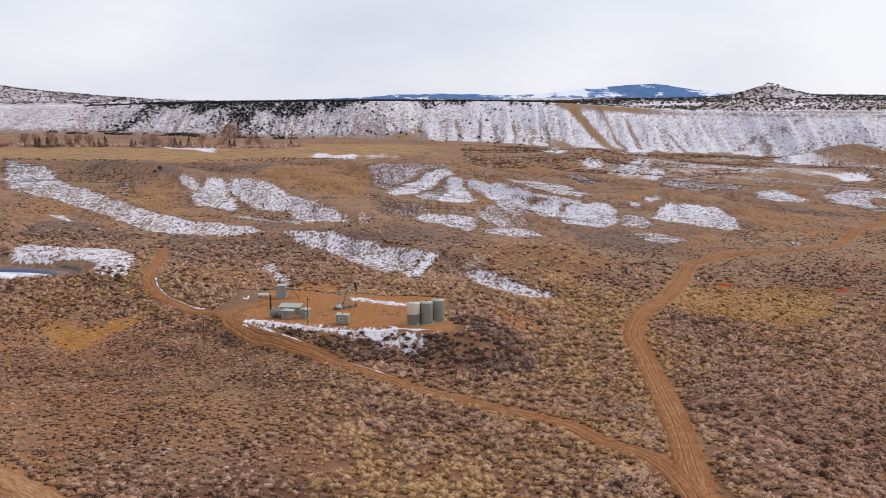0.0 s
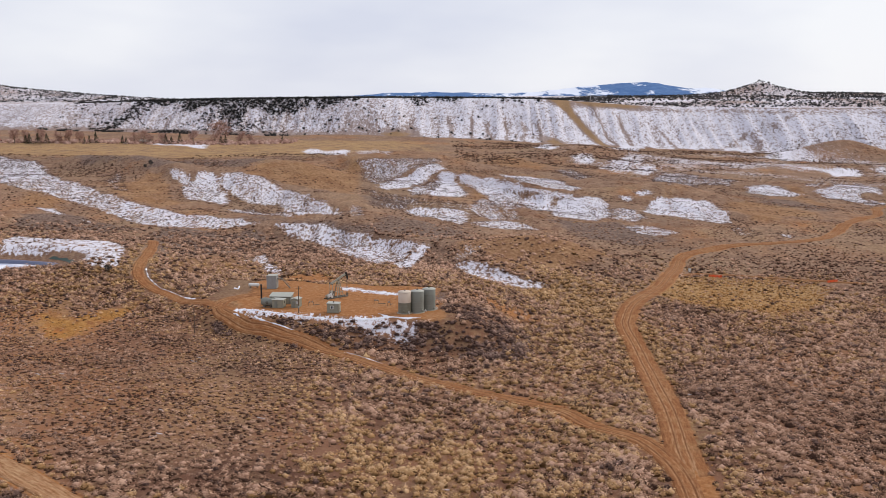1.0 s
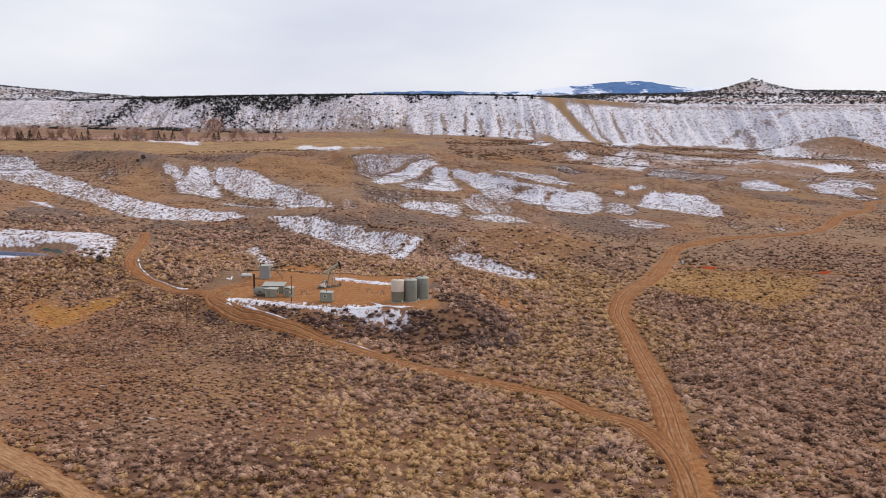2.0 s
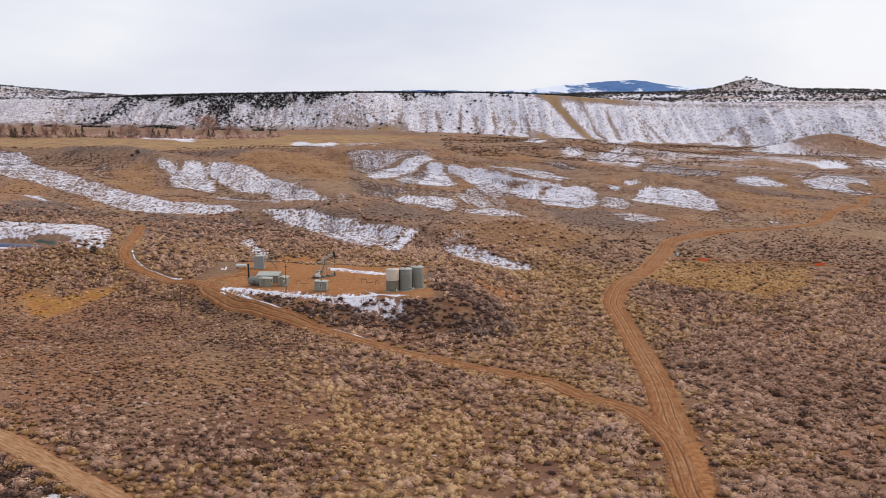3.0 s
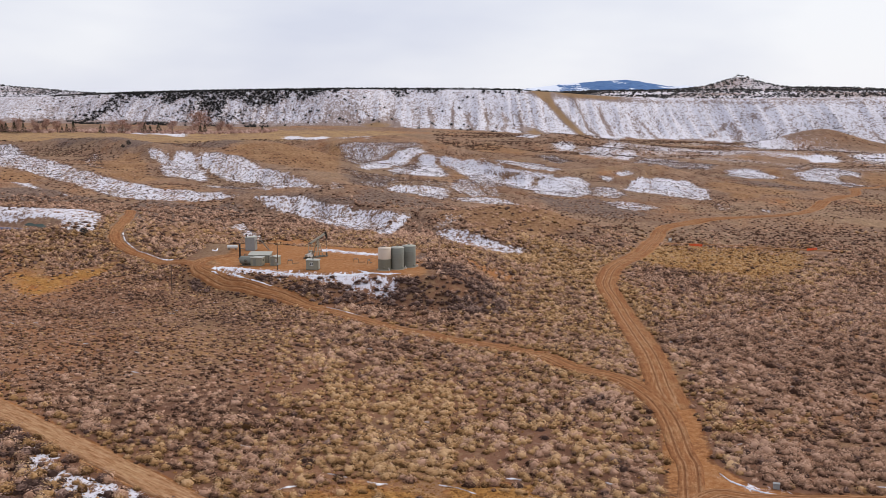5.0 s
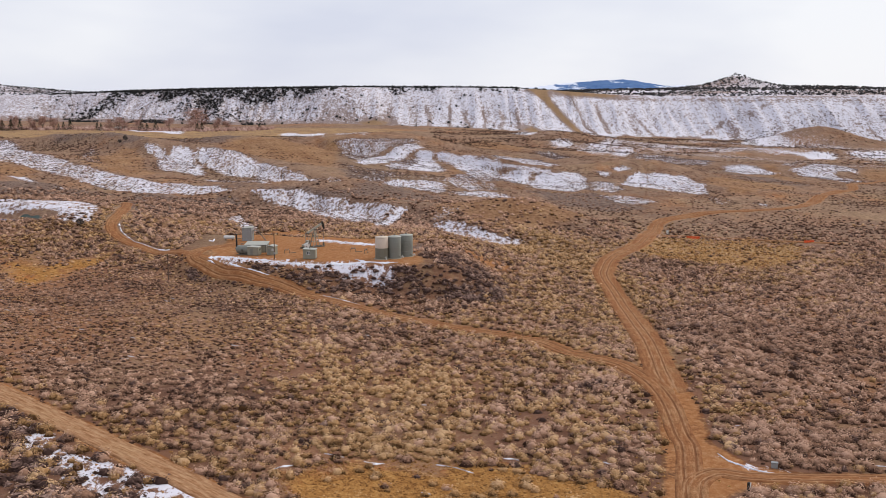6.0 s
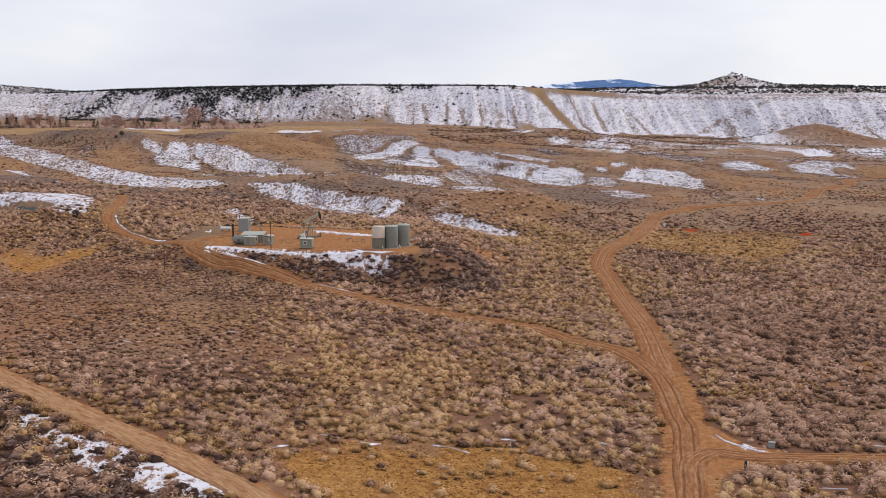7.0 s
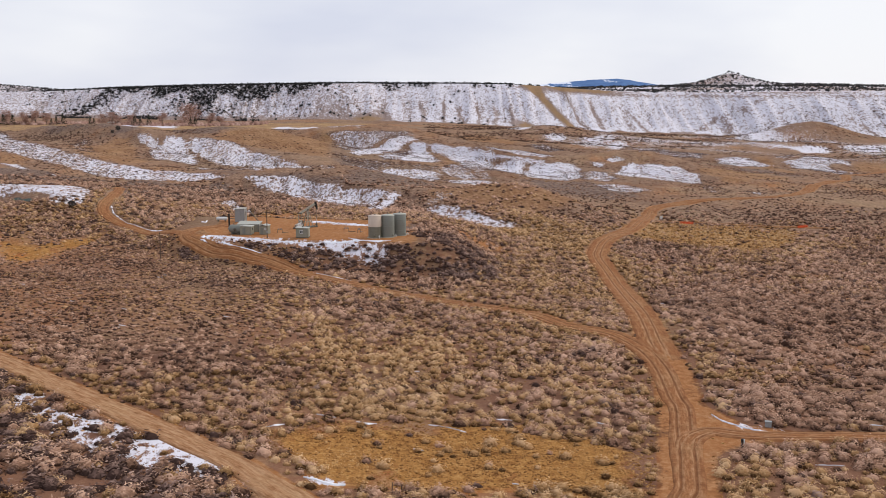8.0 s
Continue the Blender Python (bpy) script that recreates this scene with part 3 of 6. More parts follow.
PAD_ROAD = ((9, -240), (15, -100), (21, 20), (30.5, 93), (34.9, 109.1), (39, 126.1), (42.6, 140), (43.2, 146.8), (45.3, 163.6), (44.4, 176.8), (40.6, 187.2), (33, 193.9), (27, 204.6), (8.8, 217.9), (-6.1, 228.6), (-19.6, 241.6), (-34.2, 252.6), (-47.6, 259.9), (-56.7, 266.3), (-61.9, 271.8), (-62.6, 280.7), (-57.8, 288.5), (-49.8, 292.6), (-40, 293))
WEST_ROAD = ((-58, 270), (-62.4, 274.4), (-80.1, 294.4), (-89.2, 301.7), (-95.7, 309.6), (-99.9, 320.8), (-102.7, 340.9), (-106.6, 361), (-111.2, 377.7))
EAST_ROAD = ((37.5, 119), (39.8, 125.9), (43.8, 129.6), (47.3, 127.9), (54, 126.5), (60.2, 126), (67, 125.6), (110, 123), (200, 121))
NEAR_ROAD = ((-100, 178), (-80, 162), (-63.7, 148.6), (-53.9, 140.7), (-46, 134.4), (-37.8, 128), (-29.2, 120.8), (-20.5, 112.6), (-15.5, 106.3), (-8, 95), (10, 60), (60, -60), (120, -220))
SPUR_TRACK = ((98.8, 378), (107.4, 386.2), (126.8, 389.1), (145.1, 382), (170, 372))
# thin drifts along track edges: half width, line
DRIFTS = []
DRIFTS.append((1.05, ((-55.4, 268.1), (-54.4, 269.9), (-46.7, 266.8), (-37.3, 263.1), (-29.2, 261), (-25.1, 260.4), (-17.2, 259.6), (-12.3, 260.5), (-6.4, 259.2))))
DRIFTS.append((0.6, ((-98.6, 325.1), (-95.8, 316.7), (-92.9, 310.5), (-89.1, 305.1), (-86.3, 301.6))))
DRIFTS.append((0.7, ((-87.1, 302.8), (-83.1, 300.1), (-78.6, 296.4), (-73.4, 291.0))))
DRIFTS.append((1.2, ((-56.6, 271), (-56.4, 268.3), (-54.9, 266.3))))
DRIFTS.append((0.6, ((-50.8, 265.5), (-46.7, 262.0), (-43.2, 259.9), (-38.6, 257.8))))
DRIFTS.append((0.6, ((-23.2, 247.9), (-20.4, 246.0), (-16.9, 242.6), (-12.9, 238.1))))
DRIFTS.append((0.6, ((-4.4, 227.6), (-3, 226.6), (-1.6, 225))))
DRIFTS.append((0.6, ((-19, 128.3), (-17.9, 129.5), (-16.6, 130.2))))
DRIFTS.append((0.6, ((-12.7, 135.8), (-11.2, 135.4), (-9.8, 134.9))))
DRIFTS.append((0.6, ((-6.8, 133.9), (-5.4, 133.4), (-3.8, 133.4))))
DRIFTS.append((0.8, ((3.7, 133.9), (6.5, 132.7), (9, 130.5))))
DRIFTS.append((0.6, ((13.9, 136.9), (15.1, 136.7), (16.1, 136.1))))
DRIFTS.append((0.6, ((-27.1, 144.8), (-26.3, 144.4), (-25.3, 144))))
DRIFTS.append((0.28, ((46.3, 137.1), (46.9, 134.1), (48.3, 132), (49.9, 129.7), (52.3, 128.3))))
DRIFTS.append((0.6, ((53, 115.4), (54.7, 115.1), (56.5, 114.9))))
DRIFTS.append((0.6, ((-35.9, 129.1), (-35.3, 128.8), (-34.5, 128.4))))
DRIFTS.append((1.2, ((-63.9, 301.9), (-62, 299.2), (-62.7, 304.7))))
DRIFTS.append((1.3, ((-29.1, 300.5), (-23.9, 297.4), (-16.5, 293.3), (-11.1, 290))))
DRIFTS.append((0.7, ((-15.7, 264.1), (-12.4, 260.6), (-8.4, 259.7), (-3.7, 259.3))))
DRIFTS.append((1.1, ((-11.9, 109.8), (-10.5, 109.3), (-8.4, 107.9), (-6.7, 107.4))))
DRIFTS.append((0.6, ((28.5, 134.7), (29, 134.1), (29.8, 133.9))))
DRIFTS.append((0.6, ((67.4, 130.8), (69.2, 130.4))))


def inside_distance(px, py, outline):
    """Metres inside an outline on the plan (minus: outside)."""
    pts = np.array(outline, float)
    best = np.full(px.shape, 1e9)
    odd = np.zeros(px.shape, bool)
    for (ax, ay), (bx, by) in zip(pts, np.roll(pts, -1, 0)):
        ex, ey = bx - ax, by - ay
        t = np.clip(((px - ax) * ex + (py - ay) * ey) / (ex * ex + ey * ey + 1e-9), 0, 1)
        best = np.minimum(best, np.hypot(px - ax - t * ex, py - ay - t * ey))
        odd ^= ((ay > py) != (by > py)) & (px < (bx - ax) * (py - ay) / (by - ay + 1e-12) + ax)
    return np.where(odd, best, -best)


def patch_field(x, y, outlines, soft):
    """How deep inside any of the outlines, -1..1, softened in proportion to soft (metres)."""
    out = np.full(x.shape, -1.0)
    for o in outlines:
        a = np.array(o)
        near = (x > a[:, 0].min() - 40) & (x < a[:, 0].max() + 40) & (y > a[:, 1].min() - 40) & (y < a[:, 1].max() + 40)
        if near.any():
            out[near] = np.maximum(out[near], np.clip(inside_distance(x[near], y[near], o) / soft[near], -1, 1))
    return out


def smooth_path(points, step):
    """A soft line through the points, cut into even steps."""
    p = np.array(points, float)
    p = np.vstack([2 * p[0] - p[1], p, 2 * p[-1] - p[-2]])
    out = []
    for i in range(1, len(p) - 2):
        n = max(2, int(np.hypot(*(p[i + 1] - p[i])) / step))
        for k in range(n):
            out.append(catmull(p[i - 1], p[i], p[i + 1], p[i + 2], k / n))
    out.append(p[-2])
    return np.array(out)


def line_distance(x, y, line, reach=30):
    """Distance from places on the plan to a line."""
    best = np.full(x.shape, 1e3)
    for a, b in zip(line[:-1], line[1:]):
        near = (np.abs(x - a[0]) < reach) & (np.abs(y - a[1]) < reach)
        if near.any():
            e = b - a
            t = np.clip(((x[near] - a[0]) * e[0] + (y[near] - a[1]) * e[1]) / (e @ e + 1e-9), 0, 1)
            best[near] = np.minimum(best[near], np.hypot(x[near] - a[0] - t * e[0], y[near] - a[1] - t * e[1]))
    return best


GRASS_PAD = ((-24, 296), (-8, 289), (-2, 283), (3, 291), (-10, 301), (-24, 304))
ROAD_CORNER = ((36, 112), (46, 124), (58, 127), (50, 133), (47, 142), (46, 152), (42, 148), (39, 130))
# name, line, half width in metres, depth of ruts, how pale its wheel strips are
ROADS = [
    ("main_road", MAIN_ROAD, 3.0, 0.06, 0.55),
    ("pad_road", PAD_ROAD, 1.9, 0.12, 0.35),
    ("west_road", WEST_ROAD, 1.6, 0.10, 0.0),
    ("east_road", EAST_ROAD, 1.7, 0.07, 0.5),
    ("near_road", NEAR_ROAD, 2.2, 0.05, 0.7),
    ("spur_track", SPUR_TRACK, 1.2, 0.05, 0.3),
]
ROAD_LINES = [(smooth_path(line, 3.0), half) for _, line, half, _, _ in ROADS]


def road_clear(x, y):
    """Metres from the edge of the nearest road (minus: on it)."""
    best = np.full(np.shape(x), 99.0)
    for line, half in ROAD_LINES:
        best = np.minimum(best, line_distance(x, y, line) - half)
    return best


def scar_field(x, m):
    """Bare ochre slides on the mesa's face."""
    scar = np.exp(-((x - 195 + 45 * (m - 0.5)) / (5.5 + 7 * sstep(0.7, 1, m))) ** 2) + 1.2 * np.exp(-((x - 240) / 46) ** 2 - ((m - 0.97 + 0.03 * vnoise(x / 12, 0 * x, 38)) / 0.09) ** 2)
    scar = scar + 0.8 * np.exp(-((x - 155 + 30 * m) / 12) ** 2) * sstep(0.35, 0.1, m)
    return scar + 0.9 * np.exp(-((x + 50) / 22) ** 2 - ((m - 0.12) / 0.16) ** 2) + 0.35 * np.exp(-((x - 500) / 90) ** 2 - ((m - 1.02) / 0.06) ** 2)


# bare runnels down the mesa's face: x at the top and at the foot, how high they begin
GULLIES = (
    (214, 230, 0.95), (246, 252, 0.85), (296, 306, 0.55), (473, 336, 0.95), (20, 24, 0.6), (48, 52, 0.7), (72, 72, 0.55), (96, 94, 0.7), (118, 115, 0.6),
    (142, 137, 0.65), (405, 398, 0.5), (530, 545, 0.6), (-28, -22, 0.4),
)


def gully_field(x, m):
    g = 0 * x
    for top, low, start in GULLIES:
        c = low + (top - low) * np.clip(m / start, 0, 1) + 2.5 * vnoise(m * 6, 0 * m + top, 39)
        g = np.maximum(g, np.exp(-((x - c) / 2.4) ** 2) * sstep(start, 0.75 * start, m))
    return g


def snow_field(x, y):
    """How thickly the snow lies, -1 (none) to 1 (whole)."""
    far = sstep(320, 420, y)
    wx = x + far * (2.2 * fbm(x / 9, y / 9, 46, 3) + 0.8 * vnoise(x / 2.2, y / 2.2, 48))
    wy = y + far * (4.0 * fbm(x / 11, y / 14, 47, 3))
    soft = 0.5 + 0.0045 * np.maximum(y, 0) + 0.004 * np.clip(y - 480, 0, 500)
    s = np.full(x.shape, -1.0)
    for cover, outline in SNOW:
        inside = patch_field(wx, wy, (outline,), soft)
        on = inside > -1
        if on.any():
            s[on] = np.maximum(s[on], -1 + (1.60 * cover + 0.08 + 0.2 * sstep(520, 600, y[on])) * sstep(-1, 0.6, inside[on]))
    s = np.where(s > -1, s + (1 - far) * 0.9 * fbm(x / 1.7, y / 1.7, 50, 3), s)
    s = np.where(s > -1, s + far * 0.45 * fbm(x / (2.5 + 0.008 * y), y / (6 + 0.02 * y), 49, 3), s)
    s = np.where(pond_ring(x, y) < 1.32 + 0.12 * vnoise(x / 5, y / 5, 58), -1, s)
    # the mesa's face is snowed over but for bare scars; its top and the hills behind are dusted
    m = mesa_step(x, y)
    face = sstep(0.02, 0.10, m + 0.05 * vnoise(x / 14, 0 * x, 40)) * sstep(1.22, 1.1, m)
    scar = scar_field(x, m)
    west = sstep(-150, -280, x) * sstep(0.24, 0.06, m) * 0.9
    foot = sstep(-40, -150, x) * sstep(0.30, 0.10, m) * 0.5
    s = np.maximum(s, face * (0.38 - 0.20 * sstep(60, -120, x) - 2.2 * scar - west - foot) - (1 - face))
    runnel = sstep(0.17, 0.04, rill_depth(x, m)) * sstep(0.95, 0.35, m) * sstep(0.02, 0.15, m)
    s = s - face * runnel * 0.32 - 0.7 * face * gully_field(x, m)
    ledge = np.exp(-((m - 0.9) / 0.03) ** 2) * sstep(220, 300, x) * (0.5 + 0.5 * vnoise(x / 25, 0 * x, 42))
    s = s - 0.7 * face * ledge
    bald = np.exp(-((x - 470) / 42) ** 2 - ((y - 1080) / 34) ** 2)
    s = s - 1.5 * bald
    dust = (1 - bald) * sstep(700, 860, y) * sstep(1180, 1060, y) * sstep(90, 220, x)
    s = np.maximum(s, dust * (0.45 + 1.1 * fbm(x / 55, y / 80, 45, 3)) - 1.0)
    beyond = sstep(1.0, 1.1, m) * (0.3 + 0.5 * vnoise(x / 90, y / 120, 43)) - (1 - sstep(1.0, 1.1, m)) * 2
    return np.maximum(s, beyond)


def build_ground():
    """One sheet from underfoot to the horizon, finest where the land is seen closest."""
    ahead = np.radians(np.arange(-30, 30.01, 0.14))
    behind = np.radians(np.linspace(30, 330, 60)[1:-1])
    ang = np.concatenate([ahead, behind])
    r = [4.0]
    while r[-1] < 4950:
        a = r[-1]
        r.append(a * (1.12 if a < 90 else 1.006 if a < 330 else 1.0038 if a < 800 else 1.008 if a < 1080 else 1.0045 if a < 1600 else 1.014))
    r = np.array(r)
    A, R = np.meshgrid(ang, r)
    x, y = (R * np.sin(A)).ravel(), (R * np.cos(A)).ravel()
    z = height(x, y)
    na, nr = len(ang), len(r)
    idx = np.arange(na * nr).reshape(nr, na)
    a, b = idx[:-1], idx[1:]
    quads = np.stack([a, np.roll(a, -1, 1), np.roll(b, -1, 1), b], -1).reshape(-1, 4)
    me = bpy.data.meshes.new("ground")
    me.vertices.add(na * nr + 1)
    hub = np.array([[0, 0, float(height(np.array([0.0]), np.array([0.0]))[0])]])
    me.vertices.foreach_set("co", np.vstack([np.stack([x, y, z], -1), hub]).ravel())
    tris = np.stack([np.roll(idx[0], -1), np.full(na, na * nr), idx[0]], -1)[:, ::-1]
    loops = np.concatenate([quads[:, ::-1].ravel(), tris[:, ::-1].ravel()])
    me.loops.add(len(loops))
    me.loops.foreach_set("vertex_index", loops)
    starts = np.concatenate([np.arange(len(quads)) * 4, len(quads) * 4 + np.arange(na) * 3])
    me.polygons.add(len(starts))
    me.polygons.foreach_set("loop_start", starts)
    me.polygons.foreach_set("use_smooth", np.ones(len(starts), bool))
    me.update(calc_edges=True)

    def put(name, v):
        me.attributes.new(name, "FLOAT", "POINT").data.foreach_set("value", np.append(v, -1.0))

    front = y > 0
    zero = np.full(x.shape, -1.0)
    snow, grass, bare = zero.copy(), zero.copy(), zero.copy()
    fx, fy = x[front], y[front]
    snow[front] = snow_field(fx, fy)
    soft = 2 + 0.02 * fy
    grass[front] = patch_field(fx + 7 * fbm(fx / 10, fy / 10, 56, 3), fy + 9 * fbm(fx / 12, fy / 12, 57, 3), (GRASS_WEST, GRASS_EAST, GRASS_NEAR, GRASS_PAD), soft)
    bench = sstep(700, 860, fy) * sstep(1230, 1130, fy) * sstep(90, -60, fx)
    grass[front] = np.maximum(grass[front], bench * 1.5 - 1)
    clear = road_clear(fx, fy)
    pad = sstep(0.85, 0.98, pad_mask(fx, fy)) * sstep(-64, -55, fx + 3 * vnoise(fx / 5, fy / 5, 94)) * sstep(14, -5, fx + 4 * vnoise(fx / 5, fy / 5, 93)) * 1.7 - 1
    corner = patch_field(fx, fy, (ROAD_CORNER, ROAD_FILLET, ROAD_FLARE), np.full(fx.shape, 2.0))
    verge = np.where(clear < 4, 0.55 - 0.6 * np.maximum(clear, 0), -1)
    cut = 1.9 * np.exp(-((fx - 22) / 13) ** 2 - ((fy - 292) / 10) ** 2) - 0.8
    cut2 = 2.4 * np.exp(-((fx + 42) / 12) ** 2 - ((fy - 322) / 12) ** 2) - 0.8
    bare[front] = np.maximum.reduce([pad, verge, cut, cut2, corner])
    snow[front] = np.where(clear < 0, -1, snow[front])
    put("snow", snow), put("grass", grass), put("bare", bare)
    put("scar", np.where(front, scar_field(x, mesa_step(x, y)) * sstep(0.0, 0.06, mesa_step(x, y)), 0.0))
    put("wood", sstep(1850, 2050, y) * 0.62 + sstep(2600, 2900, y) * 0.12)
    lit = np.full(x.shape, 0.4)
    lit[front] = np.where(fy < 420, sstep(0.3, 1.5, clear), 0.4)
    cover = np.full(x.shape, 0.0)
    wx, wy = fx + 5 * fbm(fx / 14, fy / 14, 54, 3), fy + 9 * fbm(fx / 16, fy / 22, 55, 3)
    cover[front] = sstep(-0.8, 0.8, patch_field(wx, wy, RUST, 2 + 0.012 * fy)) - sstep(-0.8, 0.8, patch_field(wx, wy, BELTS, 2 + 0.012 * fy))
    put("cover", cover)
    put("litter", np.where(grass > 0, 0.15, lit) * np.where(bare > 0.1, 0.3, 1.0))
    put("wild", sstep(230, 420, y))
    put("face", np.where(front, sstep(0.02, 0.10, mesa_step(x, y)) * sstep(1.2, 1.05, mesa_step(x, y)), 0.0))
    me.materials.append(M_GROUND)
    return tagged(new("ground", me), "brown sagebrush valley floor with patches of thin snow", "ground", kind="structure")


build_ground()


def snow_material():
    m = Nodes("old_snow", 0.6)
    n = m.noise(1.2, 4, 0.7)
    m.bump(n, 0.4, 0.1)
    return m.done(m.mix(n, (0.68, 0.68, 0.74), (0.84, 0.84, 0.89)))


def build_drifts():
    """Thin ragged strips of old snow in the lee of banks and tracks."""
    co, faces, mat = [], [], snow_material()
    pick = np.random.default_rng(19)
    flecks = []
    for _ in range(50):
        y = math.sqrt(pick.uniform(100 ** 2, 250 ** 2))
        x, a, long = pick.uniform(-0.45, 0.48) * y, pick.uniform(-0.5, 0.5), pick.uniform(0.35, 0.9)
        if road_clear(np.array([x]), np.array([y]))[0] > 2:
            flecks.append((pick.uniform(0.12, 0.28), ((x - long * math.cos(a), y - long * math.sin(a)), (x, y), (x + long * math.cos(a), y + long * math.sin(a)))))
    for half, line in DRIFTS + flecks:
        p = smooth_path(line, 0.35)
        d = np.gradient(p, axis=0)
        d /= np.linalg.norm(d, axis=1)[:, None] + 1e-9
        side = np.stack([d[:, 1], -d[:, 0]], -1)
        n = len(p)
        taper = np.minimum(1, np.minimum(np.arange(n), np.arange(n)[::-1]) / 3.0)
        whole = sstep(-0.12, 0.12, fbm(p[:, 0] / 2.4, p[:, 1] / 2.4, 109, 3))
        whole = np.maximum(whole, 0.35 * (half > 1.0))
        left = half * taper * (0.2 + 1.2 * np.abs(fbm(p[:, 0] / 0.8, p[:, 1] / 0.8, 101, 3) + 0.15)) * whole
        right = half * taper * (0.2 + 1.2 * np.abs(fbm(p[:, 0] / 0.8, p[:, 1] / 0.8, 105, 3) + 0.15)) * whole
        base = len(co)
        for k in range(n):
            for off, up in ((-left[k], -0.06), (-0.5 * left[k], 0.09), (0.5 * right[k], 0.09), (right[k], -0.06)):
                q = p[k] + side[k] * off
                co.append((q[0], q[1], off, up))
        for k in range(n - 1):
            for j in range(3):
                a = base + 4 * k + j
                faces.append((a, a + 1, a + 5, a + 4))
    co = np.array(co)
    z = height(co[:, 0], co[:, 1]) + co[:, 3] + 0.05 + 0.04 * vnoise(co[:, 0] / 0.6, co[:, 1] / 0.6, 113)
    me = bpy.data.meshes.new("snow_drifts")
    me.from_pydata(np.stack([co[:, 0], co[:, 1], z], -1).tolist(), [], faces)
    me.polygons.foreach_set("use_smooth", np.ones(len(faces), bool))
    me.materials.append(mat)
    tagged(new("snow_drifts", me), "thin white snow drifts along the dirt tracks", "snow", kind="stuff")


build_drifts()


def build_road(name, line, half, rut, pale, lift):
    """A dirt track with a crown, two wheel ruts and ragged low shoulders."""
    p = smooth_path(line, 1.0)
    d = np.gradient(p, axis=0)
    d /= np.linalg.norm(d, axis=1)[:, None]
    side = np.stack([d[:, 1], -d[:, 0]], -1)
    track = 0.95
    marks = [0, 0.4, 0.65, 0.8, 0.88, 0.95, 1.02, 1.1, 1.3] + [v for v in (1.6, 2.0, 2.5) if v < half - 0.2] + [half, half + 0.3, half + 0.6]
    across = np.array([-v for v in marks[:0:-1]] + marks)
    run = np.cumsum(np.linalg.norm(np.diff(p, axis=0, prepend=p[:1]), axis=1))
    sway = 0.18 * vnoise(run / 14, 0 * run, 50)
    edge = 1 + 0.10 * vnoise(run / 13, 0 * run, 51) + 0.04 * vnoise(run / 3.5, 0 * run, 52)
    w = np.where(np.abs(across) > 1.5, across[None, :] * edge[:, None], across[None, :] + sway[:, None])
    if name == "main_road":
        w = w * (1 - 0.22 * sstep(250, 420, p[:, 1]))[:, None]
    x = p[:, :1] + side[:, :1] * w
    y = p[:, 1:] + side[:, 1:] * w
    rutted = np.exp(-((np.abs(across) - track) / 0.24) ** 2)
    strips = np.exp(-((np.abs(across) - track) / 0.55) ** 2)
    z = height(x, y) + lift + 0.05 - rut * rutted[None, :] + 0.03 * vnoise(x / 1.3, y / 1.3, 53)
    if name == "main_road":
        z = z - 0.28 * sstep(178, 158, y)
    z = z - (np.abs(across) > half + 0.2)[None, :] * 0.18 - (np.abs(across) > half + 0.5)[None, :] * 0.5
    z = z - 0.35 * (sstep(4, 0, run) + sstep(run[-1] - 4, run[-1], run))[:, None]
    nx, ny = len(across), len(p)
    idx = np.arange(nx * ny).reshape(ny, nx)
    q = np.stack([idx[:-1, :-1], idx[:-1, 1:], idx[1:, 1:], idx[1:, :-1]], -1).reshape(-1, 4)
    me = bpy.data.meshes.new(name)
    me.from_pydata(np.stack([x, y, z], -1).reshape(-1, 3).tolist(), [], q.tolist())
    me.polygons.foreach_set("use_smooth", np.ones(len(q), bool))
    me.attributes.new("rut", "FLOAT", "POINT").data.foreach_set("value", (rutted[None, :] * (sstep(150, 190, y) if name == "main_road" else {"near_road": 0.25, "west_road": 0.5}.get(name, 1.0) + 0 * y)).ravel())
    me.attributes.new("strip", "FLOAT", "POINT").data.foreach_set("value", np.tile(np.maximum(strips, 0.65 if name == "near_road" else 0), ny))
    lanes = np.stack([w, np.repeat(run[:, None] * 0.16, nx, 1), np.zeros(w.shape)], -1)
    me.attributes.new("lane", "FLOAT_VECTOR", "POINT").data.foreach_set("vector", lanes.ravel())
    me.attributes.new("edge", "FLOAT", "POINT").data.foreach_set("value", np.tile(np.clip(np.abs(across) / half, 0, 1.3) ** 2, ny))
    me.attributes.new("pale", "FLOAT", "POINT").data.foreach_set("value", np.full(nx * ny, pale))
    me.materials.append(M_ROAD)
    return tagged(new(name, me), "rutted orange dirt track through the sagebrush", "road", kind="structure")


for order, (name, line, half, rut, pale) in enumerate(ROADS):
    build_road(name, line, half, rut, pale, 0.10 + 0.012 * order)


# ---------------------------------------------------------------- brush
rng = np.random.default_rng(7)


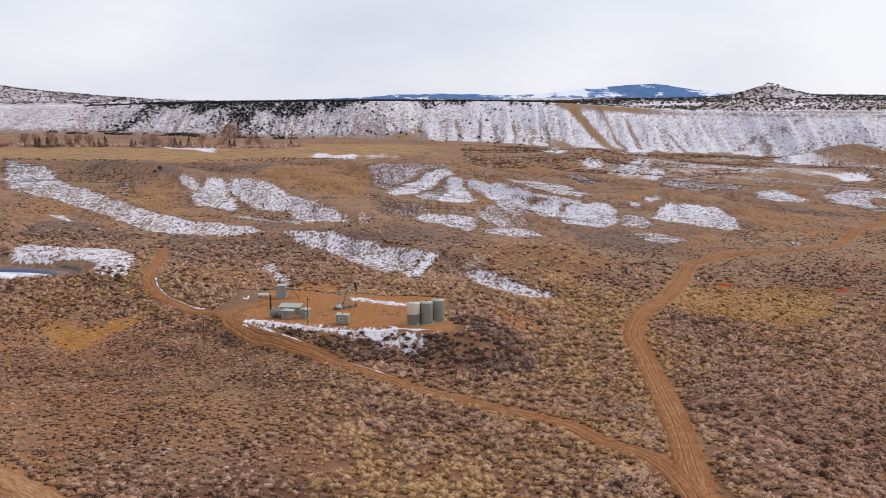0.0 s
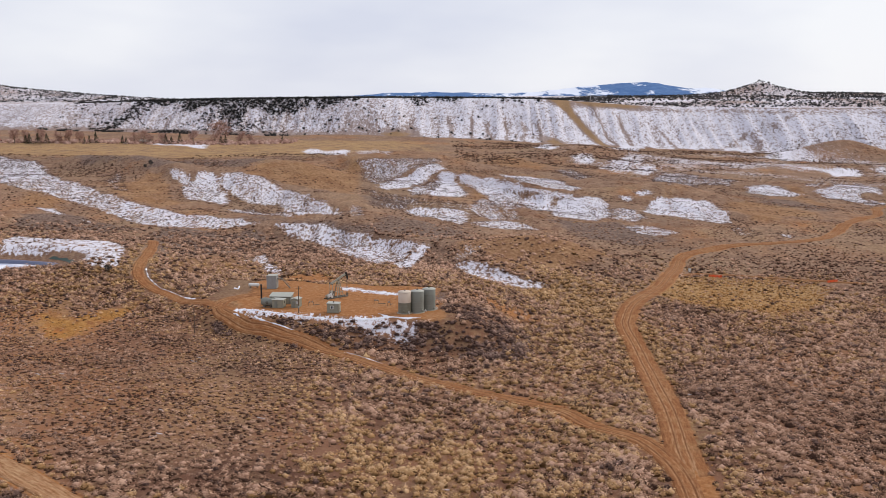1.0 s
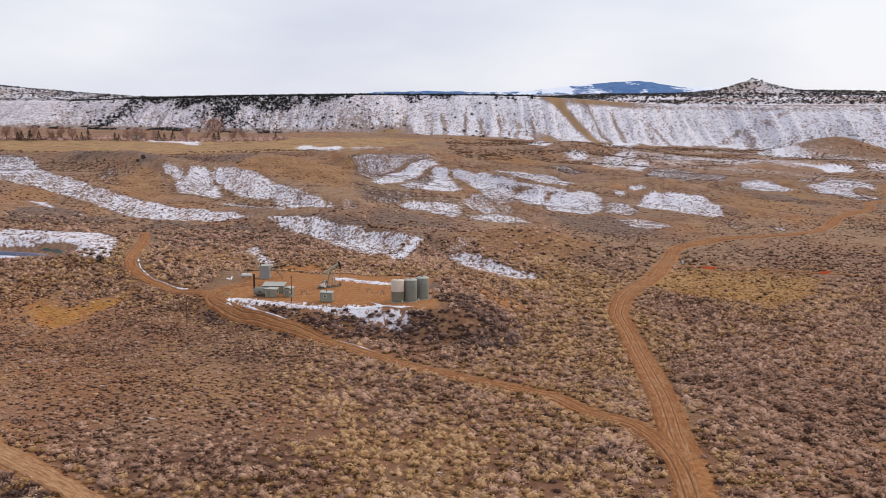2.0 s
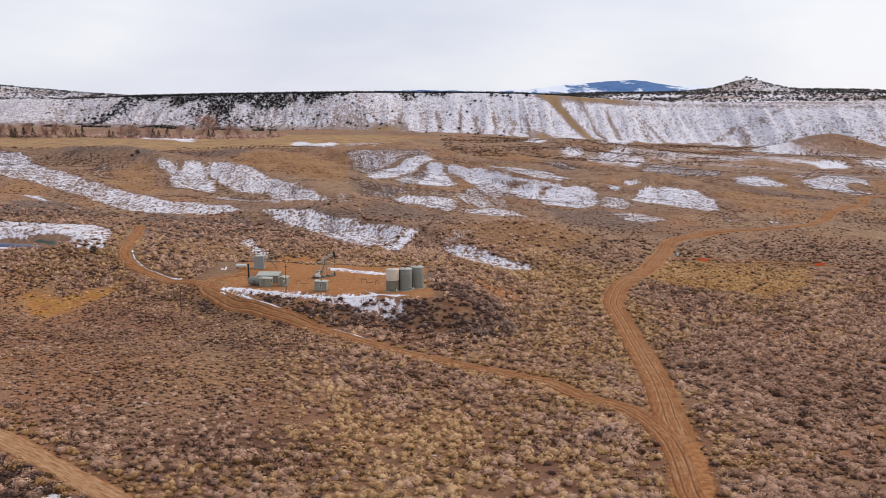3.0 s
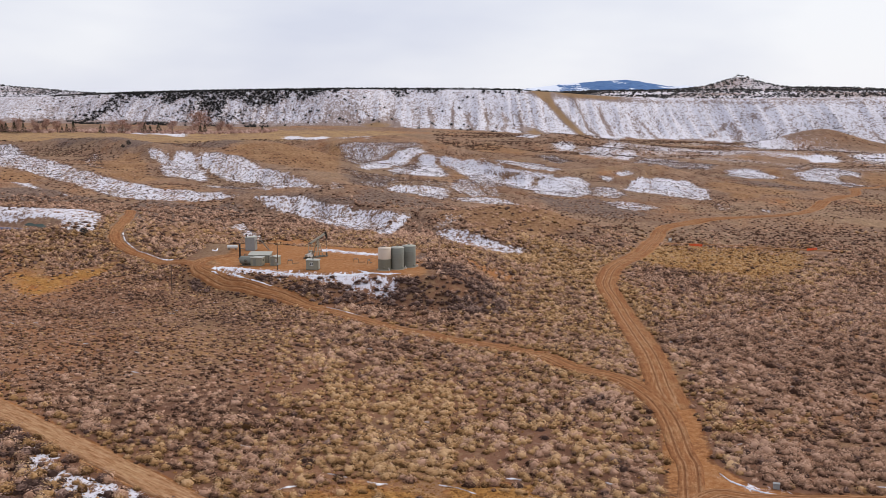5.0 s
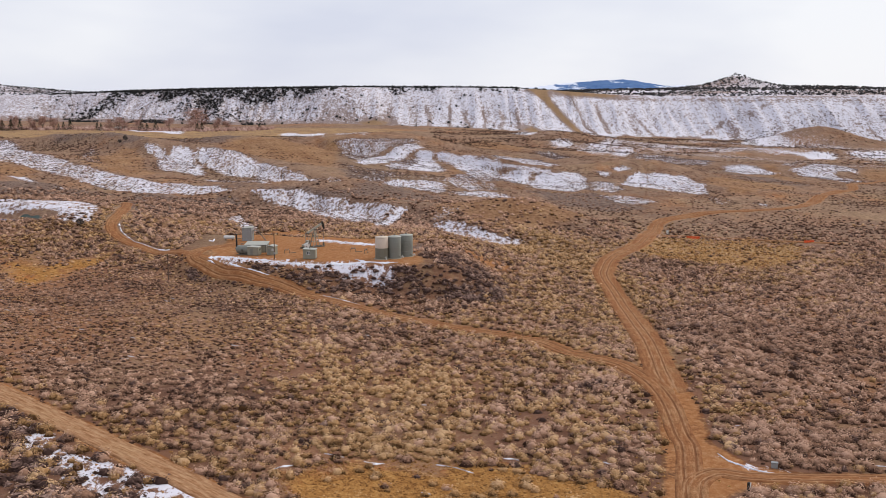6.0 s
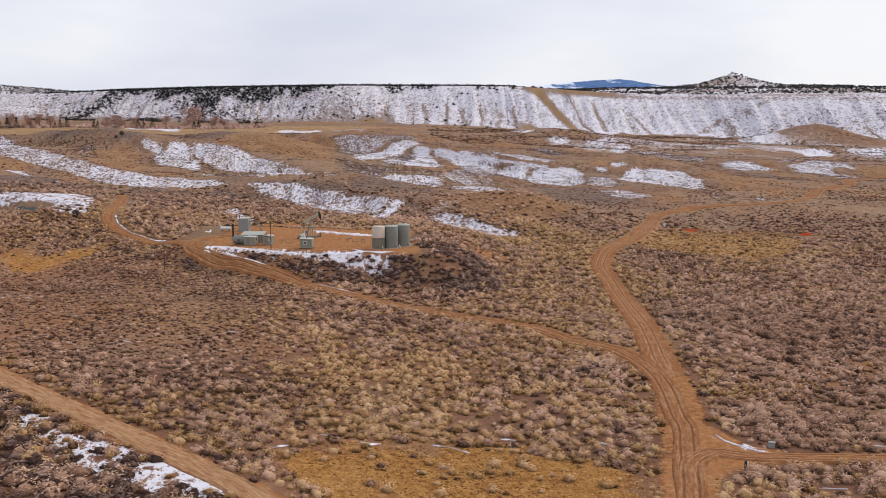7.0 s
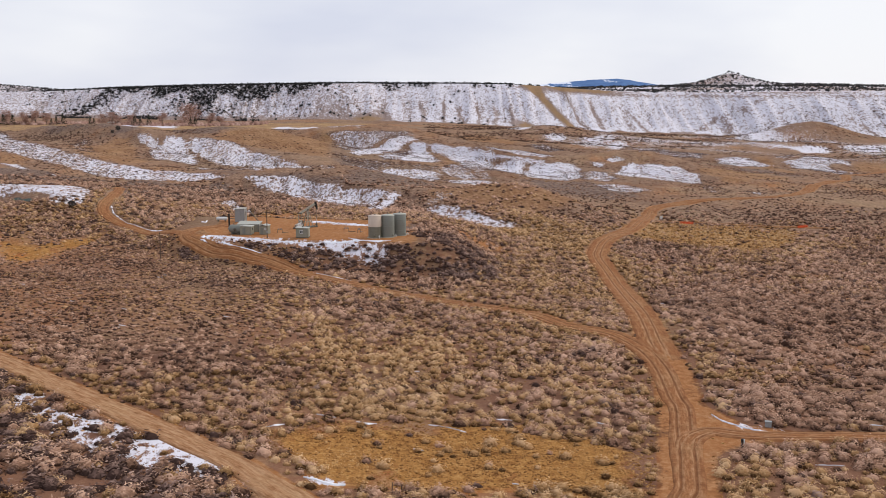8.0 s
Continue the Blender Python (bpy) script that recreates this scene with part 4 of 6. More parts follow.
def tuft(blades, spread, lean, thick, detail):
    """One bush, radius and height about 1: a lobed leafy crown, sprigs lying over it, and twigs that stand out of it."""
    sides, rings = (
        (4, ((0.88, 0.0),)), (5, ((0.76, 0.0), (0.46, 0.44))), (6, ((0.72, 0.0), (0.62, 0.30), (0.34, 0.58))), (7, ((0.72, 0.0), (0.68, 0.22), (0.52, 0.48), (0.28, 0.64))))[detail]
    ph = rng.uniform(0, 6, 3)

    def lobes(a):
        return 1 + 0.16 * np.sin(2 * a + ph[0]) + 0.12 * np.sin(3 * a + ph[1]) + 0.08 * np.sin(5 * a + ph[2])

    ring = np.arange(sides) * 2 * np.pi / sides
    nxt = np.roll(np.arange(sides), -1)
    rows = []
    for k, (r, z) in enumerate(rings):
        a = ring + 0.35 * k
        q = r * lobes(a) * rng.uniform(0.84, 1.1, sides)
        rows.append(np.stack([np.cos(a) * q * spread, np.sin(a) * q * spread, z * rng.uniform(0.85, 1.12, sides)], -1))
    core = []
    for p, q in zip(rows[:-1], rows[1:]):
        core += [np.stack([p, p[nxt], q], 1), np.stack([q, p[nxt], q[nxt]], 1)]
    core.append(np.stack([rows[-1], rows[-1][nxt], np.repeat([[rng.uniform(-0.1, 0.1), rng.uniform(-0.1, 0.1), 0.72]], sides, 0)], 1))
    a = rng.uniform(0, 2 * np.pi, blades)
    e = np.arcsin(rng.uniform(0.0, 1, blades) ** lean)
    out = np.stack([np.cos(a) * np.cos(e), np.sin(a) * np.cos(e), np.sin(e)], -1)
    deep = rng.uniform(0.5, 1.0, blades) ** 0.6
    at = out * (deep * lobes(a) * (1 + 0.14 * np.sin(4 * e + ph[0])))[:, None] * np.array([1.06 * spread, 1.06 * spread, 1.02])
    flat = out + np.array([0, 0, 0.75]) + 0.38 * rng.normal(size=(blades, 3))
    flat /= np.linalg.norm(flat, axis=1)[:, None]
    side = np.cross(flat, rng.normal(size=(blades, 3)))
    side /= np.linalg.norm(side, axis=1)[:, None]
    rise = np.cross(flat, side)
    rise = rise * np.where(rise[:, 2:] < 0, -1, 1)
    wide, tall = thick * rng.uniform(0.6, 1.3, (blades, 1)), thick * rng.uniform(1.0, 2.2, (blades, 1))
    tris = np.stack([at - rise * tall - side * wide * 0.7, at - rise * tall * 0.6 + side * wide, at + rise * tall], 1)
    facing = np.cross(tris[:, 1] - tris[:, 0], tris[:, 2] - tris[:, 0])
    wrong = (facing * flat).sum(1) < 0
    tris[wrong] = tris[wrong][:, (1, 0, 2)]
    return np.concatenate([tris] + core)


def scatter(name, x, y, size, tall, tint, blades, material, label, category, spread=1.0, lean=0.8, thick=0.13, sink=0.05, stem_shade=0.72):
    """Many bushes in one mesh, as nobody could count them."""
    detail = 2 if blades > 60 else 1 if blades > 20 else 0
    sprigs = blades
    kinds = [tuft(blades, spread, lean, thick, detail) for _ in range(16)]
    n, blades = len(x), len(kinds[0])
    z = height(x, y) - sink
    turn = rng.uniform(0, 2 * np.pi, n)
    pick = rng.integers(0, len(kinds), n)
    t = np.array(kinds)[pick]
    c, s = np.cos(turn)[:, None, None], np.sin(turn)[:, None, None]
    vx = (t[..., 0] * c - t[..., 1] * s) * size[:, None, None] + x[:, None, None]
    vy = (t[..., 0] * s + t[..., 1] * c) * size[:, None, None] + y[:, None, None]
    vz = t[..., 2] * (size * tall)[:, None, None] + z[:, None, None]
    co = np.stack([vx, vy, vz], -1).reshape(-1, 3)
    nt = n * blades
    me = bpy.data.meshes.new(name)
    me.vertices.add(3 * nt)
    me.vertices.foreach_set("co", co.ravel())
    me.loops.add(3 * nt)
    me.loops.foreach_set("vertex_index", np.arange(3 * nt))
    me.polygons.add(nt)
    me.polygons.foreach_set("loop_start", np.arange(nt) * 3)
    me.update(calc_edges=True)
    round_n = np.stack([t[..., 0] * c - t[..., 1] * s, t[..., 0] * s + t[..., 1] * c, t[..., 2] + 0.35], -1).reshape(-1, 3)
    round_n /= np.linalg.norm(round_n, axis=1)[:, None]
    me.normals_split_custom_set_from_vertices(round_n)
    # tint falls towards foot and core: dark stems, plus shade painted into the colour
    hue = np.repeat(tint, blades * 3) + np.repeat(rng.uniform(-0.09, 0.09, nt), 3) - np.tile(np.repeat(0.10 * (np.arange(blades) >= sprigs), 3), n) - stem_shade * (1 - np.clip(t[..., 2], 0, 1)).ravel() + 0.14
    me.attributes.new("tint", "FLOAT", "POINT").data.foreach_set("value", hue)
    me.materials.append(material)
    return tagged(new(name, me), label, category, kind="stuff")


def spread_out(count, y0, y1, margin=12, slope=0.52):
    """Random places over the valley between two distances, evenly by area."""
    y = np.sqrt(rng.uniform(y0 ** 2, y1 ** 2, count))
    x = rng.uniform(-1, 1, count) * (slope * y + margin)
    return x, y


def brush_place(count, y0, y1, gap):
    x, y = spread_out(count, y0, y1)
    ok = (road_clear(x, y) > gap * rng.uniform(0.3, 1.6, len(x))) & ((pad_mask(x, y) < 0.93) | (x > 3 + 3 * vnoise(y / 4, x / 4, 91))) & (pond_ring(x, y) > 1.45)
    ok &= (patch_field(x, y, (ROAD_CORNER, ROAD_FILLET, ROAD_FLARE), np.full(x.shape, 2.0)) < -0.2) & (drift_clear(x, y) > rng.uniform(0, 1.4, len(x)))
    ok &= (np.hypot(x - 113.5, y - 378) > 6) & (np.hypot(x - 158.5, y - 372) > 6)
    return x[ok], y[ok]


def drift_clear(x, y):
    """Metres from the edge of the nearest snow drift."""
    best = np.full(x.shape, 9.0)
    for half, line in DRIFTS:
        best = np.minimum(best, line_distance(x, y, np.array(line, float), 12) - half)
    return best


def gold_share(x, y):
    """Where bunch grass and rabbitbrush outnumber the sage."""
    g = 0.27 + 1.0 * fbm(x / 38, y / 34, 61, 3)
    g = g + 0.3 * np.exp(-((x + 16) / 20) ** 2 - ((y - 172) / 36) ** 2) + 0.55 * np.exp(-((x - 16) / 32) ** 2 - ((y - 158) / 62) ** 2) + 0.45 * np.exp(-(np.maximum(road_clear(x, y), 0) / 4.5) ** 2) - 0.42 * sstep(50, 80, x) * sstep(330, 270, y)
    g = g + 0.50 * np.exp(-((x - 52) / 22) ** 2 - ((y - 340) / 65) ** 2) - 0.25 * sstep(262, 300, y) * sstep(45, 25, x) - 0.2 * sstep(320, 360, y)
    return g


def hollow(x, y, d=16):
    """How far a place lies below the land round it, in metres: brush crowds into hollows, and far sage is tinted darker
    there.
    """
    return 0.25 * (height(x + d, y) + height(x - d, y) + height(x, y + 1.6 * d) + height(x, y - 1.6 * d)) - height(x, y)


def plant_valley():
    x, y = brush_place(86000, 92, 430, 1.35)
    g = patch_field(x, y, (GRASS_WEST, GRASS_EAST, GRASS_NEAR), np.full(x.shape, 3.0))
    u = rng.uniform(0, 1, len(x))
    thin = 0.35 + 1.0 * fbm(x / 13, y / 12, 63, 3)
    keep = (u < 0.58 + thin * 0.5) & ((g < 0) | (rng.uniform(0, 1, len(x)) < np.where(x > 60, 0.14, np.where(y < 150, 0.09, 0.28))))
    keep &= rng.uniform(0, 1, len(x)) > 0.7 * np.exp(-((x - 24) / 10) ** 2 - ((y - 290) / 8) ** 2) + 1.3 * np.exp(-((x + 42) / 10) ** 2 - ((y - 322) / 9) ** 2)
    keep &= rng.uniform(0, 1, len(x)) < sstep(445, 300, y) * np.where(patch_field(x, y, SNOW_PATCHES, np.full(x.shape, 3.0)) > 0, np.where(y > 330, 0.0, 0.45), 1.0)
    keep &= rng.uniform(0, 1, len(x)) > 0.55 * sstep(-0.5, 1, patch_field(x, y, RUST, np.full(x.shape, 6.0)))
    x, y, g = x[keep], y[keep], g[keep]
    kind = rng.uniform(0, 1, len(x))
    gold = kind < np.where(g > 0, 0.8, gold_share(x, y))
    bank = (pad_mask(x, y) > 0.03) & (y < 275)
    ditch = (x < -12) & (y < np.interp(x, (-64, -46, -29, -15), (148, 134, 120, 106)) - 3)
    gold = gold & ~(ditch & (rng.uniform(0, 1, len(x)) < 0.65))
    dark = ~gold & (rng.uniform(0, 1, len(x)) < np.where(bank, 0.75, np.where(ditch, 0.72, np.where(y > 200, 0.15, 0.10))))
    bald = bank & (patch_field(x, y, SNOW_PATCHES, np.full(x.shape, 1.0)) > 0) & (rng.uniform(0, 1, len(x)) < 0.6)
    gold, dark = gold & ~bald, dark & ~bald
    sage = ~gold & ~dark & ~bald
    patch = 0.20 * fbm(x / 22, y / 22, 65, 3) + 0.14 * fbm(x / 5, y / 5, 66, 2)

    def size(k, lo, hi):
        return lo + (hi - lo) * rng.uniform(0, 1, k.sum()) ** 1.3

    tone = patch - 0.10 * sstep(-8, -45, x) * sstep(275, 250, y) + 0.05 * sstep(255, 285, y) * sstep(-50, -75, x) - 0.11 * sstep(45, 75, x)
    low = sstep(-14, -40, x + 0.1 * (y - 200)) * sstep(150, 180, y) * sstep(300, 255, y)
    small = 1 - 0.45 * low + 0.3 * ditch
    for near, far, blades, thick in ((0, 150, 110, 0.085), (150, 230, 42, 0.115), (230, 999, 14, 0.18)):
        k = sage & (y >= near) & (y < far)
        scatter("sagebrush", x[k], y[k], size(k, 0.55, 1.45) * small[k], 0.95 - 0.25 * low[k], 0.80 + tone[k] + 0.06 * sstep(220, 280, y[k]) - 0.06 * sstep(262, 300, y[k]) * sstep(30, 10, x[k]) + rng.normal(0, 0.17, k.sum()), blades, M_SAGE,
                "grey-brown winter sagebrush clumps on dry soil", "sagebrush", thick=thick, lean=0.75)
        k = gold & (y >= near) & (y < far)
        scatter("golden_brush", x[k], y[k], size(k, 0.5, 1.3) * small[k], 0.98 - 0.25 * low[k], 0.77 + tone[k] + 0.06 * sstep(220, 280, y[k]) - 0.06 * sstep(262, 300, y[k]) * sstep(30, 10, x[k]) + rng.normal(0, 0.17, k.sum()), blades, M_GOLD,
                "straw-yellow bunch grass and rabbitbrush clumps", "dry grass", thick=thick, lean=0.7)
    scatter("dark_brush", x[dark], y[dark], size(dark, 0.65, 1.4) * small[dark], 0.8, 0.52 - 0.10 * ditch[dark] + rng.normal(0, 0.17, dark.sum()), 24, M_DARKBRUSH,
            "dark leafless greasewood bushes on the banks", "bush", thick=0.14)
    x, y = rng.uniform(-260, 260, 9000), rng.uniform(-220, 140, 9000)
    ok = ((y < 92) | (np.abs(x) > 0.52 * y + 12)) & (road_clear(x, y) > 0.8)
    x, y = x[ok], y[ok]
    near = np.hypot(x, y - 30) < 95
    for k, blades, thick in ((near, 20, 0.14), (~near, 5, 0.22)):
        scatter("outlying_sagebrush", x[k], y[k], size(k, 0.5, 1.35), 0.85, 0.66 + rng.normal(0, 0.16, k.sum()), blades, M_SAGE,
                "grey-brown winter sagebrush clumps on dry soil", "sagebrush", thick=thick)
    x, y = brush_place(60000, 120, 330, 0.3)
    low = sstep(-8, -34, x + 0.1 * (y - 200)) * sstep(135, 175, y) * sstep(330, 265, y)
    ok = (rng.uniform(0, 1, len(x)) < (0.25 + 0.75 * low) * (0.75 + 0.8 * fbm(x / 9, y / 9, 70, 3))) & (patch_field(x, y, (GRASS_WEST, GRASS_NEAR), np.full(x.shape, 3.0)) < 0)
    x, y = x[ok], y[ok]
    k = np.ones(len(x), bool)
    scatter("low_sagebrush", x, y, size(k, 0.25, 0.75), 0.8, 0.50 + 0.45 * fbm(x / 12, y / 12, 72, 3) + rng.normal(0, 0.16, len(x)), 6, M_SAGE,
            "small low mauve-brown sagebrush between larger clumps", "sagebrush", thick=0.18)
    n = 26000
    x, y = spread_out(n, 95, 300)
    g = patch_field(x, y, (GRASS_WEST, GRASS_EAST, GRASS_NEAR, GRASS_PAD), np.full(x.shape, 3.0))
    ok = (road_clear(x, y) > np.where(x < 0, -0.7, -0.1) * rng.uniform(0, 1, n)) & ((g > -0.3) | (rng.uniform(0, 1, n) < 0.5 * gold_share(x, y))) & ((pad_mask(x, y) < 0.93) | (g > -0.3))
    x, y = x[ok], y[ok]
    k = np.ones(len(x), bool)
    scatter("grass_tufts", x, y, size(k, 0.18, 0.42), 0.9, 0.40 + 0.25 * fbm(x / 9, y / 7, 92, 2) + rng.normal(0, 0.15, len(x)), 7, M_STRAW,
            "short rusty-gold grass tufts between the bushes", "dry grass", thick=0.16, stem_shade=0.3)
    x, y = rng.uniform(-22, 36, 9000), rng.uniform(104, 138, 9000)
    ok = (patch_field(x, y, (GRASS_NEAR,), np.full(x.shape, 3.0)) > -0.3 * rng.uniform(0, 1, 9000)) & (road_clear(x, y) > 0.3)
    x, y = x[ok], y[ok]
    k = np.ones(len(x), bool)
    scatter("short_grass", x, y, size(k, 0.12, 0.34), 0.9, 0.42 + 0.35 * fbm(x / 6, y / 5, 96, 3) + rng.normal(0, 0.15, len(x)), 6, M_STRAW,
            "short ochre grass on the small near meadow", "dry grass", thick=0.2, stem_shade=0.35)
    x, y = rng.uniform(80, 158, 5000), rng.uniform(308, 385, 5000)
    ok = (patch_field(x, y, (GRASS_EAST,), np.full(x.shape, 3.0)) > -0.2) & (road_clear(x, y) > 0.3)
    x, y = x[ok], y[ok]
    k = np.ones(len(x), bool)
    scatter("meadow_grass", x, y, size(k, 0.25, 0.7), 0.9, 0.45 + rng.normal(0, 0.2, len(x)), 7, M_STRAW,
            "rusty-gold grass clumps on the open meadow", "dry grass", thick=0.16, stem_shade=0.3)
    n = 3400
    x, y = rng.uniform(-62, 40, n), rng.uniform(240, 272, n)
    p = pad_mask(x, y)
    ok = (p > 0.04) & (p < 0.84) & (road_clear(x, y) > 0.9) & (fbm(x / 6, y / 5, 69, 2) > -0.12 + 0.25 * sstep(0.5, 0.8, p))
    ok &= (patch_field(x, y, SNOW_PATCHES, np.full(x.shape, 1.0)) < 0) | (rng.uniform(0, 1, n) < 0.22)
    x, y = x[ok], y[ok]
    k = np.ones(len(x), bool)
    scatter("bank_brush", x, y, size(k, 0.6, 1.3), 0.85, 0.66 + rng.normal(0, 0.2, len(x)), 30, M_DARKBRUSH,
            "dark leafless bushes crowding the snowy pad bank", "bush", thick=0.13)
    x, y = brush_place(110000, 335, 820, 0.8)
    kind = rng.uniform(0, 1, len(x))
    s = patch_field(x, y, SNOW_PATCHES, np.full(x.shape, 3.0))
    clump = fbm(x / 30, y / 22, 67, 3)
    keep = kind < np.where(s > -0.2, 0.15, 0.50 + clump + 0.35 * np.clip(hollow(x, y), -1.2, 1.2))
    keep &= rng.uniform(0, 1, len(x)) < 0.7 + 0.3 * sstep(-1, 0.5, patch_field(x, y, BELTS, np.full(x.shape, 6.0))) - 0.45 * sstep(-0.5, 1, patch_field(x, y, RUST, np.full(x.shape, 6.0)))
    x, y, kind = x[keep], y[keep], rng.uniform(0, 1, keep.sum())
    gold = kind < gold_share(x, y) * 0.45
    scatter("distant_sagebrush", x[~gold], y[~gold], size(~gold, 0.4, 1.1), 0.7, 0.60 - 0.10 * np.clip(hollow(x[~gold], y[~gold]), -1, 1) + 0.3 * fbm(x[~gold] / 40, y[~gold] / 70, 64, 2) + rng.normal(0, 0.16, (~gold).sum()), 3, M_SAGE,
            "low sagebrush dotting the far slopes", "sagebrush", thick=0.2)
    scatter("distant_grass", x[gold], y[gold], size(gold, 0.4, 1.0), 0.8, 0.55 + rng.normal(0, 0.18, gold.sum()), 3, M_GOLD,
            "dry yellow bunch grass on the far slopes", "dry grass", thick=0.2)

    spots = []
    for cover, outline in SNOW:
        o = np.array(outline, float)
        if o[:, 1].min() > 318 and o[:, 1].max() < 840:
            (x0, y0), (x1, y1) = o.min(0) - 3, o.max(0) + 3
            n = int((x1 - x0) * (y1 - y0) * 0.8 * (1.3 - cover))
            u, v = rng.uniform(x0, x1, n), rng.uniform(y0, y1, n)
            on = inside_distance(u, v, outline) > -2
            spots.append(np.stack([u[on], v[on]], -1))
    x, y = np.concatenate(spots).T
    ok = pond_ring(x, y) > 1.3
    x, y = x[ok], y[ok]
    k = np.ones(len(x), bool)
    scatter("snowfield_brush", x, y, size(k, 0.25, 0.68) * (0.8 + 0.001 * (y - 400)), 0.85, 0.34 + rng.normal(0, 0.14, len(x)), 3, M_DARKBRUSH,
            "dark low brush piercing thin snow", "bush", thick=0.2)
    x, y = brush_place(30000, 820, 1180, 1.0)
    keep = (rng.uniform(0, 1, len(x)) < 0.5 + 1.2 * fbm(x / 45, y / 60, 68, 3)) & ~((x < 20) & (y > 840))
    x, y = x[keep], y[keep]
    k = np.ones(len(x), bool)
    scatter("far_sagebrush", x, y, size(k, 0.8, 1.7), 0.7, 0.3 + rng.normal(0, 0.2, len(x)), 3, M_SAGE,
            "scattered sagebrush below the mesa", "sagebrush", thick=0.3)


plant_valley()


def plant_junipers():
    """Dark woods along the rim, down the western face and over the plateau."""
    n = 26000
    x = np.concatenate([rng.uniform(-620, 150, n), rng.uniform(-620, 1500, n), rng.uniform(100, 1500, n)])
    rim, foot = smooth_line(x, RIM_Y), smooth_line(x, FOOT_Y)
    lot = np.repeat((0, 1, 2), n)
    m = np.where(lot == 0, rng.uniform(0.05, 1.35, 3 * n), np.where(lot == 1, rng.uniform(0.9, 1.6, 3 * n), rng.uniform(1.0, 7.0, 3 * n)))
    y = foot + m * (rim - foot)
    patchy = fbm(x / 22, y / 22, 77, 2)
    band = np.interp(x, (-620, -480, -420, -330, -250, -150, -60, 60, 150), (0.99, 0.97, 0.88, 0.74, 0.80, 0.90, 0.97, 1.02, 1.03))
    rimwood = sstep(-0.12, 0.10, m - band + 0.25 * patchy) * (0.95 - 0.45 * sstep(-120, 60, x))
    rimwood = rimwood * (0.12 + 0.88 * sstep(-520, -470, x))
    down = np.exp(-((x + 490 + 70 * (0.55 - m)) / 20) ** 2) * sstep(0.15, 0.35, m) + np.exp(-((x + 300) / 55) ** 2) * sstep(0.05, 0.3, m) * (0.5 + patchy)
    foots = 0.8 * sstep(-170, -260, x) * np.exp(-((m - 0.10) / 0.09) ** 2) * sstep(-0.1, 0.2, patchy)
    face = np.clip(np.maximum.reduce([rimwood, 0.6 * down, foots, 0.015 + 0.02 * sstep(0, -150, x)]), 0, 1)
    flat = sstep(1.0, 1.1, m) * (0.35 + 0.5 * sstep(-0.2, 0.2, fbm(x / 120, y / 70, 79, 2)))
    want = np.where(lot == 0, 0.85 * face, np.where(lot == 1, flat * (0.12 + 0.25 * sstep(150, -50, x)), flat * 0.5))
    keep = (rng.uniform(0, 1, 3 * n) < want) & (y < 2700)
    x, y = x[keep], y[keep]
    # the cone, the knob beside it, and the wooded hills to the west
    for hx, hy, wx, wy, count in ((686, 2050, 85, 85, 480), (900, 2150, 130, 100, 500), (-2150, 3900, 480, 330, 3200), (-1500, 3900, 420, 300, 1600), (-985, 3000, 60, 60, 200), (-735, 3000, 60, 60, 150)):
        x, y = np.concatenate([x, rng.normal(hx, wx, count)]), np.concatenate([y, rng.normal(hy, wy, count)])
    k = len(x)
    scatter("juniper_woods", x, y, (1.0 + 2.2 * rng.uniform(0, 1, k) ** 1.3) * (1 + 0.25 * sstep(1500, 1800, y) + 0.7 * sstep(2600, 3200, y)), 1.0, 0.4 + rng.normal(0, 0.2, k), 7, M_JUNIPER,
            "dark pinyon and juniper trees on the snowy mesa rim", "trees", spread=0.85, lean=0.6, thick=0.36, sink=0.2)


plant_junipers()


# ---------------------------------------------------------------- building kit


def ground_at(x, y):
    return float(height(np.array([float(x)]), np.array([float(y)]))[0])


def thing(name, at, turn, label, category, group=""):
    ob = new(name)
    ob.matrix_basis = pose(*at, 0, 0, turn)
    ob.empty_display_size = 0.5
    return tagged(ob, label, category, group)


def part(name, bm, material, parent, label=""):
    """Links a bmesh as one mesh under a thing or under a part."""
    me = bpy.data.meshes.new(name)
    bmesh.ops.recalc_face_normals(bm, faces=bm.faces)
    bm.to_mesh(me)
    bm.free()
    me.materials.append(material)
    ob = new(name, me)
    ob.parent = parent
    return tagged(ob, label)


def block(bm, size, at, turn=0.0, bevel=0.03, tilt=0.0):
    """A box with softened edges, its middle at the place given."""
    m = Matrix.Translation(at) @ Euler((0, radians(tilt), radians(turn))).to_matrix().to_4x4()
    made = bmesh.ops.create_cube(bm, size=1.0, matrix=m @ Matrix.Diagonal((*size, 1)))
    if bevel:
        edges = {e for v in made["verts"] for e in v.link_edges}
        bmesh.ops.bevel(bm, geom=list(edges), offset=bevel, segments=1, affect="EDGES")
    return bm


def bar(bm, a, b, r0, r1=None, sides=8):
    """A round bar from a to b."""
    a, b = Vector(a), Vector(b)
    m = Matrix.Translation((a + b) / 2) @ (b - a).to_track_quat("Z", "Y").to_matrix().to_4x4()
    bmesh.ops.create_cone(bm, cap_ends=True, segments=sides, radius1=r0, radius2=r0 if r1 is None else r1, depth=(b - a).length, matrix=m)
    return bm


def beam(bm, a, b, w, h):
    """A square bar from a to b."""
    a, b = Vector(a), Vector(b)
    m = Matrix.Translation((a + b) / 2) @ (b - a).to_track_quat("Z", "Y").to_matrix().to_4x4()
    bmesh.ops.create_cube(bm, size=1.0, matrix=m @ Matrix.Diagonal((w, h, (b - a).length, 1)))
    return bm


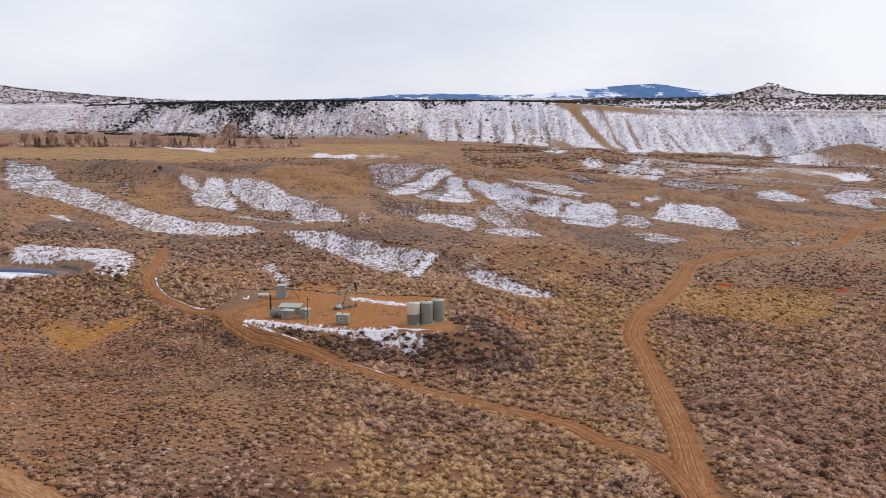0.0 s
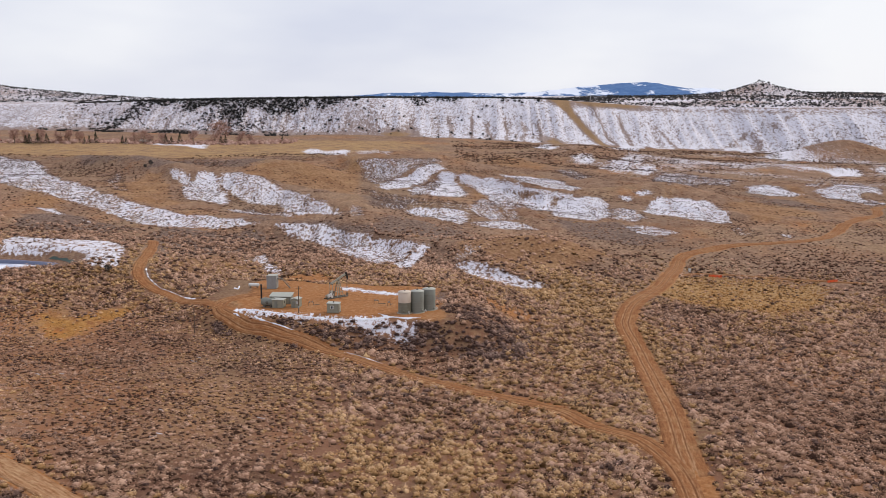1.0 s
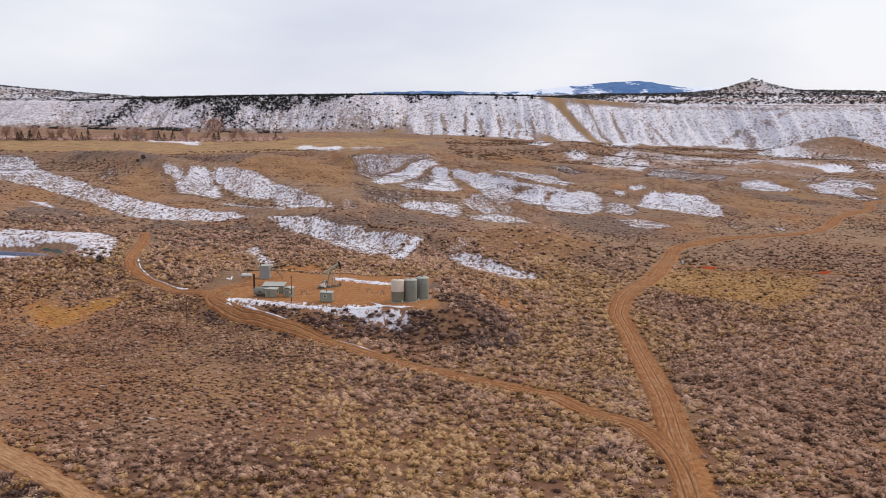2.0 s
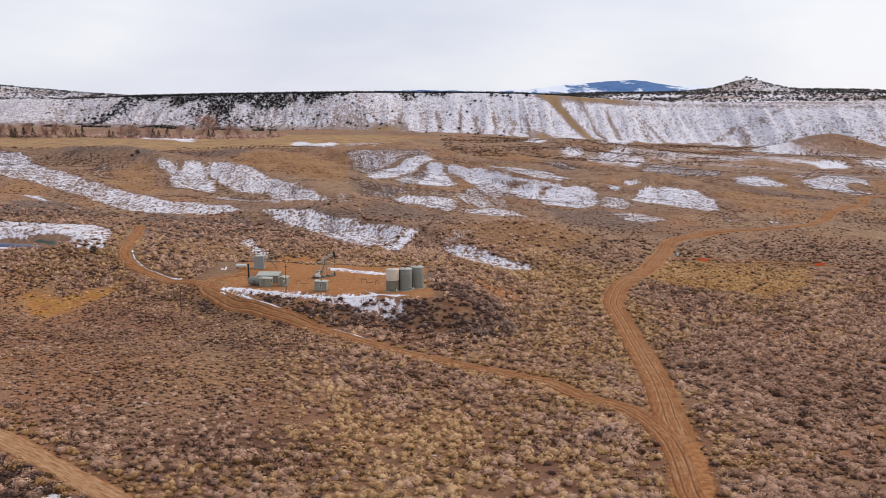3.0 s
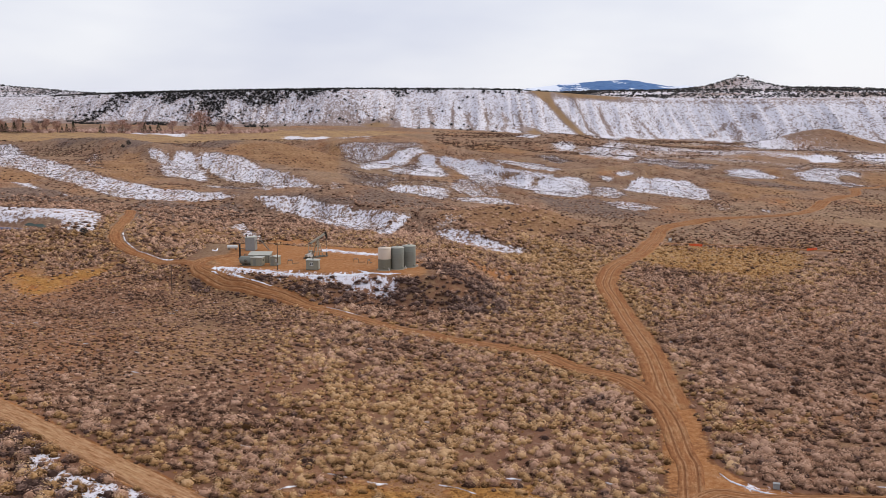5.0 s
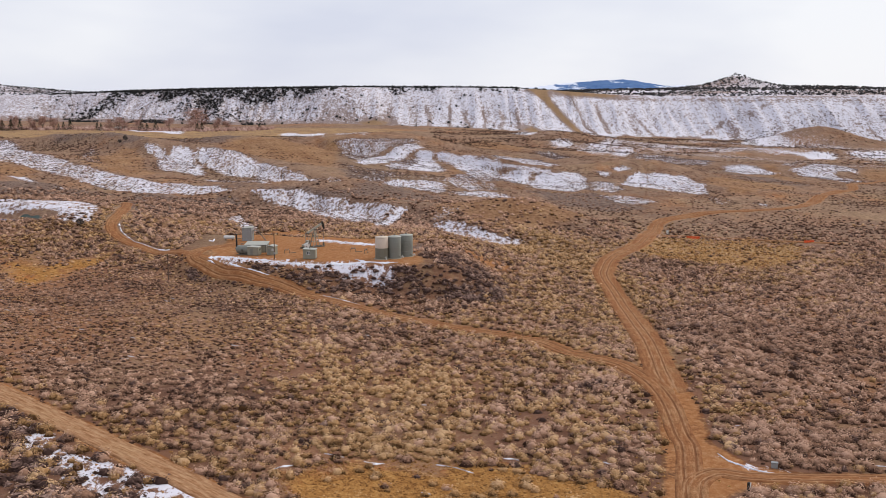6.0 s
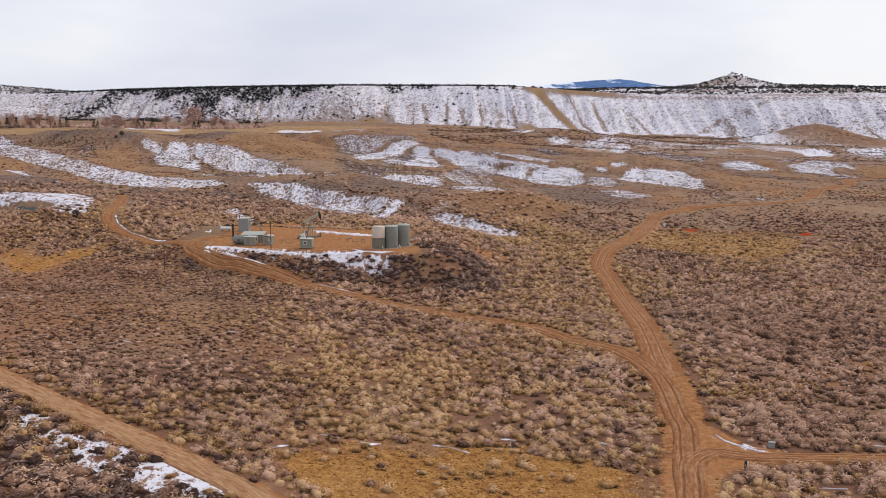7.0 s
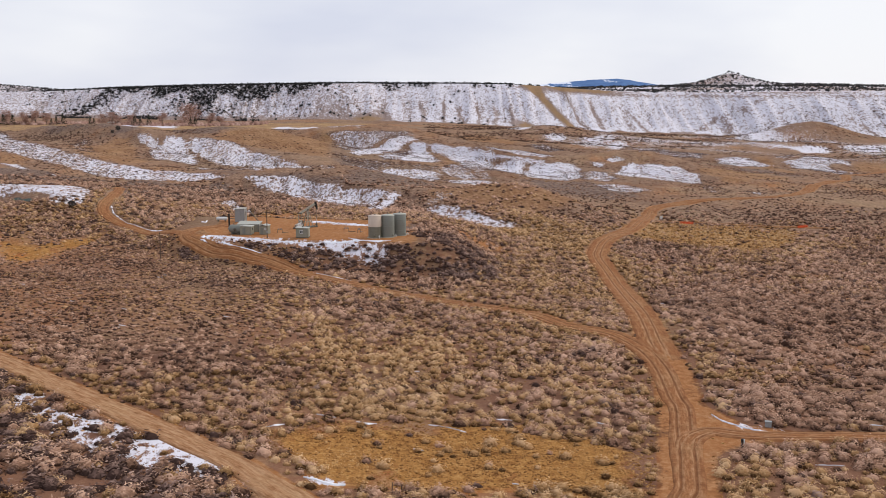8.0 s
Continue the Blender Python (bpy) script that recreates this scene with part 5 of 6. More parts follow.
def lathe(bm, rings, sides=40):
    """A round body from (radius, height) rings."""
    prev = None
    for r, z in rings:
        row = [bm.verts.new((r * math.cos(2 * math.pi * k / sides), r * math.sin(2 * math.pi * k / sides), z)) for k in range(sides)]
        if prev:
            for k in range(sides):
                f = bm.faces.new((prev[k], prev[(k + 1) % sides], row[(k + 1) % sides], row[k]))
                f.smooth = True
        prev = row
    return bm


def fresh():
    return bmesh.new()


M_OLIVE = painted_steel("olive_tank_paint", (0.195, 0.185, 0.14), (0.12, 0.11, 0.075))
M_BEIGE = painted_steel("beige_tank_paint", (0.64, 0.53, 0.43), (0.45, 0.34, 0.24), amount=0.3)
M_GREYGREEN = painted_steel("grey_green_paint", (0.215, 0.22, 0.19), (0.13, 0.13, 0.10))
M_ROOFTIN = painted_steel("pale_roof_sheet", (0.42, 0.42, 0.37), (0.28, 0.25, 0.20), 0.45)
M_TANWALL = painted_steel("tan_wall_sheet", (0.28, 0.27, 0.21), (0.17, 0.145, 0.105))
M_GREYBOX = painted_steel("grey_wall_sheet", (0.30, 0.31, 0.31), (0.2, 0.18, 0.15))
M_BLACK = painted_steel("black_steel", (0.025, 0.023, 0.022), (0.07, 0.045, 0.03), 0.6)
M_IRON = painted_steel("weathered_iron", (0.13, 0.12, 0.10), (0.16, 0.075, 0.04), 0.6)
M_JACK = painted_steel("tan_machine_paint", (0.38, 0.36, 0.29), (0.20, 0.15, 0.10), 0.5)
M_WHITE = painted_steel("white_paint", (0.72, 0.72, 0.70), (0.45, 0.40, 0.34), 0.5, amount=0.25)
M_ORANGE = painted_steel("orange_plastic", (0.85, 0.12, 0.03), (0.70, 0.10, 0.03), 0.5, amount=0.2)
M_POLE = painted_steel("weathered_pole_wood", (0.13, 0.085, 0.06), (0.07, 0.05, 0.035), 0.9)
M_CONCRETE = painted_steel("pale_gravel_pad", (0.33, 0.27, 0.20), (0.25, 0.18, 0.12), 0.95)
M_LINER = painted_steel("blue_black_liner", (0.10, 0.115, 0.19), (0.22, 0.23, 0.28), 0.35, amount=0.5)
M_GREENLINER = painted_steel("green_liner", (0.03, 0.055, 0.042), (0.07, 0.08, 0.055), 0.5, amount=0.5)
M_BARK = painted_steel("grey_bark", (0.17, 0.13, 0.10), (0.10, 0.08, 0.06), 0.95)


def glass_material():
    m = Nodes("window_glass", 0.08)
    return m.done((0.02, 0.025, 0.03))


def ice_material():
    m = Nodes("snowy_ice", 0.5)
    n = m.noise(0.12, 5, 0.6)
    return m.done(m.ramp(n, (0.32, (0.34, 0.37, 0.52)), (0.43, (0.55, 0.57, 0.70)), (0.52, (0.84, 0.84, 0.90))))


M_GLASS, M_ICE = glass_material(), ice_material()

# ---------------------------------------------------------------- the well pad


def storage_tank(x, y, two_tone, label):
    t = thing("storage_tank", (x, y, PAD_Z - 0.02), 20 if two_tone else 75, label, "oil tank", "tanks on the well pad")
    r, tall = 1.83, 6.1
    bm = lathe(fresh(), [(r + 0.45, -0.1), (r + 0.4, 0.12), (0.01, 0.14)])
    part("base_pad", bm, M_CONCRETE, t, "pale gravel ring")
    low, high = (M_OLIVE, M_BEIGE) if two_tone else (M_GREYGREEN, M_GREYGREEN)
    part("lower_shell", lathe(fresh(), [(r, 0.1), (r, 3.05)]), low, t)
    part("upper_shell", lathe(fresh(), [(r, 3.05), (r, tall), (r - 0.03, tall + 0.03)]), high, t, "beige upper half" if two_tone else "")
    for z in ((1.55, 3.05, 4.55) if not two_tone else (1.2, 2.1, 3.05)):
        part("seam_band", lathe(fresh(), [(r, z - 0.07), (r + 0.035, z - 0.05), (r + 0.035, z + 0.05), (r, z + 0.07)]), low, t)
    roof = part("roof", lathe(fresh(), [(r + 0.06, tall - 0.06), (r + 0.06, tall + 0.05), (0.45, tall + 0.32), (0.01, tall + 0.34)]), high if two_tone else M_ROOFTIN, t)
    part("hatch", lathe(fresh(), [(0.28, tall + 0.3), (0.28, tall + 0.5), (0.01, tall + 0.54)], 16), M_IRON, roof)
    bm = bar(fresh(), (1.1, 0.3, tall + 0.1), (1.1, 0.3, tall + 0.65), 0.06)
    part("vent_pipe", bar(bm, (1.1, 0.3, tall + 0.65), (1.35, 0.3, tall + 0.6), 0.06), M_IRON, roof)
    bm = bar(fresh(), (0.5, -1.75, 0.45), (0.5, -2.45, 0.45), 0.09)
    bar(bm, (0.5, -2.4, 0.45), (0.5, -2.4, 0.0), 0.09)
    part("valve", bar(bm, (0.5, -2.15, 0.45), (0.5, -2.15, 0.85), 0.12), M_WHITE, t, "small white valve at the base")
    bm = lathe(fresh(), [(0.36, 0), (0.36, 0.08), (0.01, 0.08)], 18)
    bmesh.ops.transform(bm, matrix=pose(-0.75, -1.64, 0.75, 90, 0, -24.5), verts=bm.verts)
    part("manway", bm, low, t)
    return t


storage_tank(-8.3, 265.2, True, "oil tank with beige top half and olive bottom half")
storage_tank(-4.75, 266.2, False, "tall grey-green steel oil tank beside the other tanks")
storage_tank(-1.5, 269.3, False, "tall grey-green steel oil tank at the pad's edge")


def gable_roof(bm, w, d, z0, rise, over, ridge_x=True):
    """A thin double-pitched roof, its ridge along x or y."""
    a, b = (w / 2 + over, d / 2 + over)
    if ridge_x:
        prof = [(-b, z0), (0, z0 + rise), (b, z0), (b, z0 - 0.1), (0, z0 + rise - 0.1), (-b, z0 - 0.1)]
        ends = [[bm.verts.new((sx * a, v, z)) for v, z in prof] for sx in (-1, 1)]
    else:
        prof = [(-a, z0), (0, z0 + rise), (a, z0), (a, z0 - 0.1), (0, z0 + rise - 0.1), (-a, z0 - 0.1)]
        ends = [[bm.verts.new((v, sy * b, z)) for v, z in prof] for sy in (-1, 1)]
    n = len(prof)
    for k in range(n):
        bm.faces.new((ends[0][k], ends[0][(k + 1) % n], ends[1][(k + 1) % n], ends[1][k]))
    for e in ends:
        bm.faces.new((e[0], e[1], e[4], e[5])), bm.faces.new((e[1], e[2], e[3], e[4]))
    return bm


def framed_window(parent, x, y, z, w, h, name="window"):
    """A sash window on a wall that faces -y."""
    bm = fresh()
    for sx in (-1, 0, 1):
        block(bm, (0.10, 0.08, h), (x + sx * w / 2, y, z), bevel=0)
    for sz in (-1, 1):
        block(bm, (w + 0.1, 0.08, 0.10), (x, y - 0.003, z + sz * h / 2), bevel=0)
    win = part(name, bm, M_WHITE, parent, "small white-framed window")
    part("pane", block(fresh(), (w, 0.03, h), (x, y + 0.012, z), bevel=0), M_GLASS, win)
    return win


def control_house():
    t = thing("control_house", (-28.3, 265.6, PAD_Z), -7, "small olive metal shed with a white-framed window", "shed")
    w, d, h = 3.4, 2.6, 2.55
    part("skid", block(block(fresh(), (w + 0.3, 0.25, 0.22), (0, -d / 2 + 0.3, 0.09)), (w + 0.3, 0.25, 0.22), (0, d / 2 - 0.3, 0.09)), M_IRON, t)
    part("walls", block(fresh(), (w, d, h), (0, 0, 0.2 + h / 2), bevel=0.05), M_TANWALL, t)
    part("roof", block(fresh(), (w + 0.3, d + 0.35, 0.16), (0, 0, h + 0.27), tilt=2.0, bevel=0.03), M_ROOFTIN, t, "pale flat metal roof")
    framed_window(t, -0.15, -d / 2 - 0.02, 1.75, 0.85, 0.8)
    door = part("door", block(fresh(), (0.07, 0.9, 2.0), (w / 2 + 0.02, 0.2, 1.25), bevel=0.02), M_ROOFTIN, t)
    part("handle", block(fresh(), (0.08, 0.04, 0.18), (w / 2 + 0.08, -0.1, 1.2), bevel=0.01), M_IRON, door)
    part("roof_vent", lathe(fresh(), [(0.14, h + 0.28), (0.14, h + 0.6), (0.24, h + 0.62), (0.01, h + 0.76)], 14), M_IRON, t)


control_house()


def long_shed():
    t = thing("long_shed", (-45.0, 278.6, PAD_Z), -4, "long low grey-green metal building behind the separator", "shed")
    w, d, h = 6.2, 3.8, 2.6
    bm = fresh()
    prof = [(-d / 2, 0), (d / 2, 0), (d / 2, h + 0.1), (-d / 2, h - 0.35)]
    e = [[bm.verts.new((sx * w / 2, v, z)) for v, z in prof] for sx in (-1, 1)]
    for k in range(4):
        bm.faces.new((e[0][k], e[0][(k + 1) % 4], e[1][(k + 1) % 4], e[1][k]))
    bm.faces.new(e[0]), bm.faces.new(e[1])
    part("walls", bm, M_GREYGREEN, t)
    bm = fresh()
    for k in range(13):
        block(bm, (0.06, d + 0.55, 0.06), (-w / 2 + 0.1 + k * (w - 0.2) / 12, 0, 0.05), bevel=0)
    block(bm, (w + 0.4, d + 0.55, 0.07), (0, 0, 0), bevel=0)
    bmesh.ops.transform(bm, matrix=pose(0, 0, h - 0.05, 6.1, 0, 0), verts=bm.verts)
    part("roof", bm, M_ROOFTIN, t, "pale ribbed metal roof")
    for x in (-1.8, 2.0):
        door = part("door", block(fresh(), (1.3, 0.07, 2.0), (x, -d / 2 - 0.02, 1.02), bevel=0.02), M_TANWALL, t)
        part("handle", block(fresh(), (0.18, 0.06, 0.05), (x + 0.45, -d / 2 - 0.08, 1.0), bevel=0.01), M_IRON, door)
    part("door", block(fresh(), (0.07, 1.0, 2.0), (w / 2 + 0.02, 0.2, 1.02), bevel=0.02), M_TANWALL, t)


long_shed()


def separator():
    t = thing("separator", (-46.6, 273.2, PAD_Z), -9, "grey-olive horizontal separator vessel with a boxed end", "separator")
    bm = lathe(fresh(), [(0.01, -2.75), (0.7, -2.62), (1.08, -2.3), (1.18, -1.95), (1.18, 1.6)], 28)
    bmesh.ops.transform(bm, matrix=pose(-0.9, 0, 1.5, 0, 90, 0), verts=bm.verts)
    vessel = part("vessel", bm, M_GREYGREEN, t)
    for x in (-2.5, -0.6):
        part("saddle", block(fresh(), (0.3, 1.9, 0.9), (x, 0, 0.42)), M_IRON, t)
    bm = lathe(fresh(), [(0.42, 0), (0.42, 0.14), (0.01, 0.18)], 18)
    bmesh.ops.transform(bm, matrix=pose(-1.5, -1.1, 1.5, 90, 0, 0), verts=bm.verts)
    part("manway", bm, M_IRON, vessel, "dark round manway")
    body = part("housing", block(fresh(), (3.3, 2.7, 2.35), (1.75, -0.1, 1.18), bevel=0.05), M_TANWALL, t)
    part("housing_roof", block(fresh(), (3.55, 3.0, 0.12), (1.75, -0.1, 2.42), tilt=1.5), M_ROOFTIN, t)
    part("door", block(fresh(), (0.9, 0.07, 1.8), (1.3, -1.47, 1.1), bevel=0.02), M_GREYGREEN, body)
    part("side_vent", block(fresh(), (0.07, 0.8, 0.6), (3.42, -0.1, 1.6), bevel=0.02), M_BLACK, body)
    bm = bar(fresh(), (-2.2, 0.2, 2.5), (-2.2, 0.2, 3.1), 0.1)
    part("relief_pipe", bar(bm, (-2.2, 0.2, 3.1), (-1.5, 0.2, 3.1), 0.08), M_IRON, vessel)
    part("skid", block(block(fresh(), (6.6, 0.25, 0.2), (0.1, -0.9, 0.08)), (6.6, 0.25, 0.2), (0.1, 0.9, 0.08)), M_IRON, t)


separator()


def exhaust_stack():
    t = thing("exhaust_stack", (-52.0, 284.5, PAD_Z), 0, "short black steel exhaust stack beside the sheds", "stack")
    part("pipe", bar(fresh(), (0, 0, 0), (0, 0, 4.3), 0.26, 0.26, 14), M_BLACK, t)
    part("base_flange", bar(fresh(), (0, 0, 0), (0, 0, 0.18), 0.55, 0.5, 14), M_IRON, t)
    part("cap", bar(fresh(), (0, 0, 4.3), (0, 0, 4.42), 0.36, 0.30, 14), M_BLACK, t)
    part("cross_pipe", bar(fresh(), (0.2, 0, 3.1), (1.9, -0.4, 3.0), 0.09), M_IRON, t)


exhaust_stack()


def meter_shed():
    t = thing("meter_shed", (-39.9, 273.2, PAD_Z), -14, "small tan metal meter shed beside the pole", "shed")
    part("walls", block(fresh(), (2.2, 2.8, 2.5), (0, 0, 1.25), bevel=0.04), M_TANWALL, t)
    part("roof", gable_roof(fresh(), 2.2, 2.8, 2.52, 0.35, 0.15, False), M_ROOFTIN, t)
    door = part("door", block(fresh(), (0.85, 0.06, 1.9), (-0.3, -1.42, 0.97), bevel=0.02), M_GREYGREEN, t)
    part("handle", block(fresh(), (0.05, 0.06, 0.18), (0.0, -1.47, 0.95), bevel=0.01), M_IRON, door)
    framed_window(t, 0.72, -1.42, 1.6, 0.4, 0.5)


meter_shed()


def power_pole(x, y, z, tall, arm, label):
    t = thing("power_pole", (x, y, z), 8, label, "utility pole", "wooden poles")
    part("pole", bar(fresh(), (0, 0, -0.3), (0.05, 0, tall), 0.15, 0.10, 12), M_POLE, t)
    if arm:
        cross = part("crossarm", block(fresh(), (1.5, 0.1, 0.12), (0.05, -0.12, tall - 0.5), bevel=0.01), M_POLE, t)
        for x0 in (-0.6, 0.7):
            part("insulator", lathe(fresh(), [(0.05, tall - 0.45), (0.07, tall - 0.38), (0.03, tall - 0.28), (0.01, tall - 0.27)], 10), M_WHITE, cross).location = (x0, -0.12, 0)
        part("switch_box", block(fresh(), (0.4, 0.25, 0.6), (0.0, -0.25, 1.7), bevel=0.03), M_GREYBOX, t)
    else:
        part("top_band", bar(fresh(), (0.05, 0, tall - 0.25), (0.05, 0, tall - 0.05), 0.13, 0.13, 12), M_IRON, t)


power_pole(-38.15, 265.4, PAD_Z, 7.6, True, "dark wooden power pole with a short crossarm and switch box")
power_pole(-66.9, 262.5, ground_at(-66.9, 262.5), 7.2, False, "thin dark wooden pole standing alone in sagebrush")


def treater_tower():
    x, y = -51.4, 301.0
    t = thing("treater_building", (x, y, PAD_Z), -6, "tall grey metal treater building with a side stair", "industrial building")
    w, d, h = 3.0, 3.0, 4.1
    part("body", block(fresh(), (w, d, h), (0, 0, h / 2), bevel=0.06), M_GREYBOX, t)
    part("roof", block(fresh(), (w + 0.3, d + 0.3, 0.18), (0, 0, h + 0.07), tilt=-2), M_ROOFTIN, t)
    for z in (1.5, 3.0):
        part("rib", block(fresh(), (w + 0.08, d + 0.08, 0.08), (0, 0, z), bevel=0), M_GREYBOX, t)
    part("door", block(fresh(), (0.07, 1.0, 2.1), (w / 2 + 0.02, -0.5, 1.1), bevel=0.02), M_ROOFTIN, t)
    land = part("landing", block(fresh(), (1.5, 1.3, 0.1), (w / 2 + 0.8, 0.3, 3.1), bevel=0.01), M_IRON, t)
    stair = part("stair", fresh(), M_IRON, t, "steep rusty steel stair")
    for s in (-0.4, 0.4):
        part("stringer", beam(fresh(), (w / 2 + 1.5, 0.3 + s, 3.1), (w / 2 + 4.1, 0.3 + s, 0.05), 0.16, 0.08), M_IRON, stair)
    for k in range(10):
        f = (k + 0.5) / 10
        part("tread", block(fresh(), (0.28, 0.8, 0.05), (w / 2 + 1.5 + 2.6 * f, 0.3, 3.1 - 3.05 * f), bevel=0), M_IRON, stair)
    for s in (-0.6, 0.9):
        part("rail_post", bar(fresh(), (w / 2 + 1.45, 0.3 + s * 0.66, 3.1), (w / 2 + 1.45, 0.3 + s * 0.66, 4.2), 0.04), M_IRON, land)
    part("handrail", bar(fresh(), (w / 2 + 1.45, -0.1, 4.15), (w / 2 + 4.1, -0.1, 1.1), 0.04), M_IRON, stair)
    bm = bar(fresh(), (-1.2, -0.9, h), (-1.2, -0.9, h + 0.9), 0.12)
    part("flue", bar(bm, (-1.2, -0.9, h + 0.9), (-1.2, -0.9, h + 1.05), 0.2), M_BLACK, t)


treater_tower()


def fuel_drum():
    t = thing("fuel_drum", (-57.4, 301.5, PAD_Z), -8, "white horizontal fuel drum on low stands", "fuel tank")
    bm = lathe(fresh(), [(0.01, -1.75), (0.4, -1.68), (0.55, -1.5), (0.55, 1.5), (0.4, 1.68), (0.01, 1.75)], 22)
    bmesh.ops.transform(bm, matrix=pose(0, 0, 0.95, 0, 90, 0), verts=bm.verts)
    part("drum", bm, M_WHITE, t)
    for x in (-1.1, 1.1):
        part("stand", block(fresh(), (0.2, 0.9, 0.55), (x, 0, 0.26)), M_IRON, t)
    part("filler_cap", bar(fresh(), (0.3, 0, 1.48), (0.3, 0, 1.66), 0.12), M_IRON, t)


fuel_drum()


def pumpjack():
    t = thing("pumpjack", (-29.0, 286.6, PAD_Z), 40, "tan oil well pumpjack with a dark raised horsehead", "pumpjack")
    part("skid", block(block(block(fresh(), (7.6, 0.35, 0.35), (-0.9, -0.75, 0.17)), (7.6, 0.35, 0.35), (-0.9, 0.75, 0.17)), (0.3, 1.9, 0.3), (1.4, 0, 0.17)), M_IRON, t)
    apex = Vector((0, 0, 5.3))
    for sx, sy in ((1.15, 0.95), (1.15, -0.95), (-1.15, 0.95), (-1.15, -0.95)):
        part("post_leg", beam(fresh(), (sx, sy, 0.3), apex + Vector((0.12 * sx, 0.18 * sy, 0)), 0.2, 0.16), M_JACK, t)
    for z in (1.7, 3.3):
        f = 1 - z / 5.3
        bm = fresh()
        for sy in (-1, 1):
            beam(bm, (1.15 * f, sy * 0.95 * f, z), (-1.15 * f, sy * 0.95 * f, z), 0.1, 0.1)
        for sx in (-1, 1):
            beam(bm, (sx * 1.15 * f, 0.95 * f, z), (sx * 1.15 * f, -0.95 * f, z), 0.1, 0.1)
        part("post_brace", bm, M_JACK, t)
    part("saddle_bearing", block(fresh(), (0.6, 0.6, 0.4), apex, bevel=0.06), M_IRON, t)
    along = Vector((math.cos(radians(25)), 0, math.sin(radians(25))))
    up = Vector((-along.z, 0, along.x))
    mid = apex + up * 0.4
    rear, front = mid - along * 2.9, mid + along * 3.0
    bm = beam(fresh(), rear + up * 0.24, front + up * 0.24, 0.34, 0.09)
    beam(bm, rear - up * 0.24, front - up * 0.24, 0.34, 0.09)
    part("walking_beam", beam(bm, rear, front, 0.08, 0.46), M_JACK, t)
    # the horsehead: a curved plate with rims
    bm = fresh()
    rows = []
    for k in range(13):
        a = radians(-34 + 42 * k / 12)
        outer = mid + along * (3.55 * math.cos(a)) + up * (3.55 * math.sin(a))
        inner = front + along * (-0.15) + up * (3.55 * math.sin(a) * 0.55)
        rows.append([bm.verts.new(outer + Vector((0, sy, 0))) for sy in (-0.24, 0.24)] + [bm.verts.new(inner + Vector((0, sy, 0))) for sy in (0.14, -0.14)])
    for p, q in zip(rows[:-1], rows[1:]):
        for k in range(4):
            bm.faces.new((p[k], p[(k + 1) % 4], q[(k + 1) % 4], q[k]))
    bm.faces.new(rows[0]), bm.faces.new(rows[-1])
    head = part("horsehead", bm, M_BLACK, t, "dark curved horsehead")
    hang = mid + along * 3.58
    for sy in (-0.13, 0.13):
        part("bridle_cable", bar(fresh(), (hang.x, sy, hang.z), (hang.x, sy, 2.6), 0.03), M_IRON, head)
    part("carrier_bar", block(fresh(), (0.2, 0.5, 0.14), (hang.x, 0, 2.6)), M_IRON, head)
    part("polished_rod", bar(fresh(), (hang.x, 0, 1.2), (hang.x, 0, 2.7), 0.04), M_WHITE, t)
    bm = bar(fresh(), (hang.x, 0, 0), (hang.x, 0, 1.3), 0.16)
    bar(bm, (hang.x - 0.5, 0, 0.7), (hang.x + 0.5, 0, 0.7), 0.1)
    part("wellhead", bar(bm, (hang.x, 0, 0.35), (hang.x, 0, 0.5), 0.3), M_IRON, t)
    gear = Vector((-2.5, 0, 1.75))
    part("gearbox", block(fresh(), (1.1, 0.9, 1.1), gear, bevel=0.12), M_JACK, t)
    part("gearbox_stand", block(fresh(), (1.2, 1.0, 0.95), (gear.x, 0, 0.75), bevel=0.05), M_IRON, t)
    pin = gear + Vector((-0.35, 0, -0.85))
    for sy in (-0.72, 0.72):
        crank = part("crank", beam(fresh(), gear + Vector((0.25, sy, 0.55)), pin + Vector((-0.2, sy, -0.35)), 0.16, 0.4), M_IRON, t)
        part("counterweight", block(fresh(), (1.15, 0.26, 0.85), pin + Vector((-0.25, sy * 1.12, -0.05)), tilt=35, bevel=0.1), M_WHITE if sy < 0 else M_JACK, crank, "pale heavy counterweight")
        part("pitman_arm", beam(fresh(), pin + Vector((0, sy * 1.35, 0.1)), rear + Vector((0.1, sy * 1.2, 0)), 0.12, 0.12), M_JACK, t)
    part("equalizer", beam(fresh(), rear + Vector((0.1, -0.95, 0)), rear + Vector((0.1, 0.95, 0)), 0.2, 0.2), M_IRON, t)
    part("motor", block(fresh(), (0.9, 0.8, 0.8), (-4.1, 0.1, 0.85), bevel=0.12), M_JACK, t)
    part("belt_guard", block(fresh(), (2.2, 0.22, 1.0), (-3.3, -0.62, 1.25), tilt=-18, bevel=0.2), M_WHITE, t, "white belt guard")
    ladder = part("ladder", beam(beam(fresh(), (-1.25, 0.55, 0.3), (-0.25, 0.2, 5.0), 0.06, 0.06), (-1.3, 0.95, 0.3), (-0.25, 0.5, 5.0), 0.06, 0.06), M_IRON, t)
    for k in range(12):
        f = (k + 0.6) / 12
        part("rung", bar(fresh(), (-1.25 + f, 0.55 - 0.35 * f, 0.3 + 4.7 * f), (-1.3 + 1.05 * f, 0.95 - 0.45 * f, 0.3 + 4.7 * f), 0.025, None, 6), M_IRON, ladder)


pumpjack()


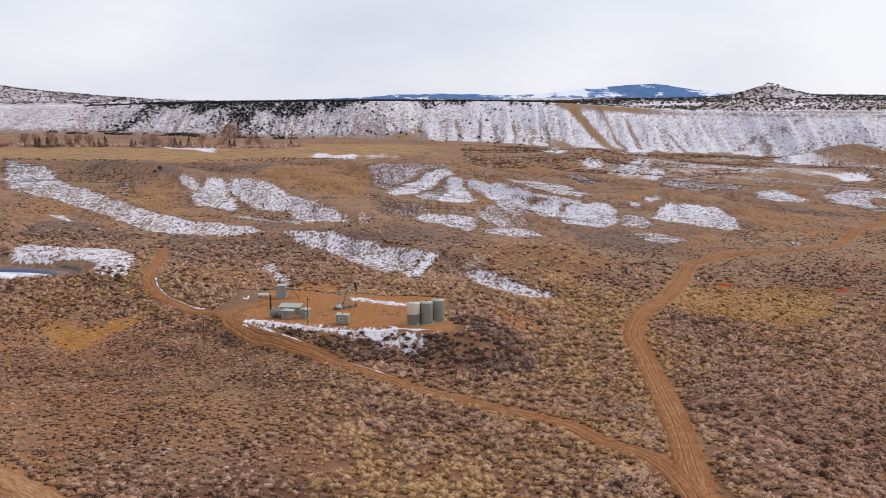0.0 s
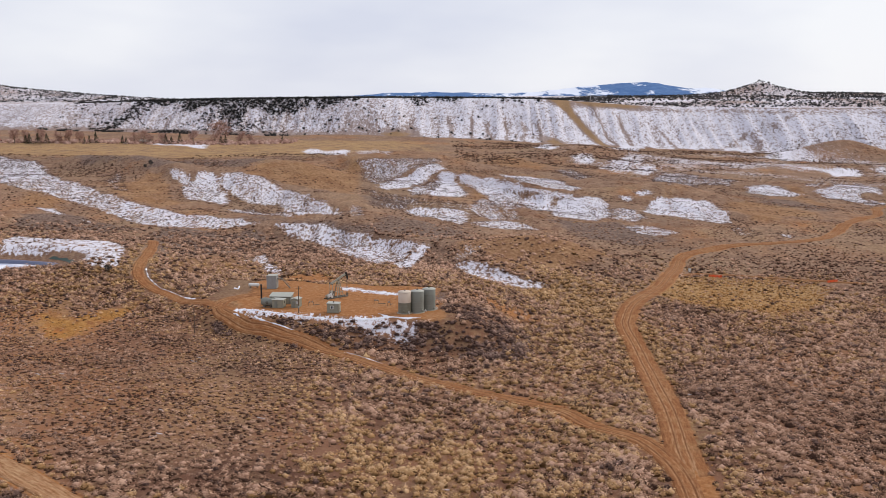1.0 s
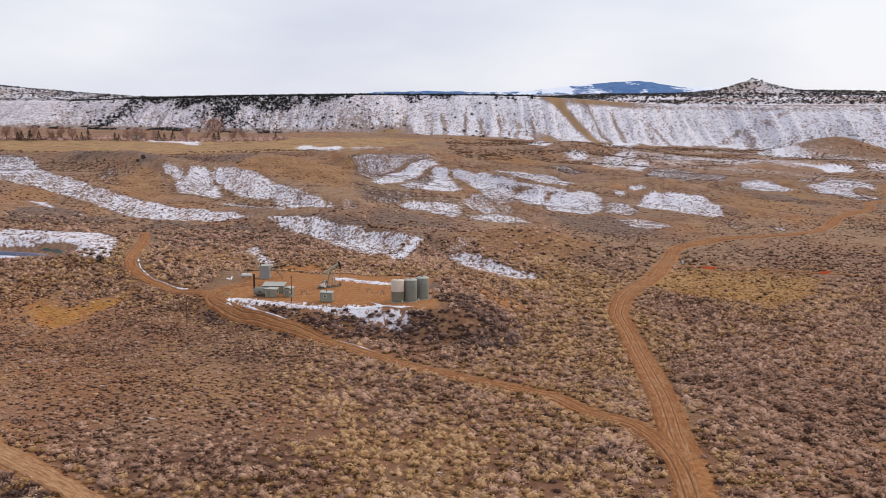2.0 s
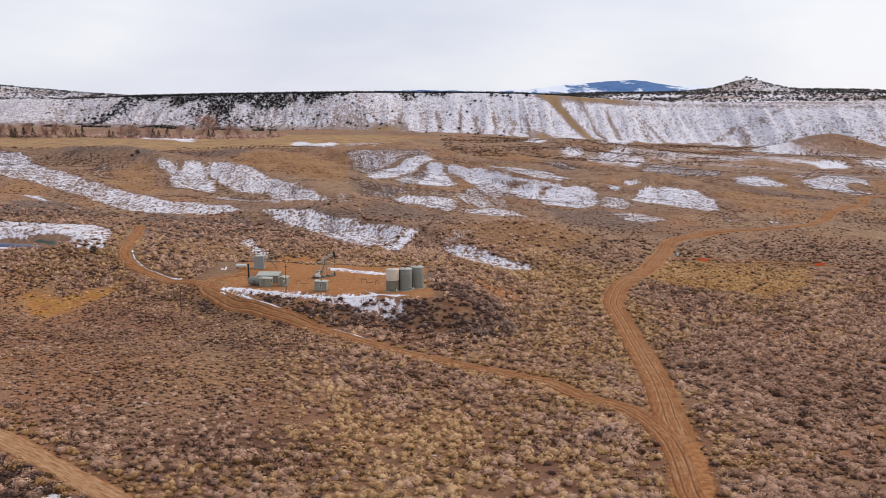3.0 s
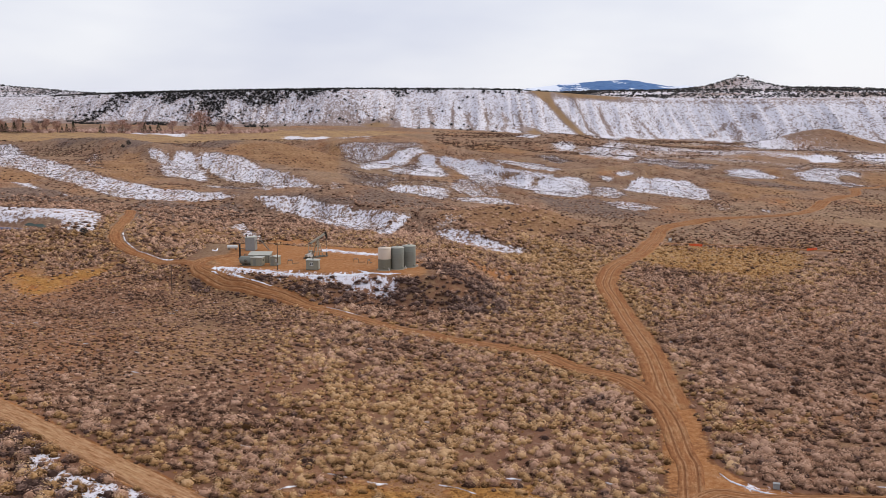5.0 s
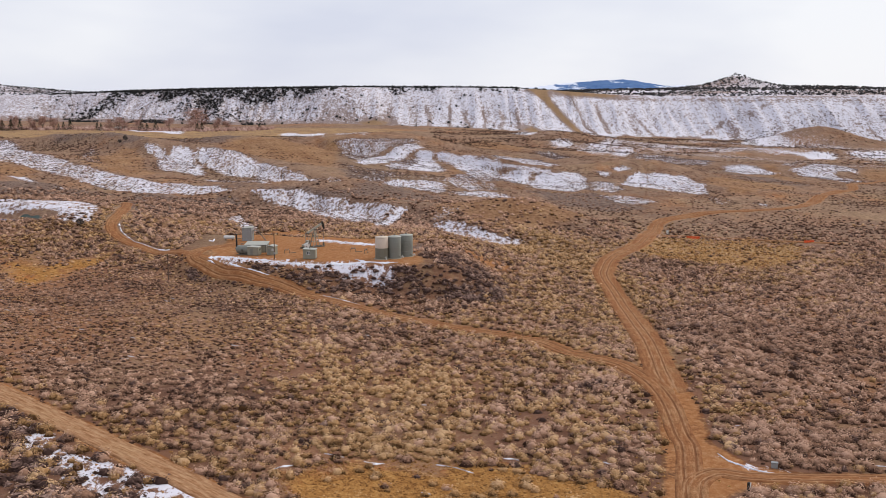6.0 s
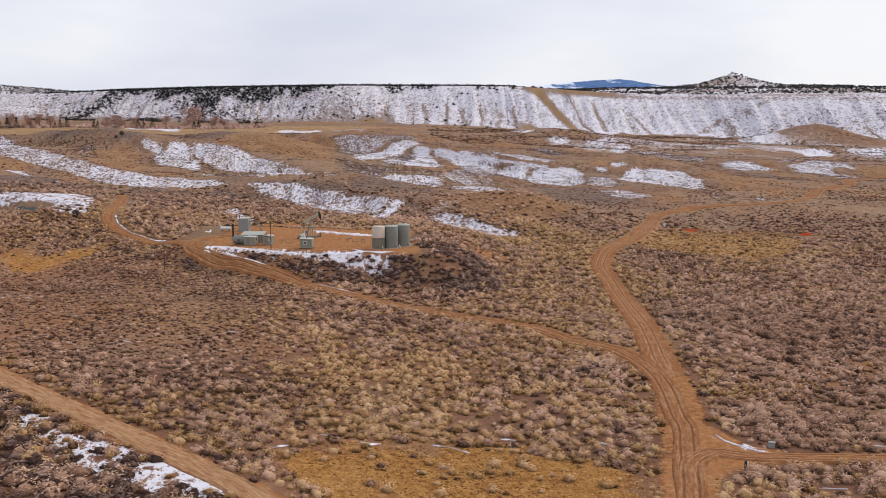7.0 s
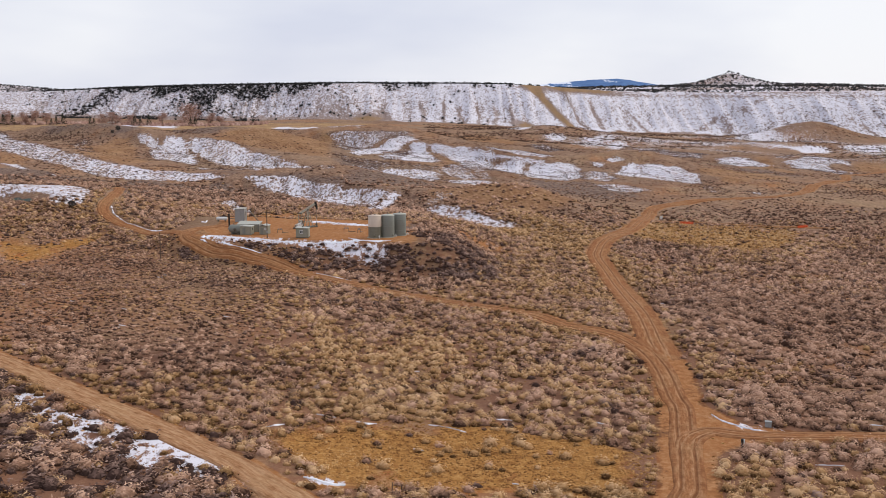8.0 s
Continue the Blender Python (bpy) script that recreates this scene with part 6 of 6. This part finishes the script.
def valve_stand(x, y, turn, label):
    t = thing("valve_stand", (x, y, PAD_Z), turn, label, "pipework", "pipework on the pad")
    bm = fresh()
    for dx in (-0.7, 0.7):
        bar(bm, (dx, 0, 0), (dx, 0, 1.0), 0.05)
    part("riser", bar(bm, (-0.7, 0, 1.0), (0.7, 0, 1.0), 0.05), M_IRON, t)
    for dx in (-0.35, 0.35):
        wheel = part("valve", bar(fresh(), (dx, 0, 0.9), (dx, 0, 1.15), 0.14), M_GREYBOX, t)
        part("handwheel", bar(fresh(), (dx, 0, 1.25), (dx, 0, 1.3), 0.24, None, 14), M_IRON, wheel)
    part("line_pipe", bar(fresh(), (0.7, 0, 0.12), (2.6, 0.5, 0.1), 0.07), M_IRON, t)


valve_stand(-35.9, 275.0, 15, "rusty pipe risers and valves on bare dirt")
valve_stand(-17.0, 277.0, -10, "low rusty pipe manifold on bare dirt")
valve_stand(-13.2, 274.5, 60, "low rusty pipe manifold beside the tanks")


def orange_barrier(x, y, turn, label):
    """Sagging plastic netting between stakes."""
    t = thing("safety_barrier", (x, y, ground_at(x, y)), turn, label, "barrier", "orange barriers")
    posts = (-2.6, -0.9, 0.8, 2.5)
    for k, px in enumerate(posts):
        part("stake", bar(fresh(), (px, 0, -0.3), (px + 0.06 * (-1) ** k, 0.05, 1.15), 0.035), M_IRON, t)
    for a, b in zip(posts[:-1], posts[1:]):
        bm = fresh()
        for r in range(7):
            z = 0.3 + 0.14 * r
            pts = [(a + (b - a) * f, 0.06 * math.sin(9 * f + r), z - 0.18 * math.sin(math.pi * f)) for f in (0, 0.25, 0.5, 0.75, 1)]
            for p, q in zip(pts[:-1], pts[1:]):
                beam(bm, p, q, 0.02, 0.115)
        for f in (0.1, 0.3, 0.5, 0.7, 0.9):
            d = 0.18 * math.sin(math.pi * f)
            beam(bm, (a + (b - a) * f, 0.02, 0.22 - d), (a + (b - a) * f, 0.02, 1.03 - d), 0.09, 0.02)
        part("netting", bm, M_ORANGE, t)


orange_barrier(113.5, 381.5, -12, "bright orange plastic safety netting beside the track")
orange_barrier(158.5, 375.5, 20, "bright orange plastic safety netting in the sagebrush")


def gate_posts():
    t = thing("marker_sign", (104.6, 388.0, ground_at(104.6, 388)), 10, "small white marker board on two grey posts", "sign")
    for dx in (-0.55, 0.55):
        part("post", bar(fresh(), (dx, 0, -0.3), (dx, 0, 2.2), 0.07), M_GREYBOX, t)
    part("board", block(fresh(), (1.2, 0.05, 0.8), (0, -0.1, 1.5), bevel=0.01), M_WHITE, t, "blank white board")
    part("lower_board", block(fresh(), (0.7, 0.05, 0.4), (0, -0.1, 0.75), bevel=0.01), M_WHITE, t)


gate_posts()


def roadside_marker():
    t = thing("roadside_marker", (46.0, 122.6, ground_at(46.0, 122.6)), 25, "black roadside post with a small white plate", "marker post")
    part("post", block(fresh(), (0.45, 0.4, 1.3), (0, 0, 0.55), bevel=0.08), M_BLACK, t)
    part("plate", block(fresh(), (0.24, 0.03, 0.75), (0.06, -0.23, 0.85), bevel=0.005), M_WHITE, t, "white plate")


roadside_marker()


def fence_post(x, y, tall, lean, label):
    t = thing("fence_post", (x, y, ground_at(x, y)), 15, label, "fence post", "posts by the near track")
    part("post", bar(fresh(), (0, 0, -0.3), (lean, 0, tall), 0.07, 0.055, 10), M_POLE, t)
    part("wire_staple", bar(fresh(), (lean * 0.8 - 0.09, -0.02, tall * 0.8), (lean * 0.8 + 0.09, -0.02, tall * 0.8), 0.012, None, 6), M_IRON, t)


fence_post(-1.16, 105.3, 1.45, 0.03, "dark weathered wooden fence post in sagebrush")
fence_post(-0.05, 106.3, 0.8, -0.05, "short weathered wooden post stub in sagebrush")


def junction_box():
    x, y = 52.6, 130.8
    t = thing("utility_box", (x, y, ground_at(x, y)), -20, "small pale blue utility box in the sagebrush", "utility box")
    part("body", block(fresh(), (0.9, 0.6, 0.8), (0, 0, 0.38), bevel=0.05), M_GREYBOX, t)
    part("lid", block(fresh(), (1.0, 0.7, 0.1), (0, 0, 0.82), bevel=0.03), M_GREYBOX, t)


junction_box()

# ---------------------------------------------------------------- the pond


def pond():
    t = thing("pond", (*POND_AT, POND_Z), 0, "lined pond half frozen under snow with a dark rim", "pond")
    a, b = POND_HALF
    bm, rows = fresh(), []
    for q in np.linspace(0.70, 1.06, 10):
        row = []
        for k in range(96):
            th = 2 * math.pi * k / 96
            wob = 1 + 0.025 * math.sin(5 * th) + 0.015 * math.sin(11 * th + 1)
            x, y = a * q * wob * math.cos(th), b * q * wob * math.sin(th)
            row.append(bm.verts.new((x, y, ground_at(POND_AT[0] + x, POND_AT[1] + y) - POND_Z + 0.06)))
        rows.append(row)
    for p, q in zip(rows[:-1], rows[1:]):
        for k in range(96):
            bm.faces.new((p[k], p[(k + 1) % 96], q[(k + 1) % 96], q[k]))
    part("liner", bm, M_LINER, t, "dark blue plastic liner")
    bm = fresh()
    rim = [bm.verts.new((a * 0.935 * math.cos(2 * math.pi * k / 96), b * 0.92 * math.sin(2 * math.pi * k / 96), -0.10 + 0.01 * math.sin(k))) for k in range(96)]
    bm.faces.new(rim)
    part("ice", bm, M_ICE, t, "white snowy ice")
    # green fabric laid over the bank's outer side
    bm, rows = fresh(), []
    for k in range(25):
        th = radians(6 + 42 * k / 24)
        row = []
        for q in (1.17, 1.19, 1.21, 1.235 + 0.015 * math.sin(0.9 * k)):
            x, y = a * q * math.cos(th), b * q * math.sin(th)
            row.append(bm.verts.new((x, y, ground_at(POND_AT[0] + x, POND_AT[1] + y) - POND_Z + 0.1)))
        rows.append(row)
    for p, q in zip(rows[:-1], rows[1:]):
        for k in range(3):
            bm.faces.new((p[k], p[k + 1], q[k + 1], q[k]))
    part("bank_cover", bm, M_GREENLINER, t, "green bank fabric")


pond()

# ---------------------------------------------------------------- the hamlet under the mesa
M_TWIGS = brush_material("bare_cottonwood_twigs", (0.22, 0.115, 0.085), (0.42, 0.255, 0.20), (0.57, 0.40, 0.335))
M_SPRUCE = brush_material("spruce_needles", (0.012, 0.017, 0.011), (0.028, 0.036, 0.022), (0.06, 0.068, 0.04))


def leaf_mesh(name, tris, tint, material, parent):
    me = bpy.data.meshes.new(name)
    n = len(tris)
    me.from_pydata(tris.reshape(-1, 3).tolist(), [], np.arange(3 * n).reshape(-1, 3).tolist())
    me.attributes.new("tint", "FLOAT", "POINT").data.foreach_set("value", np.repeat(tint, 3))
    me.materials.append(material)
    ob = new(name, me)
    ob.parent = parent
    return ob


def needles(n, where, size):
    d = rng.normal(size=(n, 3))
    d /= np.linalg.norm(d, axis=1)[:, None]
    e = np.cross(d, rng.normal(size=(n, 3)))
    e /= np.linalg.norm(e, axis=1)[:, None]
    s = size * rng.uniform(0.6, 1.3, (n, 1))
    return np.stack([where - d * s * 0.5, where + d * s * 0.5 + e * s * 0.3, where + d * s * 0.5 - e * s * 0.3], 1)


def spruce(x, y, tall, label):
    t = thing("spruce", (x, y, ground_at(x, y)), 0, label, "tree", "spruces by the hamlet")
    part("trunk", bar(fresh(), (0, 0, -0.3), (0, 0, tall * 0.9), 0.22, 0.05), M_BARK, t)
    n = 420
    h = rng.uniform(0, 1, n) ** 1.3
    tier = 0.78 + 0.22 * np.sin(h * 40)
    r = (1 - h) * tall * 0.5 * tier * np.sqrt(rng.uniform(0.1, 1, n)) + 0.1
    a = rng.uniform(0, 2 * np.pi, n)
    p = np.stack([r * np.cos(a), r * np.sin(a), 0.06 * tall + h * tall * 0.96], -1)
    leaf_mesh("crown", needles(n, p, 0.075 * tall), 0.4 + rng.normal(0, 0.2, n), M_SPRUCE, t)


def cottonwood(x, y, tall, wide, label):
    t = thing("cottonwood", (x, y, ground_at(x, y)), 0, label, "tree", "bare trees by the hamlet")
    bm = bar(fresh(), (0, 0, -0.3), (0.1, 0, tall * 0.35), 0.03 * tall, 0.022 * tall)
    tips = []
    for k in range(7):
        a = 2 * math.pi * k / 7 + rng.uniform(-0.3, 0.3)
        tip = Vector((math.cos(a) * wide * rng.uniform(0.25, 0.42), math.sin(a) * wide * rng.uniform(0.25, 0.42), tall * rng.uniform(0.3, 0.9)))
        bar(bm, (0.1, 0, tall * rng.uniform(0.22, 0.34)), tip, 0.014 * tall, 0.004 * tall, 6)
        tips.append(tip)
    part("trunk", bm, M_BARK, t)
    n = 800
    c = np.array(tips)[rng.integers(0, len(tips), n)]
    p = c + rng.normal(size=(n, 3)) * np.array([wide * 0.17, wide * 0.17, tall * 0.15])
    p[:, 2] = np.clip(p[:, 2], tall * 0.06, tall)
    leaf_mesh("crown", needles(n, p, 0.085 * tall), 0.45 + rng.normal(0, 0.2, n), M_TWIGS, t)


def cottage(x, y, turn, wall_m, roof_m, label):
    t = thing("cottage", (x, y, ground_at(x, y)), turn, label, "house", "houses under the mesa")
    w, d, h = 12.0, 8.0, 2.9
    part("wall", block(fresh(), (w, d, h), (0, 0, h / 2), bevel=0.05), wall_m, t)
    roof = part("roof", gable_roof(fresh(), w, d, h, 1.9, 0.5), roof_m, t)
    part("chimney", block(fresh(), (0.7, 0.7, 1.6), (3, 0.6, h + 1.9)), M_BARK, roof)
    for wx in (-3.5, 3.2):
        framed_window(t, wx, -d / 2 - 0.03, 1.6, 1.4, 1.1)
    part("door", block(fresh(), (1.0, 0.08, 2.05), (0.3, -d / 2 - 0.03, 1.03), bevel=0.02), M_POLE, t)


def juniper(x, y, tall, label):
    t = thing("juniper", (x, y, ground_at(x, y)), 0, label, "tree", "lone junipers")
    part("trunk", bar(fresh(), (0, 0, -0.3), (0.1, 0, tall * 0.6), 0.06 * tall, 0.03 * tall), M_BARK, t)
    n = 300
    p = rng.normal(size=(n, 3))
    p /= np.linalg.norm(p, axis=1)[:, None]
    p = p * rng.uniform(0.5, 1.0, (n, 1)) * np.array([tall * 0.5, tall * 0.5, tall * 0.45]) + np.array([0, 0, tall * 0.52])
    leaf_mesh("crown", needles(n, p, 0.16 * tall), 0.4 + rng.normal(0, 0.2, n), M_JUNIPER, t)


juniper(-176, 600, 3.0, "dark lone juniper on a brown slope")
juniper(-179.5, 600, 2.4, "dark lone juniper on a brown slope")
juniper(-107.5, 313, 2.6, "dark low juniper beside patchy snow")
n_thicket = 700
tx, ty = rng.uniform(-520, -160, n_thicket), rng.uniform(1078, 1150, n_thicket)
scatter("hamlet_thicket", tx, ty, rng.uniform(1.6, 4.2, n_thicket), 1.15, 0.5 + rng.normal(0, 0.2, n_thicket), 26, M_TWIGS,
        "bare reddish willow thickets round the hamlet", "shrubs", thick=0.13, stem_shade=0.2)
M_REDROOF = painted_steel("rusty_red_roof", (0.30, 0.09, 0.06), (0.20, 0.08, 0.05), 0.8)
for k, (x, y, tall) in enumerate(((-452, 1074, 9), (-446, 1070, 11), (-438, 1072, 12), (-428, 1072, 11), (-382, 1060, 7), (-374, 1052, 9), (-368, 1055, 12), (-344, 1070, 9),
                                  (-338, 1064, 8), (-300, 1084, 11), (-293, 1080, 9), (-286, 1090, 12), (-240, 1090, 9), (-234, 1086, 10), (-176, 1120, 7))):
    spruce(x, y, tall, "dark green spruce beside the hamlet's fields")
for k, (x, y, tall, wide) in enumerate(((-466, 1078, 15, 9), (-456, 1086, 14, 8), (-442, 1090, 15, 9), (-420, 1086, 13, 8), (-408, 1084, 15, 8), (-398, 1090, 13, 9), (-340, 1098, 12, 8), (-330, 1102, 14, 9),
                                        (-322, 1096, 11, 8), (-308, 1100, 12, 8), (-276, 1110, 13, 9), (-262, 1190, 24, 22), (-254, 1120, 12, 12), (-226, 1130, 13, 9), (-214, 1124, 10, 8))):
    cottonwood(x, y, tall, wide, "bare reddish cottonwood" + (" towering over the hamlet" if tall > 20 else " beside the hamlet's fields"))
cottage(-492, 1088, 8, M_BARK, M_REDROOF, "low house with a rusty red gable roof")
cottage(-330, 1110, -12, M_WHITE, M_ROOFTIN, "small pale house among bare trees")

# ---------------------------------------------------------------- mountains on the skyline


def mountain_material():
    m = Nodes("haze_blue_mountain", 0.95)
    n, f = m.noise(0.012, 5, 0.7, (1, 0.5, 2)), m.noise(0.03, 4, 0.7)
    # the blue of aerial haze is painted into the forest's colour
    hazed_forest = m.ramp(f, (0.3, (0.045, 0.11, 0.27)), (0.6, (0.08, 0.17, 0.36)), (0.8, (0.16, 0.26, 0.46)))
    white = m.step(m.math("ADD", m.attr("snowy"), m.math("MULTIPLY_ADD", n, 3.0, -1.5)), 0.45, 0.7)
    return m.done(m.mix(white, hazed_forest, (0.72, 0.76, 0.86)))


def mountains():
    xs = np.linspace(-700, 1700, 220)
    crest_x = (-700, -340, -260, -60, 150, 280, 420, 560, 700, 820, 930, 1010, 1080, 1160, 1210, 1300, 1360, 1420, 1700)
    crest_z = (60, 72, 82, 86, 85, 79, 83, 96, 112, 122, 131, 133, 128, 112, 106, 108, 102, 90, 60)
    crest = np.interp(xs, crest_x, crest_z) + 4 * fbm(xs / 70, 0 * xs, 81, 4)
    rows, snowy = [], []
    for k, f in enumerate(np.linspace(0, 1, 26)):
        y = 4250 + 420 * f + 30 * vnoise(xs / 90, np.full(xs.shape, f * 3), 83)
        z = 30 + (crest - 30) * (f ** 0.8) + 6 * (1 - f) * f * 4 * fbm(xs / 80, np.full(xs.shape, 4 * f), 84, 3)
        rows.append(np.stack([xs, y, z], -1))
        snowy.append(0.25 + 0.7 * np.exp(-((xs - 650) / 160) ** 2) * f + 0.5 * np.exp(-((xs - 1290) / 90) ** 2) + 0.35 * np.exp(-((xs - 380) / 120) ** 2) - 0.12 * np.exp(-((xs - 1000) / 160) ** 2))
    rows.append(np.stack([xs, np.full(xs.shape, 4850.0), np.full(xs.shape, 20.0)], -1))
    snowy.append(0 * xs)
    co = np.concatenate(rows)
    n = len(xs)
    idx = np.arange(len(co)).reshape(-1, n)
    q = np.stack([idx[:-1, :-1], idx[:-1, 1:], idx[1:, 1:], idx[1:, :-1]], -1).reshape(-1, 4)
    me = bpy.data.meshes.new("mountain_backdrop")
    me.from_pydata(co.tolist(), [], q.tolist())
    me.polygons.foreach_set("use_smooth", np.ones(len(q), bool))
    me.attributes.new("snowy", "FLOAT", "POINT").data.foreach_set("value", np.concatenate(snowy))
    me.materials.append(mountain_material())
    tagged(new("mountain_backdrop", me), "distant forested mountains streaked with snow, haze painted in as blue", "mountains", kind="structure")


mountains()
